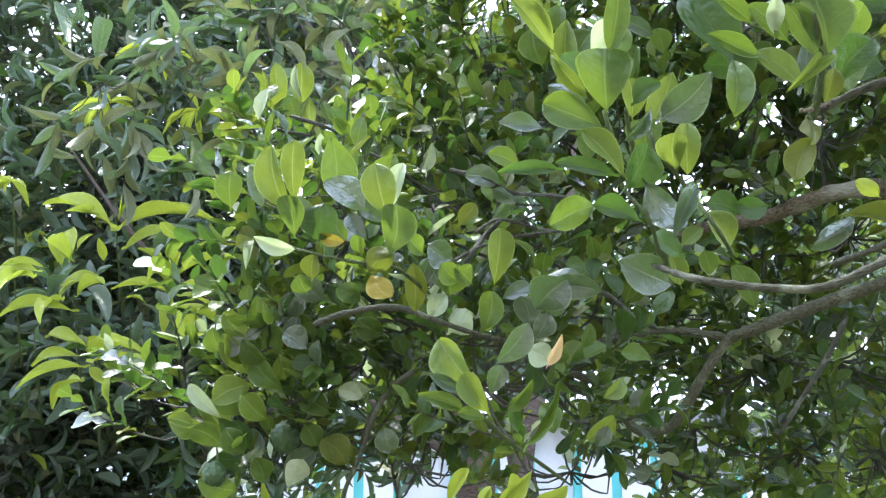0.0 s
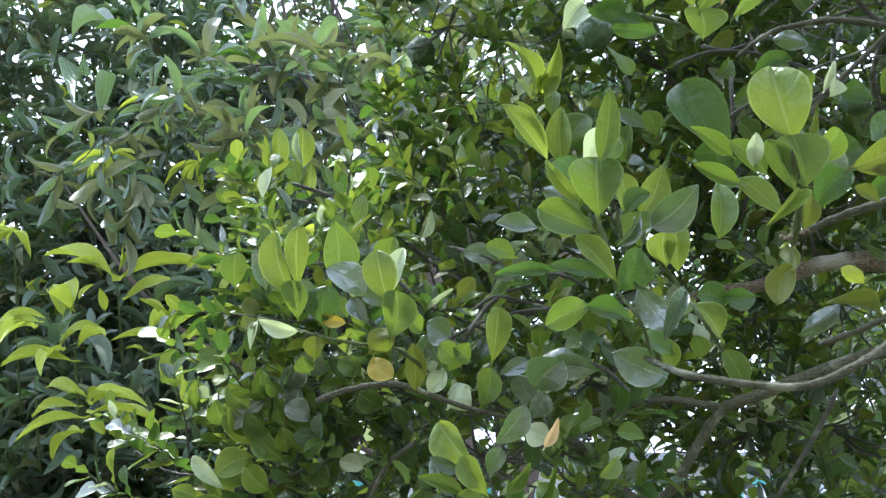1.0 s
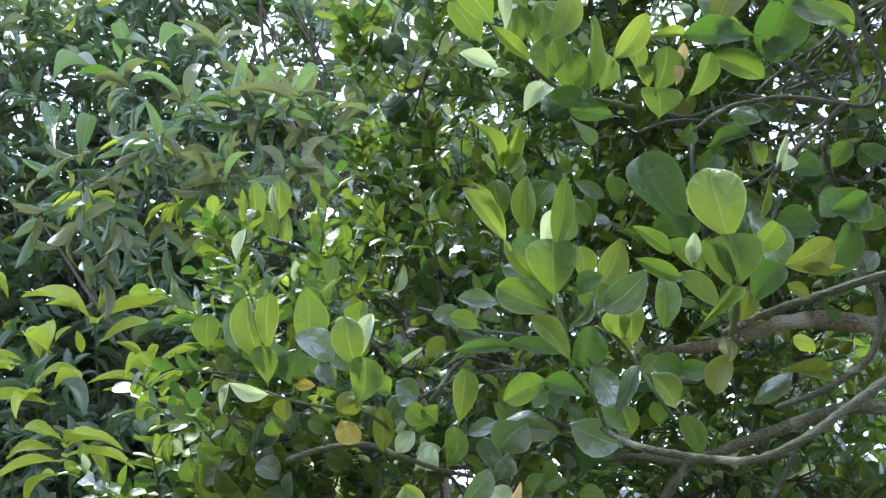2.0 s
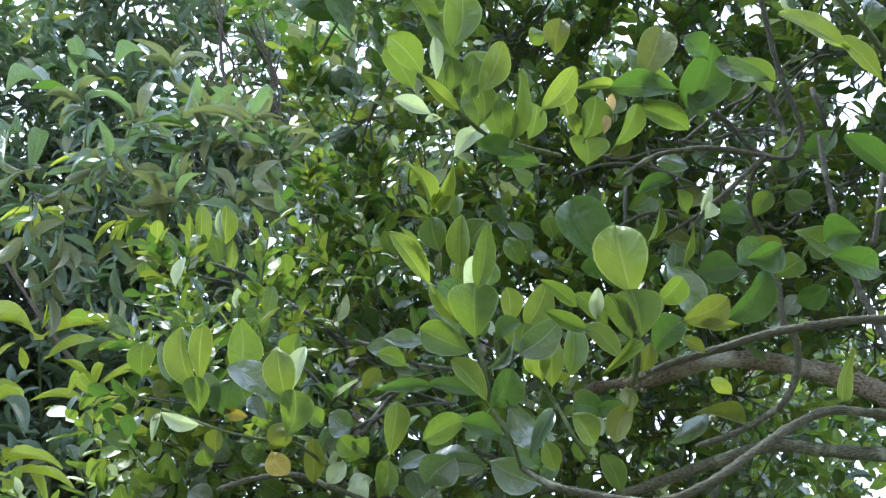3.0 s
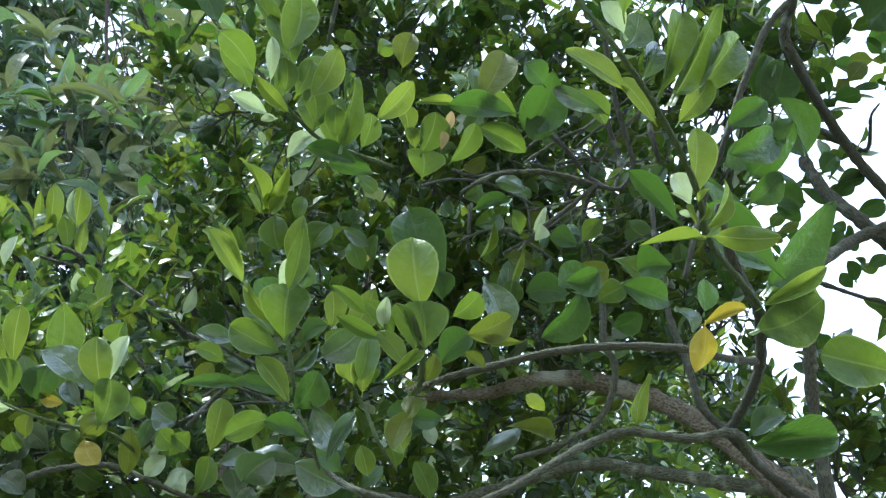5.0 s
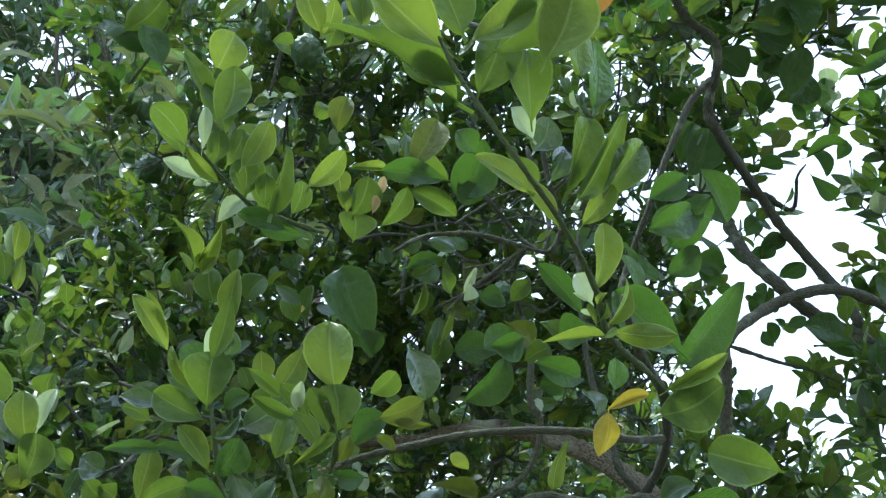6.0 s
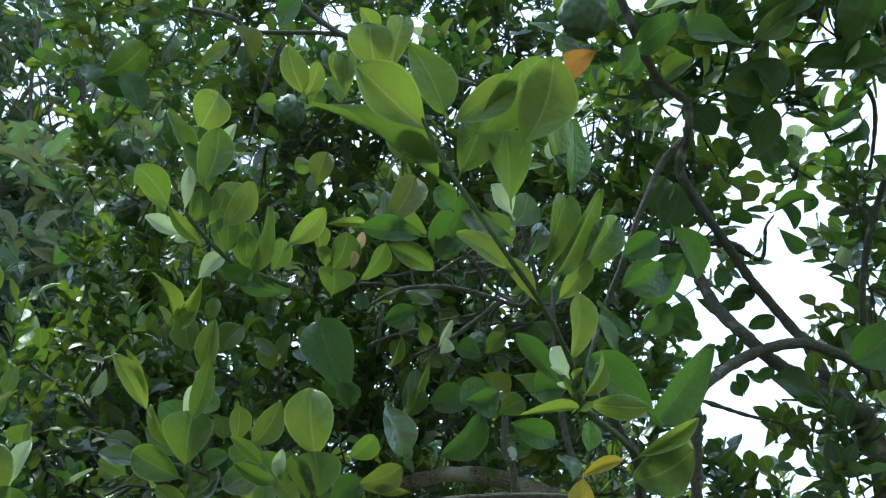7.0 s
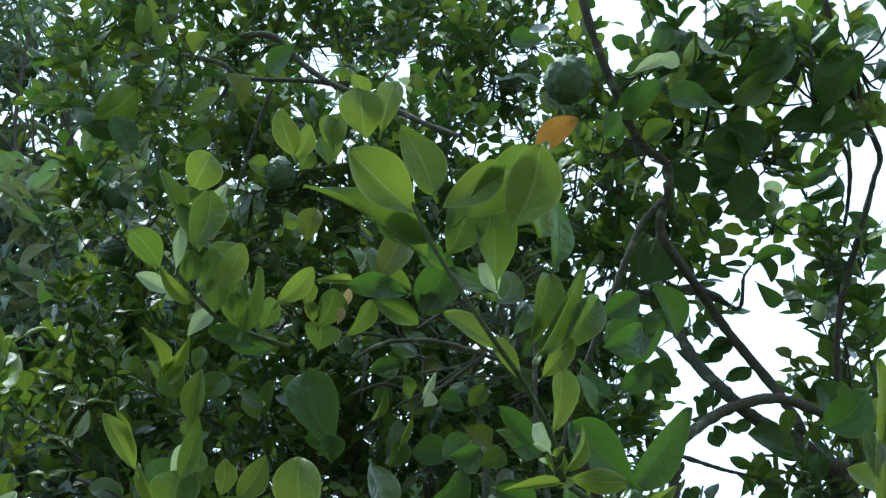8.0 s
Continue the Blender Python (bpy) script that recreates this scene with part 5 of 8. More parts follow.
leaf(lime, (0.121, 0.740, 2.249), (0.133, 0.725, 2.296), 0.017, -4, "p", 3)
leaf(lime, (0.197, 0.670, 2.318), (0.174, 0.656, 2.367), 0.032, -7, "f", 2)
leaf(lime, (0.202, 0.670, 2.315), (0.209, 0.658, 2.355), 0.023, 8, "f", 1)
leaf(lime, (0.237, 0.660, 2.336), (0.223, 0.648, 2.364), 0.028, -7, "f", 1)
leaf(lime, (0.244, 0.660, 2.318), (0.241, 0.652, 2.374), 0.027, -10, "f", 0)
leaf(lime, (0.242, 0.680, 2.321), (0.224, 0.684, 2.352), 0.026, -4, "g", 1)
leaf(lime, (0.176, 0.700, 2.309), (0.150, 0.689, 2.307), 0.026, 5, "g", 1)
leaf(lime, (0.209, 0.690, 2.306), (0.216, 0.685, 2.339), 0.025, 25, "g", 1)
leaf(lime, (0.266, 0.620, 2.328), (0.255, 0.610, 2.384), 0.050, -11, "f", 1)
leaf(lime, (0.284, 0.620, 2.338), (0.296, 0.617, 2.407), 0.031, -1, "f", 0)
leaf(lime, (0.263, 0.620, 2.379), (0.242, 0.601, 2.395), 0.024, -14, "f", 2)
leaf(lime, (0.146, 0.740, 2.179), (0.158, 0.735, 2.228), 0.040, -12, "g", 0)
leaf(lime, (0.145, 0.760, 2.153), (0.136, 0.758, 2.199), 0.039, -11, "g", 1)
leaf(lime, (0.173, 0.780, 2.145), (0.171, 0.768, 2.203), 0.033, -16, "g", 2)
leaf(lime, (0.099, 0.740, 2.171), (0.105, 0.738, 2.212), 0.022, 24, "g", 1)
leaf(lime, (0.074, 0.740, 2.180), (0.043, 0.726, 2.222), 0.029, -3, "g", 0)

# sprig low in the crown
leaf(lime, (0.030, 1.030, 1.726), (-0.006, 1.027, 1.772), 0.042, 14, "f", 4)
leaf(lime, (0.048, 1.030, 1.693), (0.022, 1.018, 1.734), 0.030, 1, "f", 5)
leaf(lime, (0.021, 1.030, 1.717), (-0.015, 1.018, 1.733), 0.015, 7, "s", 1)
leaf(lime, (0.021, 1.030, 1.696), (-0.027, 1.023, 1.713), 0.020, 19, "g", 2)
leaf(lime, (0.045, 1.030, 1.687), (0.015, 1.021, 1.691), 0.015, 24, "g", 1)
leaf(lime, (0.061, 1.050, 1.750), (0.095, 1.041, 1.793), 0.030, 13, "s", 1)
leaf(lime, (0.052, 1.050, 1.716), (0.065, 1.035, 1.745), 0.024, -2, "s", 5)
leaf(lime, (0.112, 1.100, 1.821), (0.144, 1.081, 1.854), 0.053, 12, "s", 1)
leaf(lime, (0.102, 1.120, 1.802), (0.093, 1.104, 1.838), 0.033, -16, "s", 0)
leaf(lime, (0.109, 1.100, 1.786), (0.123, 1.089, 1.815), 0.027, -2, "s", 1)
leaf(lime, (0.126, 1.100, 1.759), (0.100, 1.095, 1.774), 0.031, 0, "p", 1)
leaf(lime, (0.114, 1.030, 1.745), (0.129, 1.014, 1.776), 0.013, 9, "c", 3)
leaf(lime, (0.071, 1.030, 1.696), (0.095, 1.002, 1.726), 0.017, 20, "g", 3)
leaf(lime, (0.090, 1.030, 1.660), (0.125, 1.012, 1.727), 0.011, 11, "g", 3)
leaf(lime, (0.086, 1.100, 1.677), (0.076, 1.082, 1.714), 0.017, 12, "d", 1)
leaf(lime, (0.164, 1.100, 1.669), (0.193, 1.082, 1.695), 0.026, 15, "f", 1)
leaf(lime, (0.177, 1.100, 1.662), (0.187, 1.091, 1.684), 0.019, -22, "s", 1)
leaf(lime, (0.042, 1.250, 1.840), (0.008, 1.236, 1.835), 0.028, -9, "p", 4)
leaf(lime, (0.004, 1.250, 1.882), (-0.022, 1.240, 1.864), 0.022, -24, "p", 1)
leaf(lime, (0.113, 1.100, 1.709), (0.127, 1.089, 1.676), 0.027, 8, "g", 1)
leaf(lime, (0.207, 1.100, 1.738), (0.183, 1.083, 1.714), 0.020, -7, "f", 1)
leaf(lime, (0.242, 1.100, 1.762), (0.208, 1.098, 1.768), 0.023, 23, "g", 1)

# leaves between the sprigs
leaf(lime, (0.010, 1.200, 1.859), (0.017, 1.185, 1.897), 0.041, 15, "g", 1)
leaf(lime, (0.050, 1.200, 1.813), (0.063, 1.182, 1.861), 0.037, -26, "g", 0)
leaf(lime, (-0.019, 1.200, 1.832), (0.005, 1.192, 1.858), 0.026, 1, "p", 1)
leaf(lime, (0.009, 1.200, 1.811), (0.034, 1.184, 1.836), 0.034, -18, "p", 4)
leaf(lime, (0.190, 1.100, 1.842), (0.122, 1.091, 1.844), 0.032, -22, "s", 1)
leaf(lime, (0.166, 1.100, 1.861), (0.120, 1.096, 1.859), 0.020, 26, "s", 4)
leaf(lime, (0.116, 1.200, 1.873), (0.077, 1.185, 1.852), 0.023, 12, "s", 1)
leaf(lime, (0.213, 0.870, 1.798), (0.163, 0.850, 1.817), 0.038, -6, "s", 1)
leaf(lime, (0.223, 0.820, 1.890), (0.225, 0.814, 1.940), 0.025, -11, "f", 1)
leaf(lime, (0.257, 1.000, 1.827), (0.245, 0.989, 1.861), 0.025, 2, "f", 1)
leaf(lime, (0.335, 1.000, 1.805), (0.311, 0.986, 1.846), 0.029, -7, "g", 1)
leaf(lime, (0.290, 1.000, 1.838), (0.280, 0.985, 1.862), 0.021, -14, "g", 0)
leaf(lime, (-0.169, 1.300, 1.872), (-0.209, 1.277, 1.893), 0.037, -19, "s", 1)
leaf(lime, (-0.005, 1.200, 1.870), (-0.027, 1.195, 1.906), 0.026, -6, "s", 0)
leaf(lime, (0.076, 1.200, 2.012), (0.029, 1.182, 2.018), 0.030, -5, "s", 1)
leaf(lime, (0.103, 1.200, 1.990), (0.067, 1.176, 1.996), 0.021, 8, "s", 4)
leaf(lime, (-0.116, 1.300, 1.870), (-0.150, 1.296, 1.891), 0.032, 21, "g", 1)
leaf(lime, (-0.085, 1.300, 1.825), (-0.118, 1.288, 1.845), 0.035, -12, "g", 1)
leaf(lime, (-0.186, 1.350, 1.823), (-0.222, 1.345, 1.853), 0.037, 0, "g", 0)
leaf(lime, (-0.127, 1.200, 1.932), (-0.146, 1.196, 1.960), 0.025, 17, "g", 1)
leaf(lime, (0.190, 1.150, 2.029), (0.175, 1.142, 2.058), 0.029, 5, "g", 1)
leaf(lime, (0.246, 1.150, 2.136), (0.226, 1.144, 2.176), 0.030, -4, "g", 1)
leaf(lime, (0.293, 1.150, 2.177), (0.281, 1.137, 2.207), 0.028, -14, "g", 0)

# small leaves of the inner crown
leaf(lime, (0.412, 1.250, 2.369), (0.448, 1.239, 2.390), 0.028, 19, "e", 1)
leaf(lime, (0.442, 1.250, 2.342), (0.410, 1.229, 2.308), 0.032, -23, "g", 1)
leaf(lime, (0.491, 1.250, 2.348), (0.529, 1.246, 2.331), 0.038, -26, "g", 0)
leaf(lime, (0.550, 1.250, 2.377), (0.590, 1.250, 2.362), 0.043, 15, "d", 1)
leaf(lime, (0.473, 1.250, 2.295), (0.428, 1.220, 2.257), 0.039, -6, "g", 1)
leaf(lime, (0.521, 1.250, 2.280), (0.558, 1.242, 2.302), 0.034, -3, "e", 1)
leaf(lime, (0.590, 1.250, 2.289), (0.623, 1.232, 2.266), 0.038, -26, "g", 0)
leaf(lime, (0.652, 1.250, 2.413), (0.627, 1.241, 2.363), 0.035, -17, "d", 1)
leaf(lime, (0.684, 1.250, 2.461), (0.712, 1.239, 2.482), 0.035, 4, "e", 1)
leaf(lime, (0.622, 1.250, 2.474), (0.647, 1.234, 2.503), 0.040, -4, "g", 1)
leaf(lime, (0.570, 1.250, 2.423), (0.547, 1.243, 2.460), 0.035, 17, "g", 0)
leaf(lime, (0.701, 1.250, 2.313), (0.735, 1.236, 2.281), 0.045, 11, "g", 1)
leaf(lime, (0.744, 1.250, 2.361), (0.697, 1.236, 2.370), 0.042, 4, "g", 0)
leaf(lime, (0.659, 1.250, 2.247), (0.617, 1.243, 2.219), 0.044, -6, "g", 1)
leaf(lime, (0.541, 1.250, 2.213), (0.487, 1.227, 2.209), 0.039, 17, "e", 1)
leaf(lime, (0.465, 1.250, 2.204), (0.442, 1.236, 2.236), 0.035, 4, "g", 0)
leaf(lime, (0.729, 1.250, 2.224), (0.757, 1.227, 2.200), 0.039, -1, "g", 1)
leaf(lime, (0.410, 1.250, 2.443), (0.435, 1.236, 2.472), 0.035, -24, "g", 1)

# round leaves on the bare limbs
leaf(lime, (0.929, 1.030, 2.334), (0.952, 1.021, 2.361), 0.032, -24, "d", 1)
leaf(lime, (0.951, 1.030, 2.311), (0.992, 1.014, 2.328), 0.025, -7, "d", 1)
leaf(lime, (0.954, 1.030, 2.296), (0.967, 1.011, 2.316), 0.024, 1, "d", 1)
leaf(lime, (0.984, 1.030, 2.272), (1.016, 1.007, 2.290), 0.023, 4, "d", 2)
leaf(lime, (0.940, 1.030, 2.248), (0.953, 1.021, 2.237), 0.020, 23, "d", 1)
leaf(lime, (0.956, 1.030, 2.220), (0.951, 1.010, 2.242), 0.022, 6, "d", 1)
leaf(lime, (0.944, 1.030, 2.205), (0.919, 1.022, 2.221), 0.018, -22, "d", 1)
leaf(lime, (0.938, 1.030, 2.200), (0.903, 1.013, 2.190), 0.014, -24, "d", 1)
leaf(lime, (0.959, 1.030, 2.212), (0.969, 1.015, 2.216), 0.016, 25, "d", 1)
leaf(lime, (0.992, 1.030, 2.189), (1.015, 1.017, 2.204), 0.022, -24, "d", 1)
leaf(lime, (0.966, 1.030, 2.162), (0.948, 1.017, 2.187), 0.023, -22, "d", 1)
leaf(lime, (0.983, 1.030, 2.183), (0.957, 1.013, 2.191), 0.016, 11, "d", 1)
leaf(lime, (0.869, 1.030, 2.440), (0.899, 1.015, 2.446), 0.018, 17, "d", 1)
leaf(lime, (0.757, 0.900, 2.351), (0.797, 0.896, 2.428), 0.055, -12, "d", 0)
leaf(lime, (0.759, 0.920, 2.379), (0.779, 0.914, 2.448), 0.047, -20, "d", 1)
leaf(lime, (0.762, 0.900, 2.300), (0.810, 0.889, 2.276), 0.041, -16, "d", 0)
leaf(lime, (0.765, 0.900, 2.283), (0.690, 0.888, 2.248), 0.044, -13, "d", 1)
leaf(lime, (0.772, 0.920, 2.229), (0.812, 0.907, 2.213), 0.038, 23, "d", 1)
leaf(lime, (0.780, 0.920, 2.213), (0.810, 0.914, 2.192), 0.026, 26, "d", 2)
leaf(lime, (1.016, 0.900, 2.111), (0.915, 0.885, 2.140), 0.048, 22, "d", 1)
leaf(lime, (1.125, 0.920, 2.198), (1.068, 0.909, 2.244), 0.059, -4, "d", 0)
leaf(lime, (1.163, 0.920, 2.250), (1.111, 0.919, 2.169), 0.060, 8, "d", 1)
leaf(lime, (1.022, 1.030, 2.110), (1.024, 1.034, 2.159), 0.018, -3, "f", 3)
leaf(lime, (1.026, 1.030, 2.101), (1.044, 1.018, 2.145), 0.019, -13, "g", 1)
leaf(lime, (1.015, 1.030, 2.091), (0.973, 1.004, 2.112), 0.017, 15, "g", 2)
leaf(lime, (1.068, 1.030, 2.086), (1.027, 1.018, 2.112), 0.058, 14, "d", 1)
leaf(lime, (1.134, 1.030, 2.115), (1.074, 1.011, 2.087), 0.059, -11, "d", 0)
leaf(lime, (1.182, 1.030, 2.148), (1.123, 1.008, 2.164), 0.055, 25, "d", 1)
leaf(lime, (1.264, 1.030, 2.519), (1.183, 1.016, 2.488), 0.029, 2, "d", 1)
leaf(lime, (1.244, 1.030, 2.471), (1.160, 1.010, 2.442), 0.022, -18, "d", 1)
leaf(lime, (1.251, 1.030, 2.439), (1.173, 1.023, 2.413), 0.024, -5, "s", 1)
leaf(lime, (1.217, 1.030, 2.367), (1.128, 1.009, 2.380), 0.015, -23, "d", 3)
leaf(lime, (1.224, 1.030, 2.337), (1.151, 1.009, 2.338), 0.021, -12, "d", 1)
leaf(lime, (1.240, 1.030, 2.382), (1.287, 1.017, 2.421), 0.046, 9, "d", 1)
leaf(lime, (1.244, 1.030, 2.550), (1.163, 1.010, 2.548), 0.018, -17, "d", 2)
leaf(lime, (1.271, 1.030, 2.564), (1.224, 1.017, 2.600), 0.036, -6, "d", 1)
leaf(lime, (1.299, 1.030, 2.524), (1.337, 1.017, 2.576), 0.058, 2, "d", 0)
leaf(lime, (1.272, 1.030, 2.430), (1.322, 1.020, 2.472), 0.054, 11, "d", 1)
leaf(lime, (1.193, 1.030, 2.302), (1.170, 1.029, 2.323), 0.023, -12, "d", 1)
leaf(lime, (1.115, 1.030, 2.503), (1.136, 1.022, 2.537), 0.026, -9, "d", 1)
leaf(lime, (1.057, 1.030, 2.514), (1.089, 1.024, 2.463), 0.042, -6, "d", 1)
leaf(lime, (1.013, 1.030, 2.528), (0.962, 1.022, 2.525), 0.035, 12, "d", 1)
leaf(lime, (1.041, 1.030, 2.590), (1.072, 1.010, 2.621), 0.037, 0, "d", 1)
leaf(lime, (0.971, 1.030, 2.575), (0.931, 1.018, 2.595), 0.042, -23, "d", 0)

# dark leaves overhead, their shade put into the leaf colour
leaf(lime, (0.687, 0.720, 2.594), (0.748, 0.718, 2.687), 0.062, -14, "d", 0)
leaf(lime, (0.721, 0.720, 2.554), (0.815, 0.714, 2.588), 0.068, 0, "d", 1)
leaf(lime, (0.783, 0.720, 2.650), (0.865, 0.713, 2.716), 0.056, 2, "d", 1)
leaf(lime, (0.829, 0.720, 2.632), (0.892, 0.712, 2.692), 0.056, 19, "d", 0)
leaf(lime, (0.811, 0.720, 2.539), (0.838, 0.710, 2.482), 0.053, 12, "d", 1)
leaf(lime, (0.667, 0.720, 2.550), (0.705, 0.709, 2.514), 0.051, -19, "d", 1)
leaf(lime, (0.761, 0.720, 2.489), (0.817, 0.712, 2.521), 0.052, -9, "d", 0)
leaf(lime, (0.899, 0.720, 2.561), (0.980, 0.713, 2.590), 0.047, -13, "d", 1)
leaf(lime, (0.930, 0.720, 2.660), (0.998, 0.720, 2.760), 0.059, -2, "g", 0)
leaf(lime, (1.053, 0.720, 2.793), (1.112, 0.712, 2.756), 0.092, -17, "d", 1)
leaf(lime, (1.015, 0.720, 2.683), (1.040, 0.710, 2.606), 0.059, -20, "d", 0)
leaf(lime, (0.618, 0.720, 2.511), (0.623, 0.706, 2.449), 0.041, -23, "d", 1)
leaf(lime, (0.785, 0.850, 2.530), (0.824, 0.836, 2.491), 0.054, 22, "d", 1)
leaf(lime, (0.864, 0.850, 2.517), (0.912, 0.843, 2.544), 0.052, -20, "d", 1)
leaf(lime, (0.937, 0.850, 2.533), (0.893, 0.840, 2.468), 0.048, -7, "d", 0)

# low leaves of the crown's edge
leaf(lime, (-0.225, 1.350, 1.769), (-0.231, 1.327, 1.801), 0.031, 15, "f", 1)
leaf(lime, (-0.114, 1.350, 1.745), (-0.148, 1.338, 1.753), 0.026, 5, "p", 1)
leaf(lime, (-0.214, 1.350, 1.619), (-0.194, 1.336, 1.658), 0.034, 25, "p", 4)
leaf(lime, (-0.135, 1.350, 1.651), (-0.169, 1.335, 1.684), 0.042, -3, "e", 1)
leaf(lime, (-0.249, 1.350, 1.713), (-0.280, 1.326, 1.746), 0.038, 21, "f", 0)
leaf(lime, (-0.275, 1.350, 1.761), (-0.322, 1.331, 1.735), 0.043, 8, "f", 1)
leaf(lime, (-0.279, 1.350, 1.666), (-0.304, 1.336, 1.700), 0.035, 8, "g", 1)
leaf(lime, (-0.310, 1.350, 1.674), (-0.350, 1.334, 1.700), 0.038, -17, "g", 0)
leaf(lime, (-0.352, 1.350, 1.706), (-0.387, 1.343, 1.714), 0.022, 18, "f", 2)
leaf(lime, (-0.161, 1.350, 1.721), (-0.205, 1.348, 1.740), 0.034, 1, "g", 1)
leaf(lime, (-0.074, 1.350, 1.666), (-0.082, 1.337, 1.701), 0.034, 2, "s", 1)
leaf(lime, (-0.039, 1.350, 1.689), (-0.030, 1.336, 1.733), 0.029, 20, "g", 1)
leaf(lime, (-0.285, 1.350, 1.793), (-0.304, 1.322, 1.837), 0.038, 25, "f", 1)
leaf(lime, (-0.261, 1.350, 1.809), (-0.281, 1.347, 1.863), 0.030, -19, "g", 0)
leaf(lime, (-0.181, 1.350, 1.779), (-0.205, 1.344, 1.794), 0.028, 17, "e", 1)
leaf(lime, (-0.117, 1.350, 1.795), (-0.140, 1.334, 1.817), 0.028, -18, "g", 1)
leaf(lime, (-0.067, 1.350, 1.755), (-0.035, 1.333, 1.769), 0.029, -4, "d", 1)
leaf(lime, (-0.177, 1.350, 1.676), (-0.193, 1.341, 1.706), 0.033, 21, "g", 1)
leaf(lime, (-0.246, 1.350, 1.630), (-0.260, 1.331, 1.660), 0.033, -3, "g", 1)

# olive leaves of the inner crown
leaf(lime, (0.046, 1.600, 2.164), (0.100, 1.576, 2.181), 0.028, -2, "e", 1)
leaf(lime, (0.078, 1.600, 2.132), (0.052, 1.593, 2.155), 0.032, -15, "e", 1)
leaf(lime, (0.127, 1.600, 2.121), (0.154, 1.586, 2.131), 0.026, -20, "p", 1)
leaf(lime, (-0.034, 1.600, 2.173), (-0.018, 1.592, 2.224), 0.024, 20, "p", 2)
leaf(lime, (0.018, 1.600, 2.142), (-0.016, 1.572, 2.158), 0.032, -21, "e", 1)
leaf(lime, (-0.004, 1.600, 2.079), (0.040, 1.597, 2.097), 0.028, 20, "e", 1)
leaf(lime, (-0.042, 1.600, 2.111), (-0.086, 1.590, 2.131), 0.032, -16, "g", 1)
leaf(lime, (0.011, 1.600, 2.190), (0.068, 1.549, 2.218), 0.038, -20, "g", 1)
leaf(lime, (0.095, 1.600, 2.050), (0.143, 1.571, 2.062), 0.036, -19, "e", 1)
leaf(lime, (0.178, 1.600, 2.176), (0.215, 1.576, 2.147), 0.034, 11, "d", 1)
leaf(lime, (0.119, 1.600, 2.252), (0.158, 1.579, 2.255), 0.037, -23, "s", 1)
leaf(lime, (0.212, 1.600, 1.969), (0.238, 1.572, 1.992), 0.033, -14, "g", 1)

# near leaf at the garden side
leaf(lime, (0.644, 0.340, 1.923), (0.659, 0.336, 2.047), 0.033, -4, "f", 1)
leaf(lime, (0.642, 0.340, 1.953), (0.635, 0.337, 1.986), 0.021, -11, "s", 1)

# inner twigs of the crown
stem(lime, "twig", [(0.139, 0.760, 1.928), (0.149, 0.756, 1.883), (0.155, 0.768, 1.859), (0.170, 0.749, 1.827), (0.183, 0.773, 1.802)], 0.0022, 0.0016, TWIG)
stem(lime, "twig", [(0.186, 0.820, 1.945), (0.198, 0.816, 1.912), (0.225, 0.828, 1.880), (0.243, 0.809, 1.837), (0.265, 0.834, 1.816)], 0.0023, 0.0018, TWIG)
stem(lime, "twig", [(-0.279, 1.600, 2.280), (-0.201, 1.592, 2.250), (-0.155, 1.616, 2.224), (-0.092, 1.578, 2.180), (-0.030, 1.627, 2.140), (0.045, 1.569, 2.078)], 0.0038, 0.0029, DARK_TWIG)
stem(lime, "twig", [(0.009, 1.200, 2.032), (0.053, 1.194, 2.017), (0.098, 1.212, 2.003), (0.160, 1.183, 1.987), (0.200, 1.221, 1.980)], 0.0032, 0.0024, DARK_TWIG)
stem(lime, "twig", [(0.042, 1.200, 1.943), (0.074, 1.194, 1.960), (0.122, 1.212, 1.954), (0.155, 1.183, 1.939)], 0.0024, 0.0018, DARK_TWIG)
stem(lime, "twig", [(0.027, 1.200, 1.897), (0.040, 1.194, 1.917), (0.059, 1.212, 1.946), (0.077, 1.183, 1.957)], 0.0041, 0.0031, DARK_TWIG)
stem(lime, "twig", [(0.531, 0.950, 2.379), (0.549, 0.945, 2.317), (0.570, 0.959, 2.266), (0.554, 0.937, 2.216)], 0.0041, 0.0031, DARK_TWIG)
stem(lime, "twig", [(0.612, 0.950, 2.329), (0.617, 0.945, 2.296), (0.629, 0.959, 2.274)], 0.0041, 0.0031, DARK_TWIG)
stem(lime, "twig", [(0.457, 0.950, 2.301), (0.487, 0.945, 2.272), (0.524, 0.959, 2.241), (0.551, 0.937, 2.215)], 0.0035, 0.0026, DARK_TWIG)
stem(lime, "twig", [(0.406, 1.150, 2.265), (0.402, 1.144, 2.224), (0.405, 1.161, 2.185)], 0.0035, 0.0026, DARK_TWIG)
stem(lime, "twig", [(0.383, 1.200, 2.342), (0.419, 1.194, 2.332), (0.480, 1.212, 2.359), (0.529, 1.183, 2.348)], 0.0027, 0.0021, DARK_TWIG)
stem(lime, "twig", [(0.442, 1.200, 2.232), (0.477, 1.194, 2.248), (0.529, 1.212, 2.247), (0.567, 1.183, 2.265), (0.630, 1.221, 2.333)], 0.0027, 0.0020, BARK)
stem(lime, "twig", [(0.458, 1.200, 2.362), (0.467, 1.194, 2.321), (0.510, 1.212, 2.304), (0.511, 1.183, 2.234)], 0.0023, 0.0017, BARK)
stem(lime, "twig", [(0.593, 1.200, 2.371), (0.571, 1.194, 2.314), (0.587, 1.212, 2.274), (0.558, 1.183, 2.211)], 0.0024, 0.0018, DARK_TWIG)
stem(lime, "twig", [(-0.121, 1.350, 1.842), (-0.071, 1.343, 1.854), (-0.022, 1.363, 1.845), (0.035, 1.331, 1.827), (0.095, 1.373, 1.829)], 0.0029, 0.0022, DARK_TWIG)
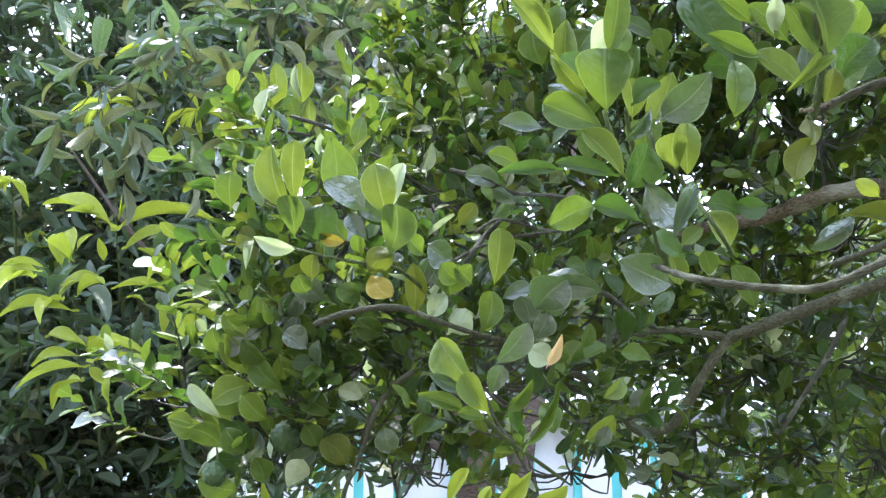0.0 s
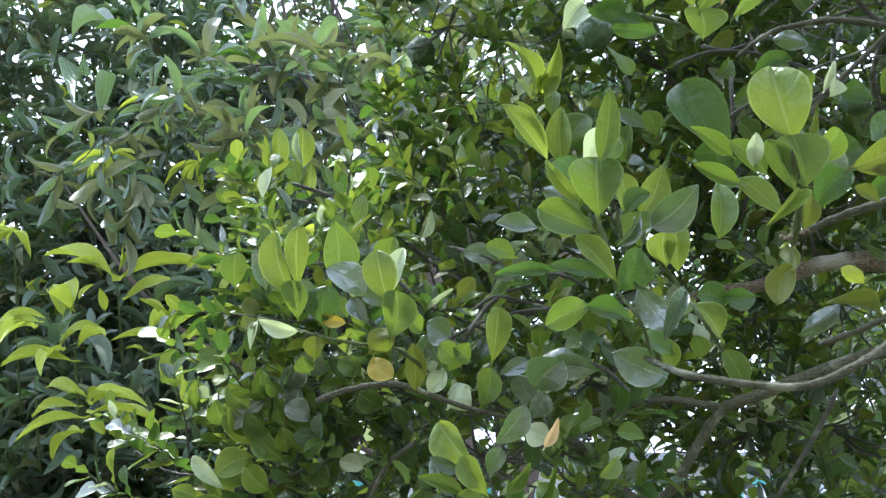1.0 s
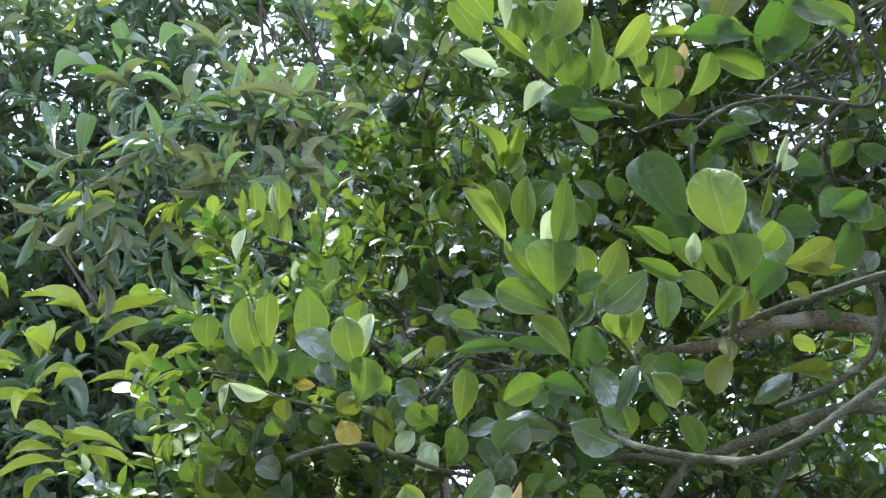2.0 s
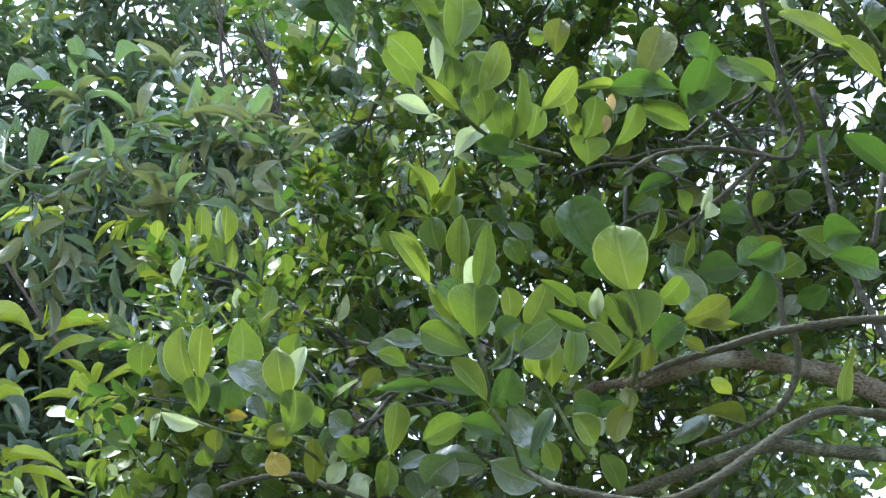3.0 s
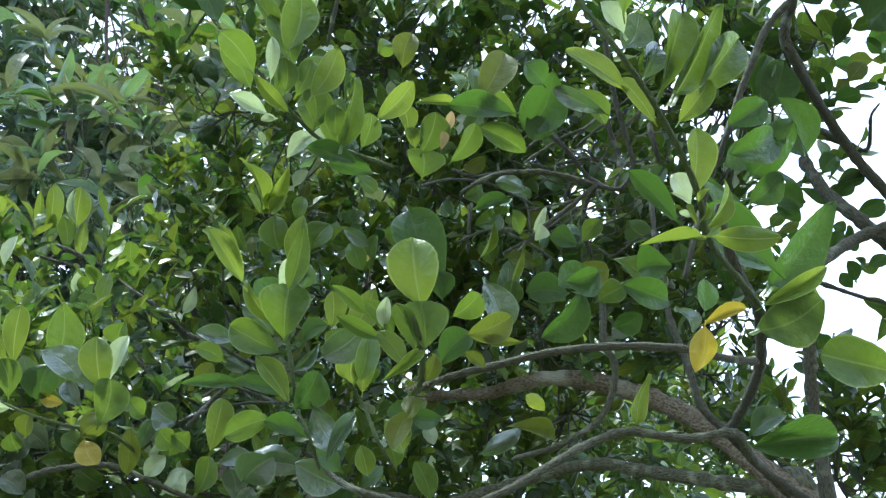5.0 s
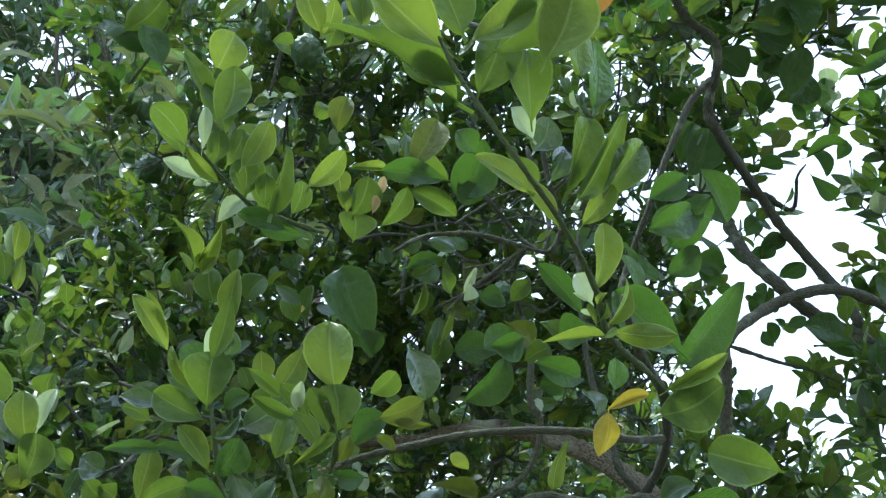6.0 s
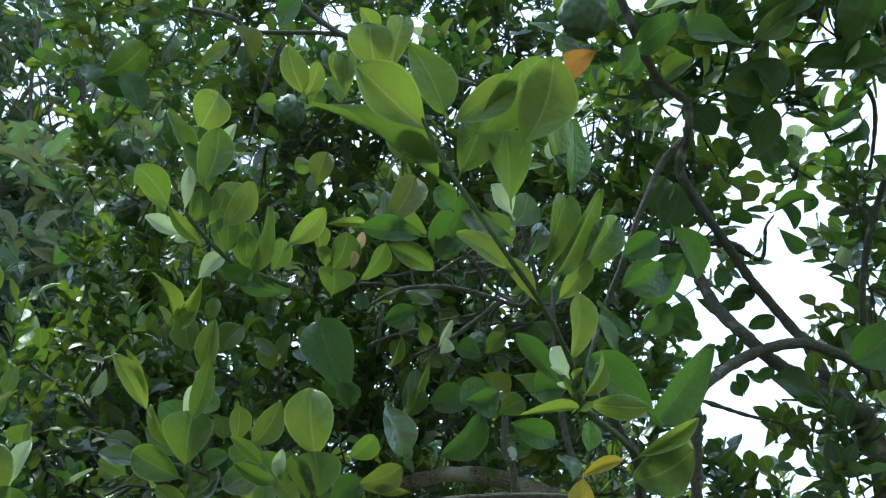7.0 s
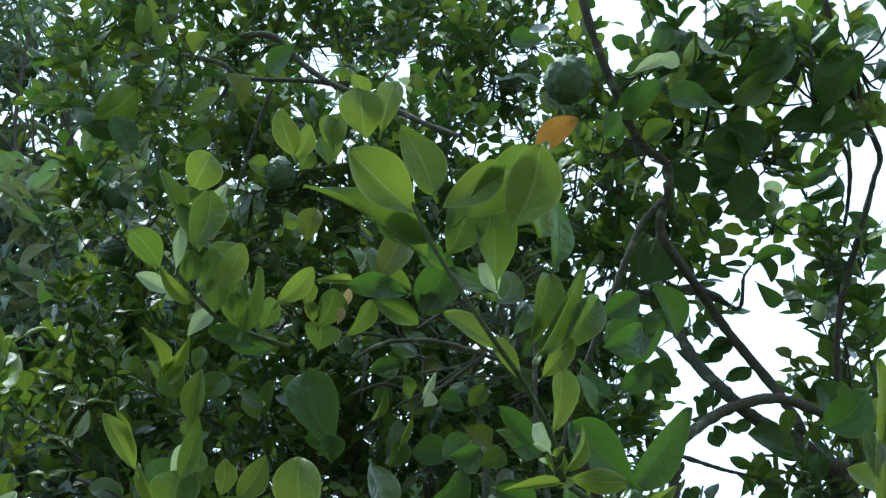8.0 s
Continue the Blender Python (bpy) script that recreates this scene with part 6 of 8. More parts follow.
stem(lime, "twig", [(-0.270, 1.350, 1.713), (-0.214, 1.343, 1.736), (-0.153, 1.363, 1.762), (-0.118, 1.331, 1.791)], 0.0025, 0.0019, DARK_TWIG)
stem(lime, "twig", [(-0.070, 1.350, 1.761), (-0.101, 1.343, 1.721), (-0.118, 1.363, 1.675)], 0.0025, 0.0019, DARK_TWIG)
stem(lime, "twig", [(-0.071, 1.300, 2.016), (-0.022, 1.293, 1.972), (0.036, 1.313, 1.952), (0.090, 1.282, 1.919)], 0.0029, 0.0022, DARK_TWIG)
stem(lime, "twig", [(-0.005, 1.200, 1.893), (0.047, 1.194, 1.922), (0.101, 1.212, 1.942), (0.158, 1.183, 1.942)], 0.0026, 0.0020, DARK_TWIG)
stem(lime, "twig", [(0.314, 1.100, 2.258), (0.364, 1.094, 2.274), (0.431, 1.111, 2.281), (0.491, 1.085, 2.244)], 0.0026, 0.0020, DARK_TWIG)
stem(lime, "twig", [(0.446, 1.100, 2.170), (0.496, 1.094, 2.203), (0.564, 1.111, 2.264)], 0.0026, 0.0020, BARK)
stem(lime, "twig", [(0.375, 1.100, 2.178), (0.424, 1.094, 2.201), (0.483, 1.111, 2.196), (0.523, 1.085, 2.159)], 0.0026, 0.0019, BARK)

# left low leaves of the crown
leaf(lime, (-0.278, 1.353, 1.779), (-0.311, 1.325, 1.831), 0.034, -1, "f", 0)
leaf(lime, (-0.251, 1.332, 1.792), (-0.281, 1.315, 1.822), 0.034, -26, "g", 2)
leaf(lime, (-0.227, 1.345, 1.754), (-0.267, 1.335, 1.793), 0.037, -1, "g", 5)
leaf(lime, (-0.306, 1.397, 1.679), (-0.359, 1.395, 1.743), 0.035, 30, "f", 0)
leaf(lime, (-0.346, 1.385, 1.702), (-0.394, 1.373, 1.713), 0.031, 2, "f", 2)
leaf(lime, (-0.279, 1.368, 1.733), (-0.329, 1.367, 1.757), 0.038, -35, "g", 2)
leaf(lime, (-0.316, 1.359, 1.716), (-0.362, 1.353, 1.763), 0.022, 6, "p", 0)
leaf(lime, (-0.189, 1.315, 1.806), (-0.224, 1.308, 1.829), 0.034, 14, "s", 0)
leaf(lime, (-0.159, 1.358, 1.829), (-0.196, 1.355, 1.837), 0.035, -36, "g", 3)
leaf(lime, (-0.181, 1.355, 1.779), (-0.206, 1.346, 1.827), 0.038, 34, "g", 5)
leaf(lime, (-0.132, 1.328, 1.856), (-0.182, 1.337, 1.858), 0.026, -8, "g", 3)
leaf(lime, (-0.231, 1.339, 1.859), (-0.207, 1.332, 1.899), 0.038, 30, "s", 3)
leaf(lime, (-0.105, 1.374, 1.757), (-0.149, 1.362, 1.748), 0.035, 25, "p", 5)
leaf(lime, (-0.183, 1.394, 1.670), (-0.232, 1.405, 1.631), 0.035, 11, "s", 3)
leaf(lime, (-0.299, 1.416, 1.615), (-0.352, 1.396, 1.631), 0.038, -1, "g", 4)
leaf(lime, (-0.052, 1.366, 1.797), (-0.103, 1.373, 1.823), 0.035, 2, "s", 3)
leaf(lime, (-0.036, 1.333, 1.858), (0.005, 1.332, 1.890), 0.031, -32, "p", 1)
leaf(lime, (0.053, 1.316, 1.854), (0.013, 1.301, 1.863), 0.034, -33, "p", 0)

# yellow-green young leaves low down
leaf(lime, (0.063, 1.143, 1.593), (0.104, 1.130, 1.636), 0.024, 3, "n", 3)
leaf(lime, (0.071, 1.141, 1.590), (0.079, 1.118, 1.632), 0.024, 34, "n", 5)
leaf(lime, (0.004, 1.176, 1.590), (0.031, 1.169, 1.639), 0.016, -31, "n", 5)
leaf(lime, (0.108, 1.160, 1.596), (0.146, 1.143, 1.619), 0.030, 15, "n", 3)
leaf(lime, (0.044, 1.155, 1.593), (0.056, 1.142, 1.617), 0.014, -12, "n", 4)

# small pale new leaves on the shoot
leaf(lime, (0.397, 0.400, 1.936), (0.390, 0.398, 1.949), 0.006, -9, "f", 5)
leaf(lime, (0.400, 0.402, 1.939), (0.403, 0.396, 1.951), 0.005, 23, "f", 3)
leaf(lime, (0.395, 0.405, 1.943), (0.387, 0.405, 1.946), 0.005, -35, "p", 4)
leaf(lime, (0.398, 0.390, 1.923), (0.405, 0.382, 1.928), 0.006, -33, "f", 0)
leaf(lime, (0.388, 0.378, 1.942), (0.393, 0.371, 1.949), 0.005, -35, "f", 3)
leaf(lime, (0.388, 0.394, 1.950), (0.377, 0.394, 1.954), 0.006, -5, "p", 2)
bm = bmesh.new()
for k in range(9):
    at = Vector((0.236 + 0.008 * math.sin(2.4 * k), 0.556 + 0.005 * math.cos(1.7 * k), 1.838 + 0.0055 * math.sin(1.1 * k + 1)))
    bmesh.ops.create_icosphere(bm, subdivisions=2, radius=0.0015 + 0.0006 * math.sin(3.1 * k), matrix=Matrix.Translation(at))
part("bud", bm, LIMB_BARK, lime, "knobbly brown bud cluster")

# hanging yellow leaf
leaf(lime, (0.451, 0.504, 1.898), (0.449, 0.517, 1.863), 0.021, 8, "y", 4)
leaf(lime, (0.456, 0.512, 1.902), (0.491, 0.510, 1.917), 0.012, -13, "y", 3)
leaf(lime, (0.446, 0.539, 1.921), (0.458, 0.537, 1.902), 0.024, -26, "s", 1)

# leaves round the big fruit
leaf(lime, (0.524, 0.611, 2.413), (0.478, 0.639, 2.377), 0.033, -28, "o", 1)
leaf(lime, (0.580, 0.616, 2.442), (0.562, 0.631, 2.405), 0.036, -37, "d", 4)
leaf(lime, (0.647, 0.623, 2.507), (0.600, 0.658, 2.466), 0.046, -25, "d", 0)
leaf(lime, (0.714, 0.615, 2.484), (0.653, 0.621, 2.481), 0.046, 8, "d", 5)
leaf(lime, (0.767, 0.642, 2.515), (0.812, 0.610, 2.569), 0.040, -4, "g", 3)
leaf(lime, (0.687, 0.644, 2.559), (0.659, 0.653, 2.567), 0.024, -29, "p", 2)

# leaves among the right-hand limbs
leaf(lime, (0.551, 0.551, 1.909), (0.566, 0.528, 1.950), 0.031, -20, "f", 4)
leaf(lime, (0.527, 0.386, 1.840), (0.473, 0.388, 1.849), 0.036, -4, "g", 5)
leaf(lime, (0.609, 0.727, 1.848), (0.703, 0.722, 1.865), 0.043, 2, "d", 3)
leaf(lime, (0.613, 0.732, 1.861), (0.645, 0.718, 1.881), 0.027, -30, "s", 3)
leaf(lime, (0.521, 0.771, 1.919), (0.514, 0.792, 1.875), 0.029, -22, "f", 0)
leaf(lime, (0.535, 0.823, 2.059), (0.567, 0.801, 2.063), 0.042, 5, "d", 3)
leaf(lime, (0.490, 0.832, 2.057), (0.454, 0.847, 2.044), 0.035, -11, "d", 3)
leaf(lime, (0.474, 0.845, 2.032), (0.430, 0.858, 1.977), 0.042, -16, "d", 1)
leaf(lime, (0.341, 0.771, 2.007), (0.362, 0.777, 1.955), 0.038, 1, "s", 1)
leaf(lime, (0.271, 0.602, 1.915), (0.291, 0.587, 1.932), 0.025, 23, "g", 5)

# leaves over the looped branch
leaf(lime, (0.399, 0.873, 2.267), (0.324, 0.886, 2.276), 0.033, 8, "g", 3)
leaf(lime, (0.408, 0.859, 2.239), (0.427, 0.811, 2.303), 0.059, -19, "d", 3)
leaf(lime, (0.501, 0.831, 2.265), (0.428, 0.811, 2.278), 0.025, -30, "s", 5)
leaf(lime, (0.347, 0.858, 2.239), (0.412, 0.876, 2.220), 0.032, 22, "g", 2)
leaf(lime, (0.469, 0.841, 2.300), (0.508, 0.849, 2.260), 0.031, 2, "g", 0)
leaf(lime, (0.519, 0.989, 2.122), (0.565, 1.003, 2.097), 0.038, -9, "e", 0)
leaf(lime, (0.395, 0.960, 2.216), (0.434, 0.949, 2.204), 0.023, 8, "s", 4)
leaf(lime, (0.450, 0.929, 2.149), (0.441, 0.931, 2.127), 0.019, -8, "p", 2)
leaf(lime, (0.559, 1.067, 2.195), (0.521, 1.073, 2.188), 0.036, 8, "d", 4)
leaf(lime, (0.530, 0.890, 2.098), (0.580, 0.891, 2.070), 0.035, -1, "g", 5)

# leaves high in the crown
leaf(lime, (-0.095, 1.325, 2.687), (-0.034, 1.274, 2.736), 0.063, 21, "g", 4)
leaf(lime, (-0.058, 1.341, 2.669), (-0.143, 1.350, 2.717), 0.059, 12, "d", 4)
leaf(lime, (-0.022, 1.299, 2.609), (-0.063, 1.271, 2.671), 0.064, 34, "d", 0)
leaf(lime, (0.063, 1.266, 2.710), (0.108, 1.233, 2.745), 0.037, -16, "f", 0)
leaf(lime, (0.061, 1.256, 2.627), (0.105, 1.236, 2.656), 0.036, 8, "g", 5)
leaf(lime, (-0.009, 1.237, 2.770), (-0.058, 1.251, 2.801), 0.032, -36, "e", 5)
leaf(lime, (0.055, 1.197, 2.783), (0.074, 1.160, 2.811), 0.036, -31, "f", 2)
leaf(lime, (-0.055, 1.255, 2.838), (-0.049, 1.232, 2.890), 0.039, 25, "g", 5)
leaf(lime, (-0.008, 1.234, 2.806), (-0.021, 1.217, 2.848), 0.028, -1, "g", 0)
leaf(lime, (0.009, 1.247, 2.815), (-0.083, 1.268, 2.778), 0.033, 36, "d", 4)
leaf(lime, (0.153, 1.218, 2.711), (0.104, 1.222, 2.774), 0.043, 13, "e", 3)
leaf(lime, (0.219, 1.133, 2.806), (0.190, 1.167, 2.760), 0.053, 30, "d", 5)
leaf(lime, (0.708, 1.160, 2.976), (0.646, 1.177, 2.982), 0.051, -8, "d", 0)
leaf(lime, (0.691, 1.118, 2.837), (0.637, 1.135, 2.857), 0.034, 29, "d", 5)
leaf(lime, (0.643, 0.690, 2.564), (0.694, 0.668, 2.588), 0.020, -9, "p", 0)
leaf(lime, (0.652, 0.685, 2.452), (0.680, 0.655, 2.471), 0.032, -14, "g", 2)
leaf(lime, (0.675, 0.650, 2.509), (0.759, 0.643, 2.498), 0.046, -32, "d", 1)
leaf(lime, (0.749, 0.674, 2.650), (0.786, 0.634, 2.666), 0.038, -6, "d", 1)
leaf(lime, (0.747, 0.679, 2.640), (0.793, 0.665, 2.615), 0.026, -33, "p", 4)
leaf(lime, (0.836, 0.766, 2.527), (0.853, 0.729, 2.597), 0.050, 10, "g", 4)
leaf(lime, (0.779, 0.654, 2.556), (0.847, 0.608, 2.629), 0.054, -6, "d", 3)
leaf(lime, (0.974, 0.772, 2.667), (0.960, 0.752, 2.709), 0.032, 7, "f", 1)
leaf(lime, (0.910, 0.675, 2.667), (0.951, 0.633, 2.700), 0.053, -16, "d", 4)
leaf(lime, (0.983, 0.654, 2.550), (0.889, 0.709, 2.544), 0.046, -12, "d", 3)
leaf(lime, (0.929, 0.663, 2.563), (0.944, 0.594, 2.620), 0.060, -29, "d", 4)
leaf(lime, (0.880, 0.764, 2.505), (0.863, 0.798, 2.443), 0.050, 4, "d", 3)
leaf(lime, (0.797, 0.772, 2.539), (0.844, 0.761, 2.496), 0.050, 7, "d", 5)
leaf(lime, (0.715, 0.795, 2.305), (0.767, 0.824, 2.241), 0.049, -12, "d", 0)
leaf(lime, (0.652, 0.764, 2.172), (0.678, 0.707, 2.218), 0.053, -1, "d", 4)
leaf(lime, (0.621, 0.748, 2.223), (0.662, 0.733, 2.256), 0.038, -13, "d", 3)
leaf(lime, (0.818, 0.919, 2.227), (0.780, 0.914, 2.263), 0.039, 32, "d", 1)

# small leaves of the sparse right-hand twigs
leaf(lime, (0.971, 1.072, 2.350), (0.970, 1.059, 2.379), 0.035, 22, "d", 0)
leaf(lime, (0.953, 1.029, 2.316), (0.997, 1.012, 2.329), 0.020, -29, "d", 2)
leaf(lime, (0.947, 1.049, 2.301), (0.977, 1.033, 2.318), 0.026, -30, "d", 3)
leaf(lime, (0.926, 1.083, 2.332), (0.976, 1.083, 2.318), 0.025, 23, "d", 5)
leaf(lime, (1.025, 1.083, 2.295), (1.060, 1.063, 2.312), 0.021, 6, "d", 0)
leaf(lime, (0.975, 1.088, 2.237), (0.989, 1.076, 2.263), 0.024, -23, "d", 2)
leaf(lime, (0.971, 1.088, 2.239), (0.955, 1.085, 2.251), 0.018, 13, "d", 5)
leaf(lime, (1.031, 1.109, 2.220), (1.059, 1.087, 2.229), 0.023, 33, "g", 3)
leaf(lime, (0.993, 1.100, 2.202), (1.009, 1.098, 2.176), 0.024, 7, "d", 2)
leaf(lime, (1.092, 0.992, 2.146), (0.994, 0.982, 2.170), 0.040, -37, "d", 3)
leaf(lime, (0.776, 0.485, 2.078), (0.755, 0.524, 2.042), 0.045, 33, "d", 1)
leaf(lime, (0.655, 0.344, 1.969), (0.653, 0.310, 2.031), 0.033, 33, "f", 5)
leaf(lime, (0.661, 0.367, 1.991), (0.683, 0.365, 1.965), 0.030, -29, "s", 3)
leaf(lime, (0.699, 0.401, 1.945), (0.673, 0.407, 1.972), 0.030, 19, "f", 1)
leaf(lime, (1.135, 1.011, 2.379), (1.161, 1.002, 2.374), 0.012, -15, "d", 3)
leaf(lime, (1.071, 1.142, 2.108), (1.100, 1.109, 2.182), 0.027, -31, "g", 0)
leaf(lime, (1.096, 1.115, 2.097), (1.098, 1.068, 2.164), 0.030, 26, "g", 4)
leaf(lime, (1.034, 1.110, 2.165), (1.075, 1.094, 2.147), 0.020, 36, "g", 2)
leaf(lime, (1.126, 0.872, 2.632), (1.038, 0.893, 2.575), 0.024, -17, "d", 0)
leaf(lime, (1.131, 0.874, 2.608), (1.075, 0.903, 2.567), 0.022, -24, "d", 3)
leaf(lime, (1.138, 0.900, 2.594), (1.094, 0.916, 2.566), 0.021, -3, "d", 1)
leaf(lime, (1.167, 0.905, 2.561), (1.213, 0.881, 2.529), 0.025, 20, "d", 2)
leaf(lime, (1.169, 0.928, 2.513), (1.103, 0.921, 2.521), 0.021, 4, "d", 3)
leaf(lime, (1.182, 0.944, 2.480), (1.127, 0.940, 2.487), 0.021, 35, "d", 1)
leaf(lime, (1.152, 0.864, 2.677), (1.101, 0.897, 2.627), 0.025, -2, "d", 0)
leaf(lime, (1.207, 0.963, 2.439), (1.159, 0.970, 2.455), 0.023, 25, "d", 3)
leaf(lime, (1.191, 0.958, 2.393), (1.154, 0.971, 2.351), 0.022, -8, "d", 4)
leaf(lime, (1.027, 0.981, 2.435), (1.070, 0.984, 2.402), 0.030, 30, "d", 5)
leaf(lime, (1.020, 0.981, 2.465), (1.081, 0.954, 2.484), 0.026, -21, "d", 3)

# fresh leaves round the high fruit
leaf(lime, (0.099, 0.871, 2.099), (0.068, 0.848, 2.151), 0.017, 28, "f", 3)
leaf(lime, (0.096, 0.876, 2.101), (0.081, 0.868, 2.118), 0.015, 37, "f", 1)
leaf(lime, (0.102, 0.873, 2.107), (0.124, 0.844, 2.152), 0.017, 21, "f", 3)
leaf(lime, (0.108, 0.872, 2.103), (0.110, 0.857, 2.125), 0.014, -9, "n", 3)
leaf(lime, (0.109, 0.858, 2.092), (0.126, 0.847, 2.111), 0.015, -2, "f", 2)
leaf(lime, (0.190, 0.994, 2.275), (0.149, 0.986, 2.248), 0.022, 10, "p", 1)
leaf(lime, (0.207, 1.023, 2.248), (0.244, 1.039, 2.214), 0.030, -32, "g", 5)
leaf(lime, (0.199, 0.957, 2.123), (0.234, 0.957, 2.104), 0.018, 30, "s", 1)
lime_fruit(lime, (-0.045, 1.462, 2.606), 0.0267, (0.0, 0.0, 1.0), 0)
lime_fruit(lime, (-0.038, 1.591, 2.548), 0.0271, (0.0, 0.0, 1.0), 1)
lime_fruit(lime, (0.188, 0.691, 2.303), 0.0171, (0.0, 0.0, 1.0), 2)
lime_fruit(lime, (0.520, 0.636, 2.484), 0.0294, (0.0, 0.0, 1.0), 0)
lime_fruit(lime, (0.194, 1.019, 2.261), 0.0222, (0.0, 0.0, 1.0), 2)
lime_fruit(lime, (-0.106, 1.826, 2.330), 0.0158, (0.0, 0.0, 1.0), 1)
lime_fruit(lime, (-0.314, 1.336, 1.637), 0.0155, (0.0, 0.0, 1.0), 2)
lime_fruit(lime, (-0.225, 1.374, 1.689), 0.0210, (0.0, 0.0, 1.0), 0)
lime_fruit(lime, (0.537, 1.069, 2.191), 0.0186, (0.0, 0.0, 1.0), 1)

# the rest of the lime crown
crown = Foliage(33, SMALL, ["g", "f", "d", "s", "e", "p"])
# the last share scatters near-white p leaves as painted glints
MIX = (0.38, 0.10, 0.22, 0.15, 0.10, 0.05)
# SHADE takes more of the dark d leaves, so shade is partly painted
SHADE = (0.38, 0.10, 0.28, 0.13, 0.08, 0.03)
crown.mass((-0.142, 1.396, 1.993), (0.15, 0.15, 0.12), 15, 0.15, 12, 0.043, 0.54, mix=MIX)
crown.mass((-0.219, 1.476, 1.885), (0.15, 0.15, 0.12), 15, 0.15, 12, 0.043, 0.54, mix=MIX)
crown.mass((-0.129, 1.497, 1.807), (0.15, 0.15, 0.12), 15, 0.15, 12, 0.043, 0.54, mix=MIX)
crown.mass((-0.021, 1.427, 1.876), (0.15, 0.15, 0.12), 15, 0.15, 12, 0.043, 0.54, mix=MIX)
crown.mass((-0.326, 1.509, 1.764), (0.15, 0.15, 0.12), 15, 0.15, 12, 0.043, 0.54, mix=MIX)
crown.mass((-0.219, 1.523, 1.712), (0.15, 0.15, 0.12), 15, 0.15, 12, 0.043, 0.54, mix=MIX)
crown.mass((-0.090, 1.632, 1.692), (0.15, 0.15, 0.12), 15, 0.15, 12, 0.043, 0.54, mix=MIX)
crown.mass((0.426, 1.847, 1.662), (0.15, 0.15, 0.12), 15, 0.15, 12, 0.043, 0.54, mix=MIX)
crown.mass((0.053, 1.354, 1.763), (0.15, 0.15, 0.12), 15, 0.15, 12, 0.043, 0.54, mix=MIX)
crown.mass((0.158, 1.497, 1.807), (0.15, 0.15, 0.12), 15, 0.15, 12, 0.043, 0.54, mix=MIX)
crown.mass((0.254, 1.575, 1.904), (0.15, 0.15, 0.12), 15, 0.15, 12, 0.043, 0.54, mix=MIX)
crown.mass((0.187, 1.540, 2.034), (0.15, 0.15, 0.12), 15, 0.15, 12, 0.043, 0.54, mix=MIX)
crown.mass((0.077, 1.613, 2.149), (0.15, 0.15, 0.12), 15, 0.15, 12, 0.043, 0.54, mix=MIX)
crown.mass((-0.027, 1.759, 2.378), (0.15, 0.15, 0.12), 15, 0.15, 12, 0.043, 0.54, mix=MIX)
crown.mass((0.109, 1.741, 2.444), (0.15, 0.15, 0.12), 15, 0.15, 12, 0.043, 0.54, mix=MIX)
crown.mass((0.219, 1.592, 2.227), (0.15, 0.15, 0.12), 15, 0.15, 12, 0.043, 0.54, mix=MIX)
crown.mass((0.350, 1.518, 2.117), (0.15, 0.15, 0.12), 15, 0.15, 12, 0.043, 0.54, mix=MIX)
crown.mass((0.493, 1.511, 2.144), (0.15, 0.15, 0.12), 15, 0.15, 12, 0.043, 0.54, mix=MIX)
crown.mass((0.597, 1.405, 2.154), (0.15, 0.15, 0.12), 15, 0.15, 12, 0.043, 0.54, mix=MIX)
crown.mass((0.727, 1.637, 2.061), (0.15, 0.15, 0.12), 15, 0.15, 12, 0.043, 0.54, mix=MIX)
crown.mass((0.575, 1.644, 2.031), (0.15, 0.15, 0.12), 15, 0.15, 12, 0.043, 0.54, mix=MIX)
crown.mass((0.448, 1.772, 1.942), (0.15, 0.15, 0.12), 15, 0.15, 12, 0.043, 0.54, mix=MIX)
crown.mass((0.555, 1.700, 1.825), (0.15, 0.15, 0.12), 15, 0.15, 12, 0.043, 0.54, mix=MIX)
crown.mass((0.666, 1.595, 1.830), (0.15, 0.15, 0.12), 15, 0.15, 12, 0.043, 0.54, mix=MIX)
crown.mass((0.480, 1.827, 1.734), (0.15, 0.15, 0.12), 15, 0.15, 12, 0.043, 0.54, mix=MIX)
crown.mass((0.646, 1.736, 1.688), (0.15, 0.15, 0.12), 15, 0.15, 12, 0.043, 0.54, mix=MIX)
crown.mass((0.732, 1.634, 1.683), (0.15, 0.15, 0.12), 15, 0.15, 12, 0.043, 0.54, mix=MIX)
crown.mass((0.092, 1.768, 2.918), (0.14, 0.14, 0.11), 13, 0.15, 12, 0.043, 0.54, mix=MIX)
crown.mass((0.141, 1.795, 2.545), (0.14, 0.14, 0.11), 13, 0.15, 12, 0.043, 0.54, mix=MIX)
crown.mass((0.259, 1.562, 2.615), (0.14, 0.14, 0.11), 13, 0.15, 12, 0.043, 0.54, mix=MIX)
crown.mass((0.301, 1.395, 2.700), (0.14, 0.14, 0.11), 13, 0.15, 12, 0.043, 0.54, mix=MIX)
crown.mass((0.600, 1.354, 2.707), (0.14, 0.14, 0.11), 13, 0.15, 12, 0.043, 0.54, mix=MIX)
crown.mass((0.407, 1.479, 2.441), (0.14, 0.14, 0.11), 13, 0.15, 12, 0.043, 0.54, mix=MIX)
crown.mass((0.676, 1.664, 2.712), (0.14, 0.14, 0.11), 13, 0.15, 12, 0.043, 0.54, mix=MIX)
crown.mass((0.766, 1.755, 2.582), (0.14, 0.14, 0.11), 13, 0.15, 12, 0.043, 0.54, mix=MIX)
crown.mass((0.588, 1.734, 2.557), (0.14, 0.14, 0.11), 13, 0.15, 12, 0.043, 0.54, mix=MIX)
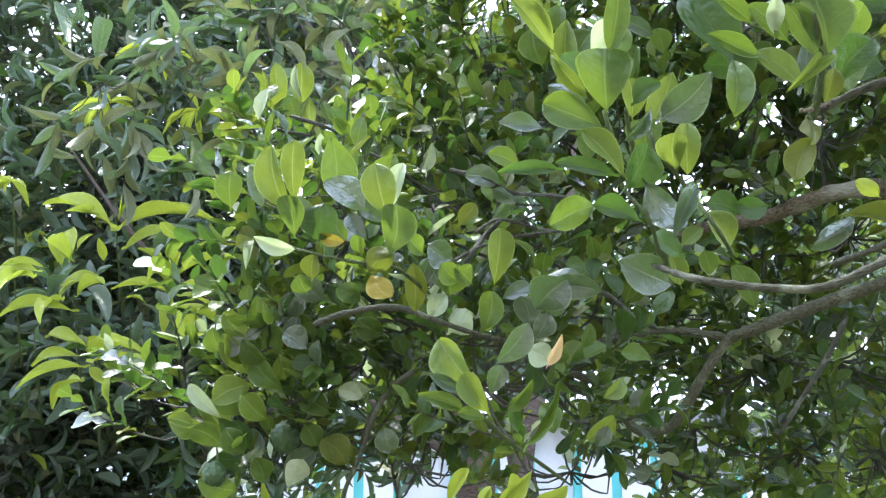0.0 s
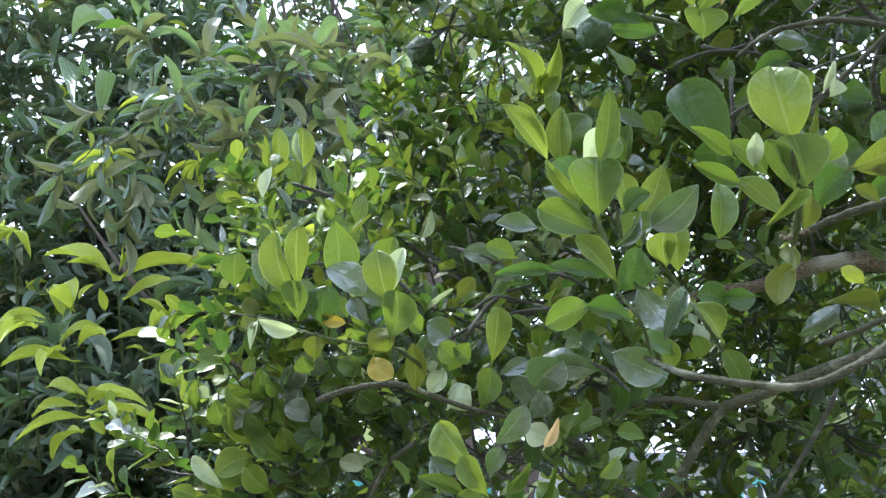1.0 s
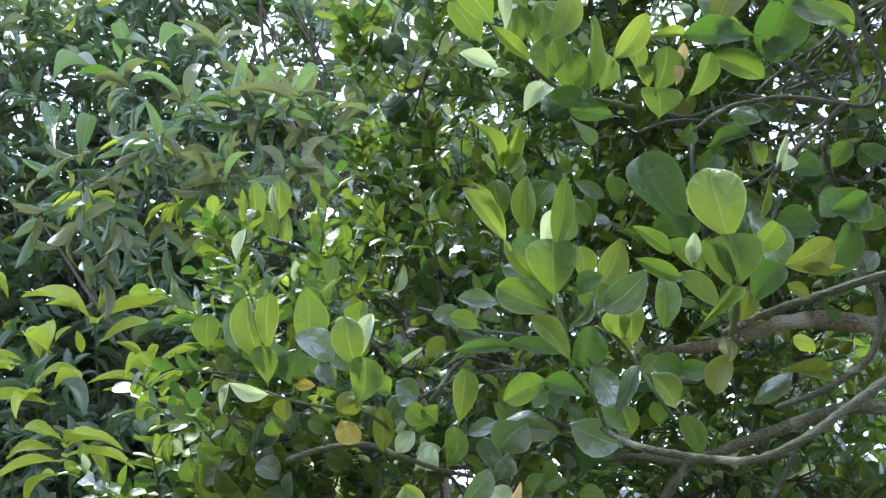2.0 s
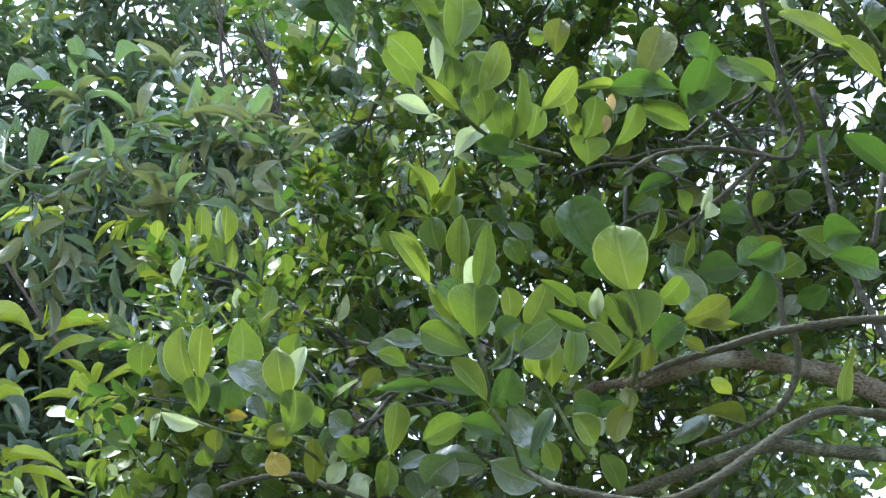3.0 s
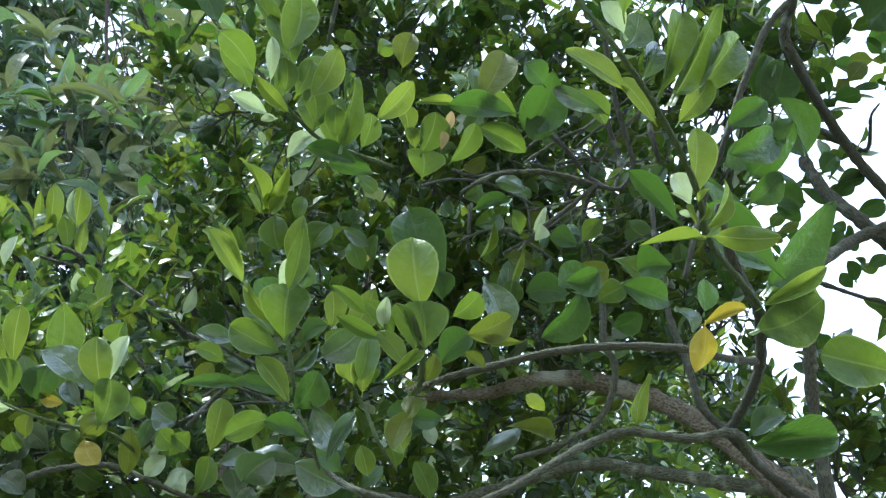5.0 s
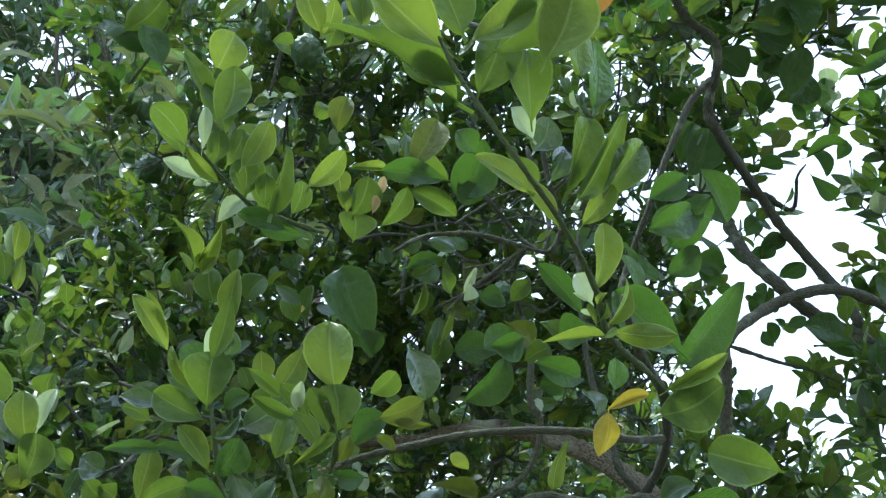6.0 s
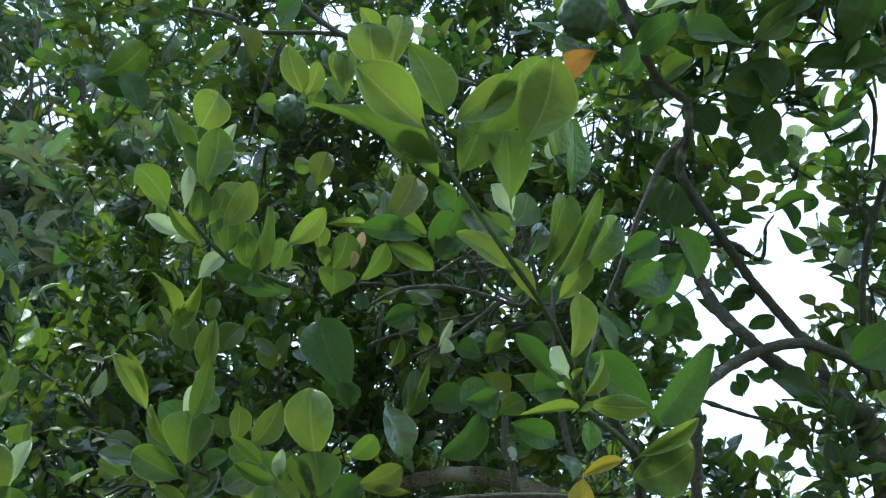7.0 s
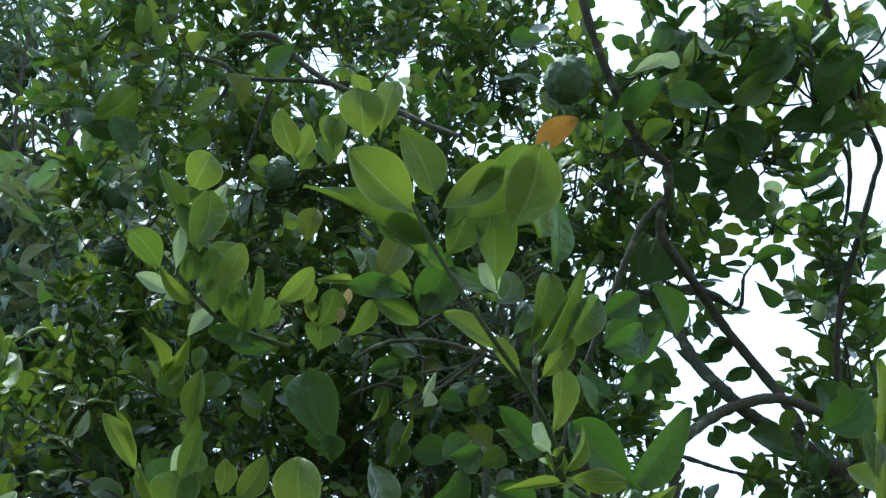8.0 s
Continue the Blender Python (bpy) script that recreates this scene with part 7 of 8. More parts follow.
crown.mass((0.838, 1.750, 2.716), (0.14, 0.14, 0.11), 13, 0.15, 12, 0.043, 0.54, mix=MIX)
crown.mass((0.938, 1.778, 2.607), (0.14, 0.14, 0.11), 13, 0.15, 12, 0.043, 0.54, mix=MIX)
crown.mass((0.569, 1.460, 2.434), (0.14, 0.14, 0.11), 13, 0.15, 12, 0.043, 0.54, mix=MIX)
crown.mass((0.311, 1.739, 2.468), (0.14, 0.14, 0.11), 13, 0.15, 12, 0.043, 0.54, mix=MIX)
crown.mass((0.526, 1.524, 2.282), (0.14, 0.14, 0.11), 13, 0.15, 12, 0.043, 0.54, mix=MIX)
crown.mass((0.841, 1.462, 2.341), (0.14, 0.14, 0.11), 13, 0.15, 12, 0.043, 0.54, mix=MIX)
crown.mass((0.812, 1.466, 2.683), (0.14, 0.14, 0.11), 13, 0.15, 12, 0.043, 0.54, mix=MIX)
crown.mass((0.939, 1.691, 2.267), (0.14, 0.14, 0.11), 13, 0.15, 12, 0.043, 0.54, mix=MIX)
crown.mass((1.030, 1.661, 2.315), (0.14, 0.14, 0.11), 13, 0.15, 12, 0.043, 0.54, mix=MIX)
crown.mass((0.861, 1.667, 2.355), (0.14, 0.14, 0.11), 13, 0.15, 12, 0.043, 0.54, mix=MIX)
crown.mass((1.064, 1.707, 2.181), (0.14, 0.14, 0.11), 13, 0.15, 12, 0.043, 0.54, mix=MIX)
crown.mass((1.057, 1.834, 2.134), (0.14, 0.14, 0.11), 13, 0.15, 12, 0.043, 0.54, mix=MIX)
crown.mass((1.226, 1.846, 2.044), (0.14, 0.14, 0.11), 13, 0.15, 12, 0.043, 0.54, mix=MIX)
crown.mass((0.865, 1.833, 2.199), (0.14, 0.14, 0.11), 13, 0.15, 12, 0.043, 0.54, mix=MIX)
crown.mass((0.751, 1.902, 2.055), (0.14, 0.14, 0.11), 13, 0.15, 12, 0.043, 0.54, mix=MIX)
crown.mass((1.314, 1.973, 1.963), (0.14, 0.14, 0.11), 13, 0.15, 12, 0.043, 0.54, mix=MIX)
crown.mass((0.562, 1.661, 2.187), (0.14, 0.14, 0.11), 13, 0.15, 12, 0.043, 0.54, mix=MIX)
crown.mass((-0.097, 1.497, 2.801), (0.14, 0.14, 0.11), 13, 0.15, 12, 0.043, 0.54, mix=SHADE)
crown.mass((-0.025, 1.737, 3.144), (0.14, 0.14, 0.11), 13, 0.15, 12, 0.043, 0.54, mix=SHADE)
crown.mass((0.101, 1.646, 2.971), (0.14, 0.14, 0.11), 13, 0.15, 12, 0.043, 0.54, mix=SHADE)
crown.mass((0.205, 1.654, 3.180), (0.14, 0.14, 0.11), 13, 0.15, 12, 0.043, 0.54, mix=SHADE)
crown.mass((0.100, 1.714, 3.406), (0.14, 0.14, 0.11), 13, 0.15, 12, 0.043, 0.54, mix=SHADE)
crown.mass((0.295, 1.666, 3.390), (0.14, 0.14, 0.11), 13, 0.15, 12, 0.043, 0.54, mix=SHADE)
crown.mass((0.500, 1.689, 3.508), (0.14, 0.14, 0.11), 13, 0.15, 12, 0.043, 0.54, mix=SHADE)
crown.mass((-0.035, 1.457, 3.090), (0.14, 0.14, 0.11), 13, 0.15, 12, 0.043, 0.54, mix=SHADE)
crown.mass((0.704, 1.738, 3.570), (0.14, 0.14, 0.11), 13, 0.15, 12, 0.043, 0.54, mix=SHADE)
crown.mass((-0.174, 1.615, 3.080), (0.14, 0.14, 0.11), 13, 0.15, 12, 0.043, 0.54, mix=SHADE)
crown.mass((0.359, 1.600, 3.200), (0.14, 0.14, 0.11), 13, 0.15, 12, 0.043, 0.54, mix=SHADE)
crown.mass((0.329, 1.442, 2.682), (0.14, 0.14, 0.11), 13, 0.15, 12, 0.043, 0.54, mix=SHADE)
crown.mass((0.209, 1.479, 2.676), (0.14, 0.14, 0.11), 13, 0.15, 12, 0.043, 0.54, mix=SHADE)
crown.mass((0.499, 1.434, 2.597), (0.14, 0.14, 0.11), 13, 0.15, 12, 0.043, 0.54, mix=SHADE)
crown.mass((0.625, 1.472, 2.731), (0.14, 0.14, 0.11), 13, 0.15, 12, 0.043, 0.54, mix=SHADE)
crown.mass((0.740, 1.529, 3.120), (0.14, 0.14, 0.11), 13, 0.15, 12, 0.043, 0.54, mix=SHADE)
crown.mass((0.620, 1.628, 3.275), (0.14, 0.14, 0.11), 13, 0.15, 12, 0.043, 0.54, mix=SHADE)
crown.mass((0.889, 1.647, 3.361), (0.14, 0.14, 0.11), 13, 0.15, 12, 0.043, 0.54, mix=SHADE)
crown.mass((0.833, 1.286, 2.708), (0.14, 0.14, 0.11), 13, 0.15, 12, 0.043, 0.54, mix=SHADE)
crown.mass((0.876, 1.204, 2.566), (0.14, 0.14, 0.11), 13, 0.15, 12, 0.043, 0.54, mix=SHADE)
crown.mass((0.474, 1.608, 2.533), (0.14, 0.14, 0.11), 13, 0.15, 12, 0.043, 0.54, mix=SHADE)
crown.mass((0.653, 1.595, 2.453), (0.14, 0.14, 0.11), 13, 0.15, 12, 0.043, 0.54, mix=SHADE)
crown.mass((0.917, 1.395, 2.428), (0.14, 0.14, 0.11), 13, 0.15, 12, 0.043, 0.54, mix=SHADE)
crown.mass((0.893, 1.324, 2.300), (0.14, 0.14, 0.11), 13, 0.15, 12, 0.043, 0.54, mix=SHADE)
crown.mass((0.887, 1.391, 2.162), (0.14, 0.14, 0.11), 13, 0.15, 12, 0.043, 0.54, mix=SHADE)
crown.mass((0.782, 1.516, 2.252), (0.14, 0.14, 0.11), 13, 0.15, 12, 0.043, 0.54, mix=SHADE)
crown.mass((0.638, 1.684, 2.273), (0.14, 0.14, 0.11), 13, 0.15, 12, 0.043, 0.54, mix=SHADE)
crown.mass((0.682, 0.738, 2.605), (0.09, 0.09, 0.09), 8, 0.08, 7, 0.046, 0.54, mix=SHADE)
crown.mass((0.807, 1.051, 2.592), (0.08, 0.08, 0.08), 7, 0.08, 7, 0.046, 0.54, mix=SHADE)
crown.mass((0.848, 1.034, 2.482), (0.07, 0.07, 0.07), 6, 0.08, 7, 0.046, 0.54, mix=SHADE)
crown.mass((0.824, 1.131, 2.533), (0.09, 0.09, 0.09), 8, 0.08, 7, 0.046, 0.54, mix=SHADE)
crown.mass((0.869, 1.061, 2.413), (0.07, 0.07, 0.07), 6, 0.08, 7, 0.046, 0.54, mix=SHADE)
crown.mass((0.821, 1.092, 2.376), (0.09, 0.09, 0.09), 8, 0.08, 7, 0.046, 0.54, mix=SHADE)
crown.mass((0.772, 1.086, 2.661), (0.09, 0.09, 0.09), 8, 0.08, 7, 0.046, 0.54, mix=SHADE)
crown.mass((0.781, 0.743, 2.655), (0.10, 0.10, 0.10), 9, 0.08, 7, 0.046, 0.54, mix=SHADE)
crown.mass((0.861, 0.740, 2.613), (0.10, 0.10, 0.10), 9, 0.08, 7, 0.046, 0.54, mix=SHADE)
crown.mass((0.833, 0.822, 2.577), (0.10, 0.10, 0.10), 9, 0.08, 7, 0.046, 0.54, mix=SHADE)
crown.mass((0.931, 0.848, 2.584), (0.07, 0.07, 0.07), 6, 0.08, 7, 0.046, 0.54, mix=SHADE)
crown.mass((0.704, 0.818, 2.544), (0.08, 0.08, 0.08), 7, 0.08, 7, 0.046, 0.54, mix=SHADE)
crown.mass((0.868, 0.907, 2.499), (0.06, 0.06, 0.06), 5, 0.08, 7, 0.046, 0.54, mix=SHADE)
crown.mass((0.932, 0.696, 2.663), (0.09, 0.09, 0.09), 8, 0.08, 7, 0.046, 0.54, mix=SHADE)
crown.mass((0.982, 0.706, 2.612), (0.08, 0.08, 0.08), 7, 0.08, 7, 0.046, 0.54, mix=SHADE)
crown.mass((1.050, 0.951, 2.536), (0.05, 0.05, 0.05), 4, 0.08, 7, 0.046, 0.54, mix=SHADE)
crown.mass((1.012, 0.672, 2.667), (0.10, 0.10, 0.10), 9, 0.08, 7, 0.046, 0.54, mix=SHADE)
crown.mass((1.167, 0.952, 2.341), (0.07, 0.07, 0.07), 6, 0.08, 7, 0.046, 0.54, mix=SHADE)
crown.mass((1.185, 0.944, 2.227), (0.10, 0.10, 0.10), 9, 0.08, 7, 0.046, 0.54, mix=SHADE)
crown.mass((1.161, 0.890, 2.477), (0.06, 0.06, 0.06), 5, 0.08, 7, 0.046, 0.54, mix=SHADE)
crown.mass((1.169, 0.912, 2.596), (0.04, 0.04, 0.04), 3, 0.08, 7, 0.046, 0.54, mix=SHADE)
crown.mass((1.202, 0.994, 2.498), (0.04, 0.04, 0.04), 3, 0.08, 7, 0.046, 0.54, mix=SHADE)
crown.mass((1.221, 1.046, 2.425), (0.04, 0.04, 0.04), 3, 0.08, 7, 0.046, 0.54, mix=SHADE)
crown.mass((1.072, 0.936, 2.071), (0.10, 0.10, 0.10), 9, 0.08, 7, 0.046, 0.54, mix=SHADE)
crown.mass((1.064, 0.836, 2.045), (0.10, 0.10, 0.10), 9, 0.08, 7, 0.046, 0.54, mix=SHADE)
crown.mass((0.236, 1.797, 1.655), (0.12, 0.12, 0.09), 12, 0.15, 12, 0.043, 0.54, mix=MIX)
crown.mass((-0.042, 1.642, 1.655), (0.10, 0.10, 0.08), 10, 0.15, 12, 0.043, 0.54, mix=MIX)
crown.mass((-0.003, 1.750, 2.190), (0.13, 0.13, 0.10), 13, 0.15, 12, 0.043, 0.54, mix=SHADE)
crown.mass((0.011, 1.750, 2.131), (0.13, 0.13, 0.10), 13, 0.15, 12, 0.043, 0.54, mix=SHADE)
crown.mass((-0.042, 1.800, 2.257), (0.13, 0.13, 0.10), 13, 0.15, 12, 0.043, 0.54, mix=SHADE)
crown.mass((0.014, 1.500, 2.550), (0.12, 0.12, 0.10), 13, 0.15, 12, 0.043, 0.54, mix=SHADE)
crown.mass((-0.291, 1.600, 2.140), (0.12, 0.12, 0.10), 13, 0.15, 12, 0.043, 0.54, mix=SHADE)
crown.mass((1.353, 1.150, 2.170), (0.09, 0.09, 0.07), 13, 0.15, 12, 0.043, 0.54, mix=SHADE)
crown.mass((0.530, 1.800, 3.341), (0.13, 0.13, 0.10), 13, 0.15, 12, 0.043, 0.54, mix=SHADE)
crown.mass((0.621, 1.800, 3.423), (0.13, 0.13, 0.10), 13, 0.15, 12, 0.043, 0.54, mix=SHADE)
crown.mass((0.319, 1.800, 3.302), (0.12, 0.12, 0.10), 13, 0.15, 12, 0.043, 0.54, mix=SHADE)
crown.mass((0.726, 1.700, 3.215), (0.10, 0.10, 0.08), 13, 0.15, 12, 0.043, 0.54, mix=SHADE)
crown.mass((0.816, 1.700, 3.385), (0.10, 0.10, 0.08), 13, 0.15, 12, 0.043, 0.54, mix=SHADE)
crown.mass((0.916, 1.700, 3.122), (0.09, 0.09, 0.07), 13, 0.15, 12, 0.043, 0.54, mix=SHADE)
crown.mass((0.673, 1.700, 3.031), (0.10, 0.10, 0.08), 13, 0.15, 12, 0.043, 0.54, mix=SHADE)
crown.mass((1.014, 1.200, 1.895), (0.09, 0.09, 0.07), 13, 0.15, 12, 0.043, 0.54, mix=SHADE)
crown.mass((1.120, 1.250, 1.953), (0.09, 0.09, 0.07), 13, 0.15, 12, 0.043, 0.54, mix=SHADE)
crown.build(lime, "foliage", "glossy green double leaves of the lime crown", DARK_TWIG)

# bright young leaves of the mango
stem(mango, "twig", [(-1.266, 3.697, 2.291), (-1.192, 3.382, 2.422), (-1.177, 3.263, 2.560)], 0.0050, 0.0030, TWIG)

stem(mango, "twig", [(-1.042, 3.761, 2.053), (-0.984, 3.442, 2.201), (-0.973, 3.320, 2.345)], 0.0050, 0.0030, TWIG)

stem(mango, "twig", [(-1.320, 3.734, 1.767), (-1.238, 3.411, 1.930), (-1.221, 3.289, 2.075)], 0.0050, 0.0030, TWIG)

stem(mango, "twig", [(-1.396, 3.666, 2.020), (-1.309, 3.348, 2.165), (-1.290, 3.228, 2.304)], 0.0050, 0.0030, TWIG)

stem(mango, "twig", [(-1.289, 3.571, 2.763), (-1.213, 3.265, 2.860), (-1.197, 3.148, 2.988)], 0.0050, 0.0030, TWIG)

# flush of young mango leaves
leaf(mango, (-1.218, 3.202, 3.012), (-1.343, 3.235, 2.992), 0.023, -1, "n", 0, MANGO_SHAPES)
leaf(mango, (-1.181, 3.106, 2.970), (-1.213, 3.088, 2.999), 0.023, 3, "n", 0, MANGO_SHAPES)
leaf(mango, (-1.177, 3.096, 2.965), (-1.259, 3.142, 2.894), 0.028, 1, "n", 1, MANGO_SHAPES)
leaf(mango, (-1.178, 3.099, 2.967), (-1.093, 3.086, 2.963), 0.022, -1, "n", 1, MANGO_SHAPES)
leaf(mango, (-1.175, 3.090, 2.963), (-1.271, 3.107, 2.963), 0.017, 14, "n", 0, MANGO_SHAPES)
leaf(mango, (-1.191, 3.133, 2.982), (-1.101, 3.145, 2.950), 0.023, 12, "n", 1, MANGO_SHAPES)
leaf(mango, (-1.215, 3.196, 3.010), (-1.374, 3.222, 2.962), 0.020, -12, "n", 1, MANGO_SHAPES)
leaf(mango, (-1.175, 3.092, 2.964), (-1.179, 3.138, 2.875), 0.021, -1, "n", 1, MANGO_SHAPES)
leaf(mango, (-1.199, 3.155, 2.991), (-1.219, 3.199, 2.885), 0.021, 4, "n", 1, MANGO_SHAPES)
leaf(mango, (-1.187, 3.121, 2.976), (-1.106, 3.126, 2.987), 0.020, -7, "n", 1, MANGO_SHAPES)
leaf(mango, (-1.192, 3.136, 2.983), (-1.285, 3.167, 2.903), 0.023, -12, "n", 2, MANGO_SHAPES)
stem(mango, "twig", [(-0.941, 3.578, 2.735), (-0.890, 3.272, 2.834), (-0.882, 3.155, 2.963)], 0.0050, 0.0030, TWIG)

# flush of young mango leaves
leaf(mango, (-0.871, 3.117, 2.947), (-0.927, 3.106, 3.012), 0.025, 6, "n", 0, MANGO_SHAPES)
leaf(mango, (-0.880, 3.148, 2.960), (-0.803, 3.132, 2.959), 0.020, -7, "n", 2, MANGO_SHAPES)
leaf(mango, (-0.867, 3.103, 2.940), (-0.973, 3.105, 2.895), 0.020, 3, "n", 2, MANGO_SHAPES)
leaf(mango, (-0.870, 3.112, 2.944), (-0.760, 3.132, 2.902), 0.024, -11, "n", 2, MANGO_SHAPES)
leaf(mango, (-0.895, 3.203, 2.984), (-0.928, 3.232, 2.887), 0.024, 5, "n", 2, MANGO_SHAPES)
leaf(mango, (-0.890, 3.183, 2.975), (-0.943, 3.178, 2.866), 0.022, 7, "n", 1, MANGO_SHAPES)
leaf(mango, (-0.885, 3.165, 2.967), (-0.868, 3.188, 2.853), 0.022, 10, "n", 2, MANGO_SHAPES)
leaf(mango, (-0.897, 3.208, 2.986), (-1.015, 3.205, 2.888), 0.021, -4, "n", 1, MANGO_SHAPES)
stem(mango, "twig", [(-1.647, 3.694, 2.111), (-1.544, 3.376, 2.252), (-1.520, 3.256, 2.392)], 0.0050, 0.0030, TWIG)

stem(mango, "twig", [(-1.591, 3.801, 1.902), (-1.493, 3.479, 2.061), (-1.471, 3.357, 2.207)], 0.0050, 0.0030, TWIG)

stem(mango, "twig", [(-1.726, 3.748, 2.488), (-1.622, 3.435, 2.611), (-1.598, 3.315, 2.750)], 0.0050, 0.0030, TWIG)

# flush of young mango leaves
leaf(mango, (-1.590, 3.298, 2.744), (-1.654, 3.275, 2.743), 0.020, -8, "n", 0, MANGO_SHAPES)
leaf(mango, (-1.568, 3.253, 2.729), (-1.504, 3.242, 2.692), 0.020, -9, "n", 1, MANGO_SHAPES)
leaf(mango, (-1.591, 3.301, 2.745), (-1.613, 3.321, 2.695), 0.018, -11, "n", 1, MANGO_SHAPES)
leaf(mango, (-1.610, 3.340, 2.759), (-1.710, 3.322, 2.732), 0.023, -2, "n", 1, MANGO_SHAPES)
leaf(mango, (-1.576, 3.268, 2.734), (-1.524, 3.319, 2.647), 0.023, -6, "n", 2, MANGO_SHAPES)
leaf(mango, (-1.615, 3.351, 2.763), (-1.729, 3.378, 2.694), 0.023, 10, "n", 2, MANGO_SHAPES)
leaf(mango, (-1.583, 3.284, 2.740), (-1.604, 3.274, 2.748), 0.022, -8, "n", 1, MANGO_SHAPES)
leaf(mango, (-1.617, 3.354, 2.764), (-1.714, 3.365, 2.667), 0.021, 4, "n", 2, MANGO_SHAPES)
stem(mango, "twig", [(-1.226, 3.840, 1.950), (-1.156, 3.518, 2.108), (-1.142, 3.396, 2.256)], 0.0050, 0.0030, TWIG)

stem(mango, "twig", [(-1.101, 3.561, 2.992), (-1.040, 3.259, 3.076), (-1.029, 3.142, 3.202)], 0.0050, 0.0030, TWIG)

# flush of young mango leaves
leaf(mango, (-1.031, 3.150, 3.206), (-1.092, 3.157, 3.236), 0.017, -14, "n", 1, MANGO_SHAPES)
leaf(mango, (-1.020, 3.117, 3.189), (-0.989, 3.120, 3.193), 0.017, -12, "n", 2, MANGO_SHAPES)
leaf(mango, (-1.028, 3.140, 3.201), (-1.035, 3.140, 3.166), 0.014, 4, "n", 1, MANGO_SHAPES)
leaf(mango, (-1.012, 3.091, 3.176), (-0.997, 3.132, 3.066), 0.024, -2, "n", 1, MANGO_SHAPES)
leaf(mango, (-1.023, 3.124, 3.192), (-1.086, 3.136, 3.176), 0.023, -13, "n", 2, MANGO_SHAPES)
leaf(mango, (-1.036, 3.165, 3.213), (-0.894, 3.136, 3.178), 0.026, 0, "n", 0, MANGO_SHAPES)
leaf(mango, (-1.040, 3.176, 3.219), (-0.927, 3.210, 3.179), 0.021, 5, "n", 0, MANGO_SHAPES)
leaf(mango, (-1.010, 3.085, 3.173), (-1.171, 3.087, 3.137), 0.021, 0, "n", 1, MANGO_SHAPES)

# flush of young mango leaves
leaf(mango, (-1.164, 3.176, 2.539), (-1.432, 3.225, 2.625), 0.073, 0, "n", 1, MANGO_SHAPES)
leaf(mango, (-1.197, 3.252, 2.569), (-1.294, 3.093, 2.563), 0.036, -25, "n", 0, MANGO_SHAPES)
leaf(mango, (-1.140, 3.170, 2.550), (-1.274, 3.573, 2.718), 0.036, 24, "n", 2, MANGO_SHAPES)
leaf(mango, (-1.145, 3.215, 2.537), (-0.775, 3.094, 2.523), 0.037, -16, "n", 1, MANGO_SHAPES)
leaf(mango, (-1.124, 3.243, 2.474), (-0.992, 3.330, 2.561), 0.056, 24, "n", 1, MANGO_SHAPES)
leaf(mango, (-1.020, 3.251, 2.451), (-0.796, 3.035, 2.469), 0.030, 19, "m", 1, MANGO_SHAPES)
leaf(mango, (-1.313, 3.244, 2.429), (-1.302, 2.987, 2.426), 0.063, 16, "n", 2, MANGO_SHAPES)
leaf(mango, (-1.317, 3.228, 2.425), (-1.338, 3.284, 2.557), 0.083, -18, "n", 2, MANGO_SHAPES)
leaf(mango, (-1.346, 3.233, 2.406), (-1.413, 3.286, 2.532), 0.057, -1, "n", 2, MANGO_SHAPES)
leaf(mango, (-1.280, 3.201, 2.459), (-1.235, 3.209, 2.513), 0.034, -1, "n", 0, MANGO_SHAPES)
leaf(mango, (-1.203, 3.249, 2.430), (-1.214, 3.211, 2.501), 0.032, -18, "n", 2, MANGO_SHAPES)
leaf(mango, (-0.936, 3.171, 2.350), (-1.019, 3.048, 2.419), 0.048, 2, "n", 0, MANGO_SHAPES)
leaf(mango, (-0.947, 3.230, 2.368), (-0.898, 3.112, 2.424), 0.037, -18, "n", 2, MANGO_SHAPES)
leaf(mango, (-0.930, 3.212, 2.360), (-0.750, 3.347, 2.459), 0.046, -10, "n", 1, MANGO_SHAPES)
leaf(mango, (-0.934, 3.147, 2.290), (-1.124, 3.125, 2.293), 0.036, 2, "n", 1, MANGO_SHAPES)
leaf(mango, (-0.910, 3.129, 2.286), (-0.763, 3.272, 2.324), 0.053, -11, "n", 1, MANGO_SHAPES)
leaf(mango, (-0.928, 3.266, 2.303), (-0.830, 3.352, 2.266), 0.059, -4, "n", 1, MANGO_SHAPES)
leaf(mango, (-0.966, 3.297, 2.301), (-0.971, 3.240, 2.163), 0.046, -11, "n", 0, MANGO_SHAPES)
leaf(mango, (-0.906, 3.164, 2.242), (-0.735, 3.359, 2.165), 0.041, -6, "n", 0, MANGO_SHAPES)
leaf(mango, (-0.913, 3.194, 2.236), (-0.870, 3.136, 2.144), 0.036, 20, "n", 0, MANGO_SHAPES)
leaf(mango, (-0.958, 3.230, 2.307), (-0.891, 2.783, 2.241), 0.031, -2, "n", 1, MANGO_SHAPES)
leaf(mango, (-1.031, 3.195, 2.268), (-1.094, 3.188, 2.278), 0.033, 24, "n", 1, MANGO_SHAPES)
leaf(mango, (-1.271, 3.188, 2.235), (-1.568, 3.301, 2.236), 0.043, -24, "n", 1, MANGO_SHAPES)
leaf(mango, (-1.338, 3.256, 2.341), (-1.203, 3.247, 2.360), 0.056, 17, "n", 1, MANGO_SHAPES)
leaf(mango, (-1.250, 3.255, 2.329), (-1.119, 3.110, 2.182), 0.071, -15, "m", 0, MANGO_SHAPES)
leaf(mango, (-1.340, 3.261, 2.289), (-1.326, 3.076, 2.166), 0.054, 22, "n", 1, MANGO_SHAPES)
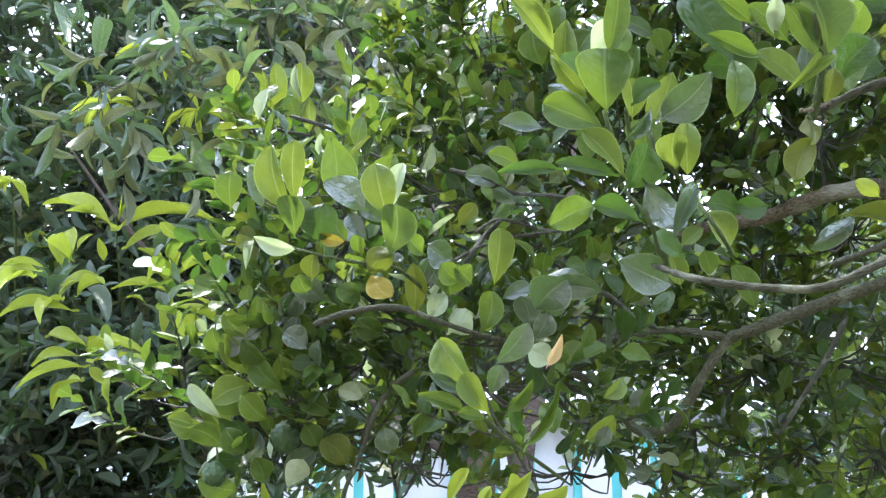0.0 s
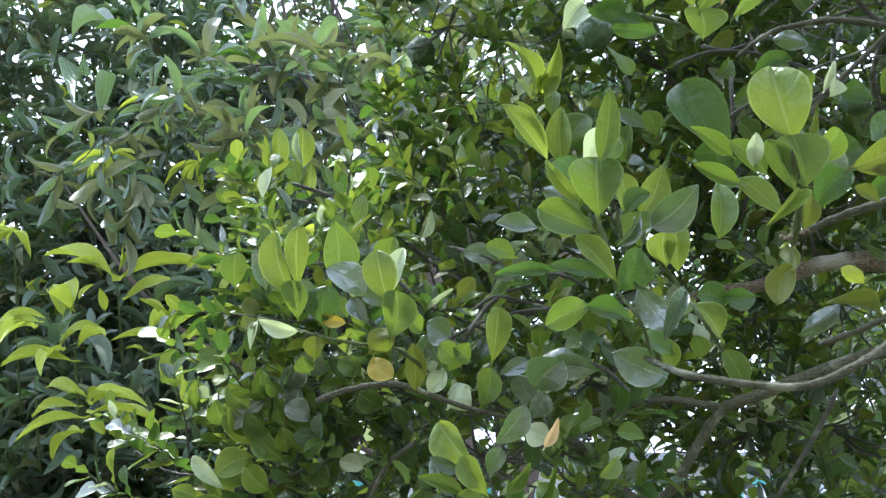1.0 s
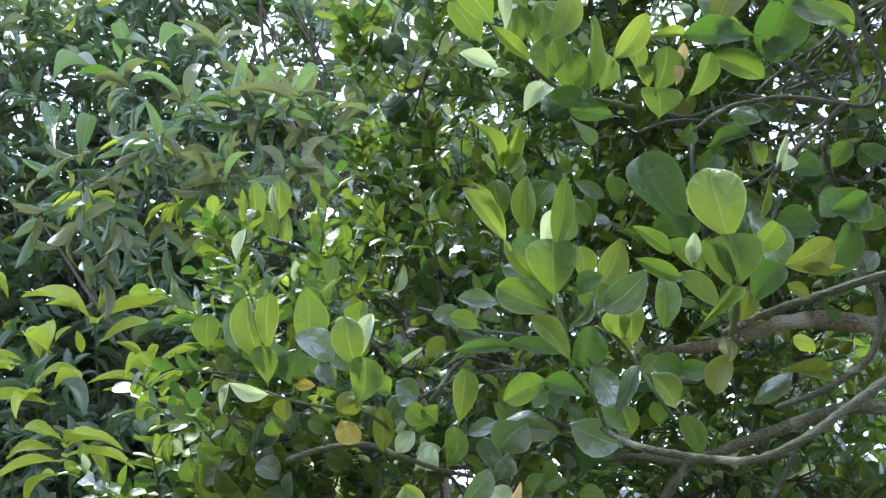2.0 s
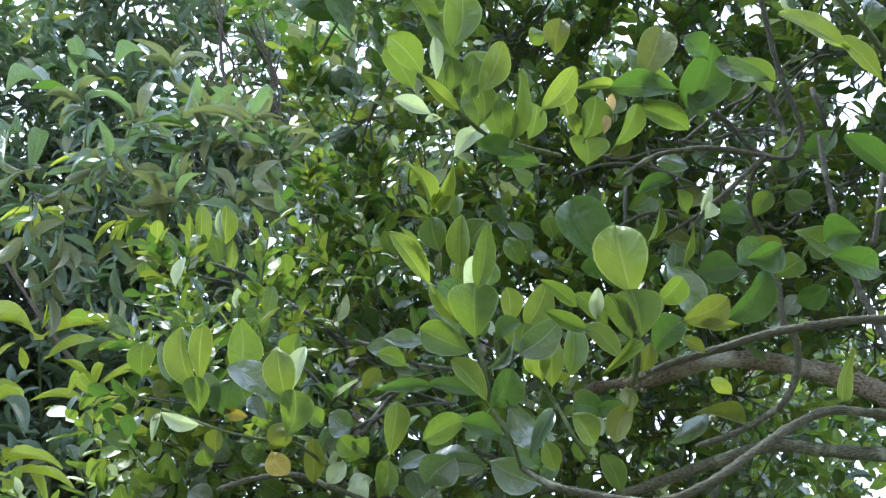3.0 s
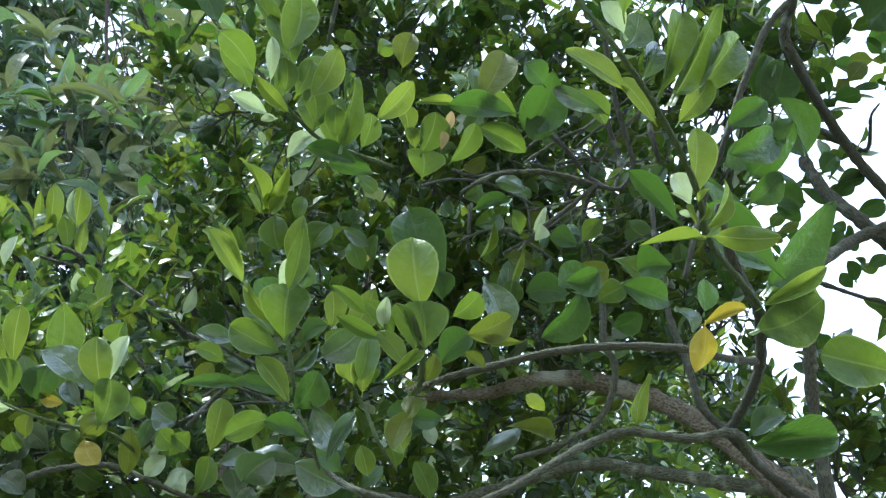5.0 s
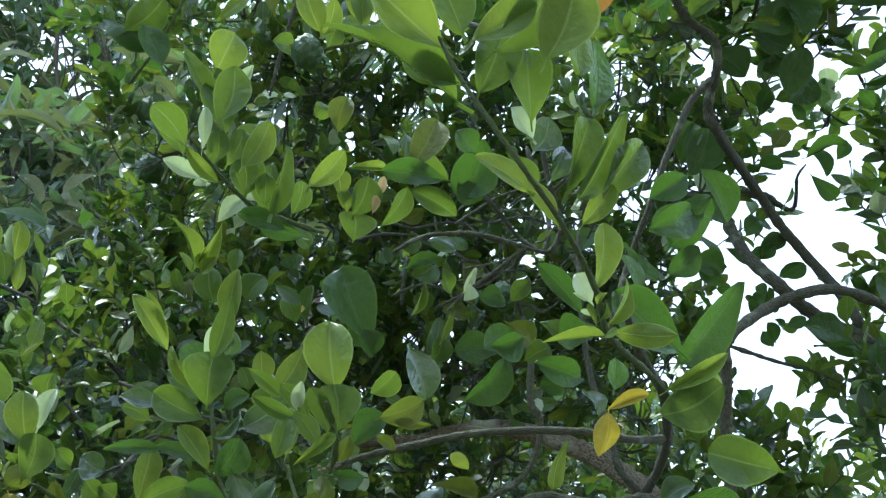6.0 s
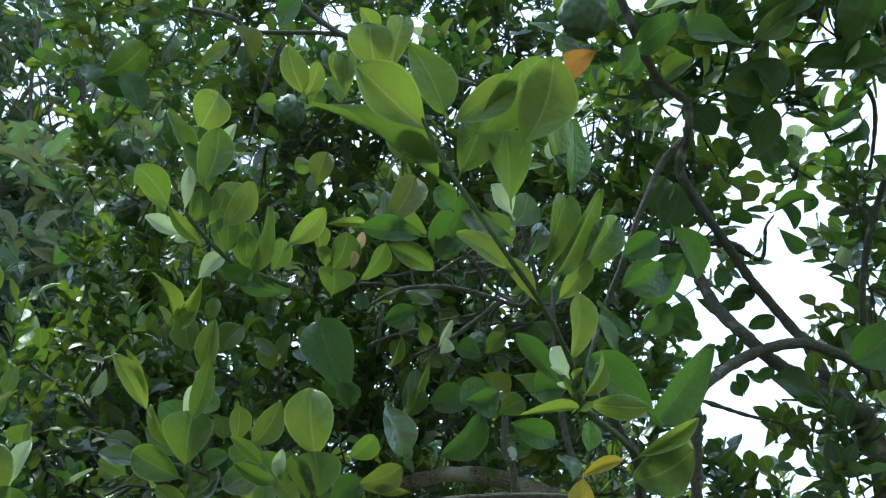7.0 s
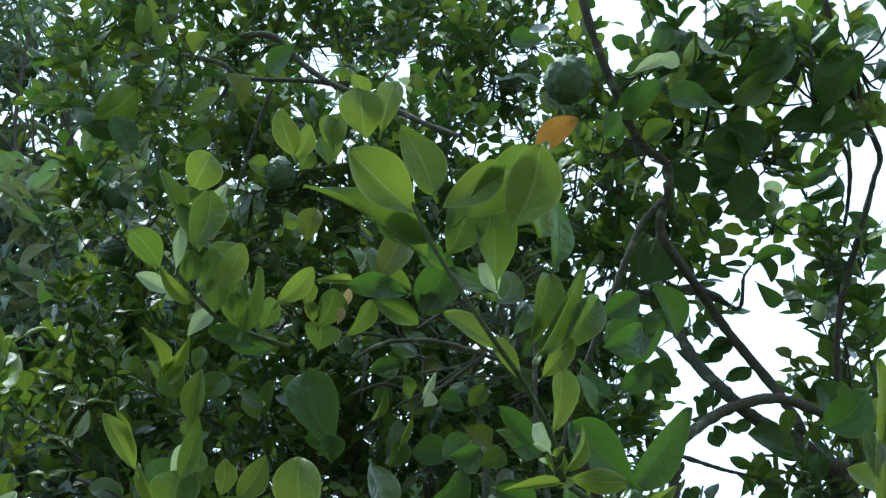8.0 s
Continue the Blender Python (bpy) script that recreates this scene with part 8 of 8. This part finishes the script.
leaf(mango, (-1.278, 3.241, 2.297), (-1.112, 3.031, 2.294), 0.033, -13, "n", 0, MANGO_SHAPES)
leaf(mango, (-1.388, 3.151, 2.366), (-1.573, 3.234, 2.365), 0.047, -24, "n", 1, MANGO_SHAPES)
leaf(mango, (-1.445, 3.243, 2.367), (-1.464, 3.028, 2.249), 0.059, 3, "n", 1, MANGO_SHAPES)
leaf(mango, (-1.383, 3.182, 2.385), (-1.523, 3.168, 2.390), 0.034, -12, "n", 0, MANGO_SHAPES)
leaf(mango, (-1.203, 3.144, 2.111), (-1.372, 3.233, 2.147), 0.046, -21, "n", 1, MANGO_SHAPES)
leaf(mango, (-1.201, 3.167, 2.105), (-1.261, 3.136, 2.114), 0.033, 13, "n", 1, MANGO_SHAPES)
leaf(mango, (-1.202, 3.197, 2.100), (-1.006, 3.050, 2.096), 0.040, 21, "n", 1, MANGO_SHAPES)
leaf(mango, (-1.217, 3.267, 2.101), (-0.982, 3.126, 2.071), 0.041, 0, "n", 1, MANGO_SHAPES)
leaf(mango, (-1.259, 3.249, 2.088), (-1.446, 3.323, 2.059), 0.043, -21, "n", 1, MANGO_SHAPES)
leaf(mango, (-1.195, 3.142, 2.035), (-1.388, 3.081, 1.952), 0.037, 0, "n", 1, MANGO_SHAPES)
leaf(mango, (-1.159, 3.117, 2.050), (-0.931, 3.106, 2.004), 0.044, -19, "n", 1, MANGO_SHAPES)
leaf(mango, (-1.221, 3.265, 2.051), (-1.172, 3.284, 1.995), 0.042, 25, "n", 0, MANGO_SHAPES)
leaf(mango, (-1.208, 3.166, 1.991), (-1.357, 3.316, 1.911), 0.055, 16, "n", 1, MANGO_SHAPES)
leaf(mango, (-1.107, 3.233, 2.066), (-0.983, 3.035, 1.949), 0.036, 8, "n", 0, MANGO_SHAPES)
leaf(mango, (-1.216, 3.234, 2.106), (-1.135, 3.144, 2.134), 0.033, -11, "n", 1, MANGO_SHAPES)

# large drooping mango leaves over the lime
leaf(mango, (-0.468, 2.443, 2.861), (-0.392, 2.430, 2.777), 0.061, -7, "b", 0, MANGO_SHAPES)
leaf(mango, (-0.246, 2.337, 2.848), (-0.312, 2.343, 2.737), 0.052, 9, "b", 1, MANGO_SHAPES)
leaf(mango, (-0.227, 2.328, 2.854), (-0.142, 2.524, 2.997), 0.041, 0, "b", 1, MANGO_SHAPES)
leaf(mango, (-0.193, 2.293, 2.789), (-0.118, 2.331, 2.732), 0.044, 8, "b", 1, MANGO_SHAPES)
leaf(mango, (-0.456, 2.347, 2.532), (-0.503, 2.426, 2.471), 0.048, 7, "m", 0, MANGO_SHAPES)
leaf(mango, (-0.334, 2.294, 2.920), (-0.518, 2.255, 2.938), 0.046, 6, "b", 1, MANGO_SHAPES)
leaf(mango, (-0.379, 2.374, 2.913), (-0.472, 2.416, 2.978), 0.034, 8, "b", 1, MANGO_SHAPES)
leaf(mango, (-0.095, 2.299, 2.743), (-0.162, 2.352, 2.800), 0.048, -21, "m", 1, MANGO_SHAPES)
leaf(mango, (-0.002, 2.344, 2.799), (0.109, 2.315, 2.736), 0.051, -14, "b", 0, MANGO_SHAPES)
leaf(mango, (-0.245, 2.263, 2.708), (-0.373, 2.408, 2.733), 0.042, -20, "b", 1, MANGO_SHAPES)

# dull mango leaf
leaf(mango, (-0.854, 3.115, 2.857), (-0.943, 3.042, 2.763), 0.050, -20, "e", 1, MANGO_SHAPES)
leaf(mango, (-0.799, 3.119, 3.299), (-0.964, 3.272, 3.324), 0.068, -5, "m", 1, MANGO_SHAPES)
leaf(mango, (-0.752, 3.108, 3.272), (-0.865, 3.010, 3.277), 0.057, 20, "m", 1, MANGO_SHAPES)
leaf(mango, (-0.784, 3.049, 3.299), (-0.742, 3.086, 3.210), 0.061, -19, "m", 0, MANGO_SHAPES)
leaf(mango, (-1.014, 3.114, 3.363), (-1.061, 3.148, 3.238), 0.063, 12, "m", 0, MANGO_SHAPES)
leaf(mango, (-1.125, 3.031, 3.283), (-1.084, 3.059, 3.380), 0.058, 14, "m", 1, MANGO_SHAPES)
leaf(mango, (-1.285, 3.085, 3.273), (-1.126, 2.613, 2.921), 0.063, 13, "m", 0, MANGO_SHAPES)
leaf(mango, (-1.228, 3.094, 3.290), (-1.352, 3.387, 3.249), 0.071, 16, "m", 0, MANGO_SHAPES)
leaf(mango, (-1.400, 3.154, 3.474), (-1.127, 2.880, 3.349), 0.059, -6, "m", 1, MANGO_SHAPES)
leaf(mango, (-1.137, 3.110, 3.528), (-0.957, 2.862, 3.456), 0.054, 25, "m", 1, MANGO_SHAPES)
leaf(mango, (-1.002, 3.135, 3.595), (-0.811, 2.900, 3.506), 0.063, -6, "m", 1, MANGO_SHAPES)
leaf(mango, (-1.084, 3.073, 3.531), (-1.069, 2.843, 3.534), 0.058, 24, "m", 0, MANGO_SHAPES)
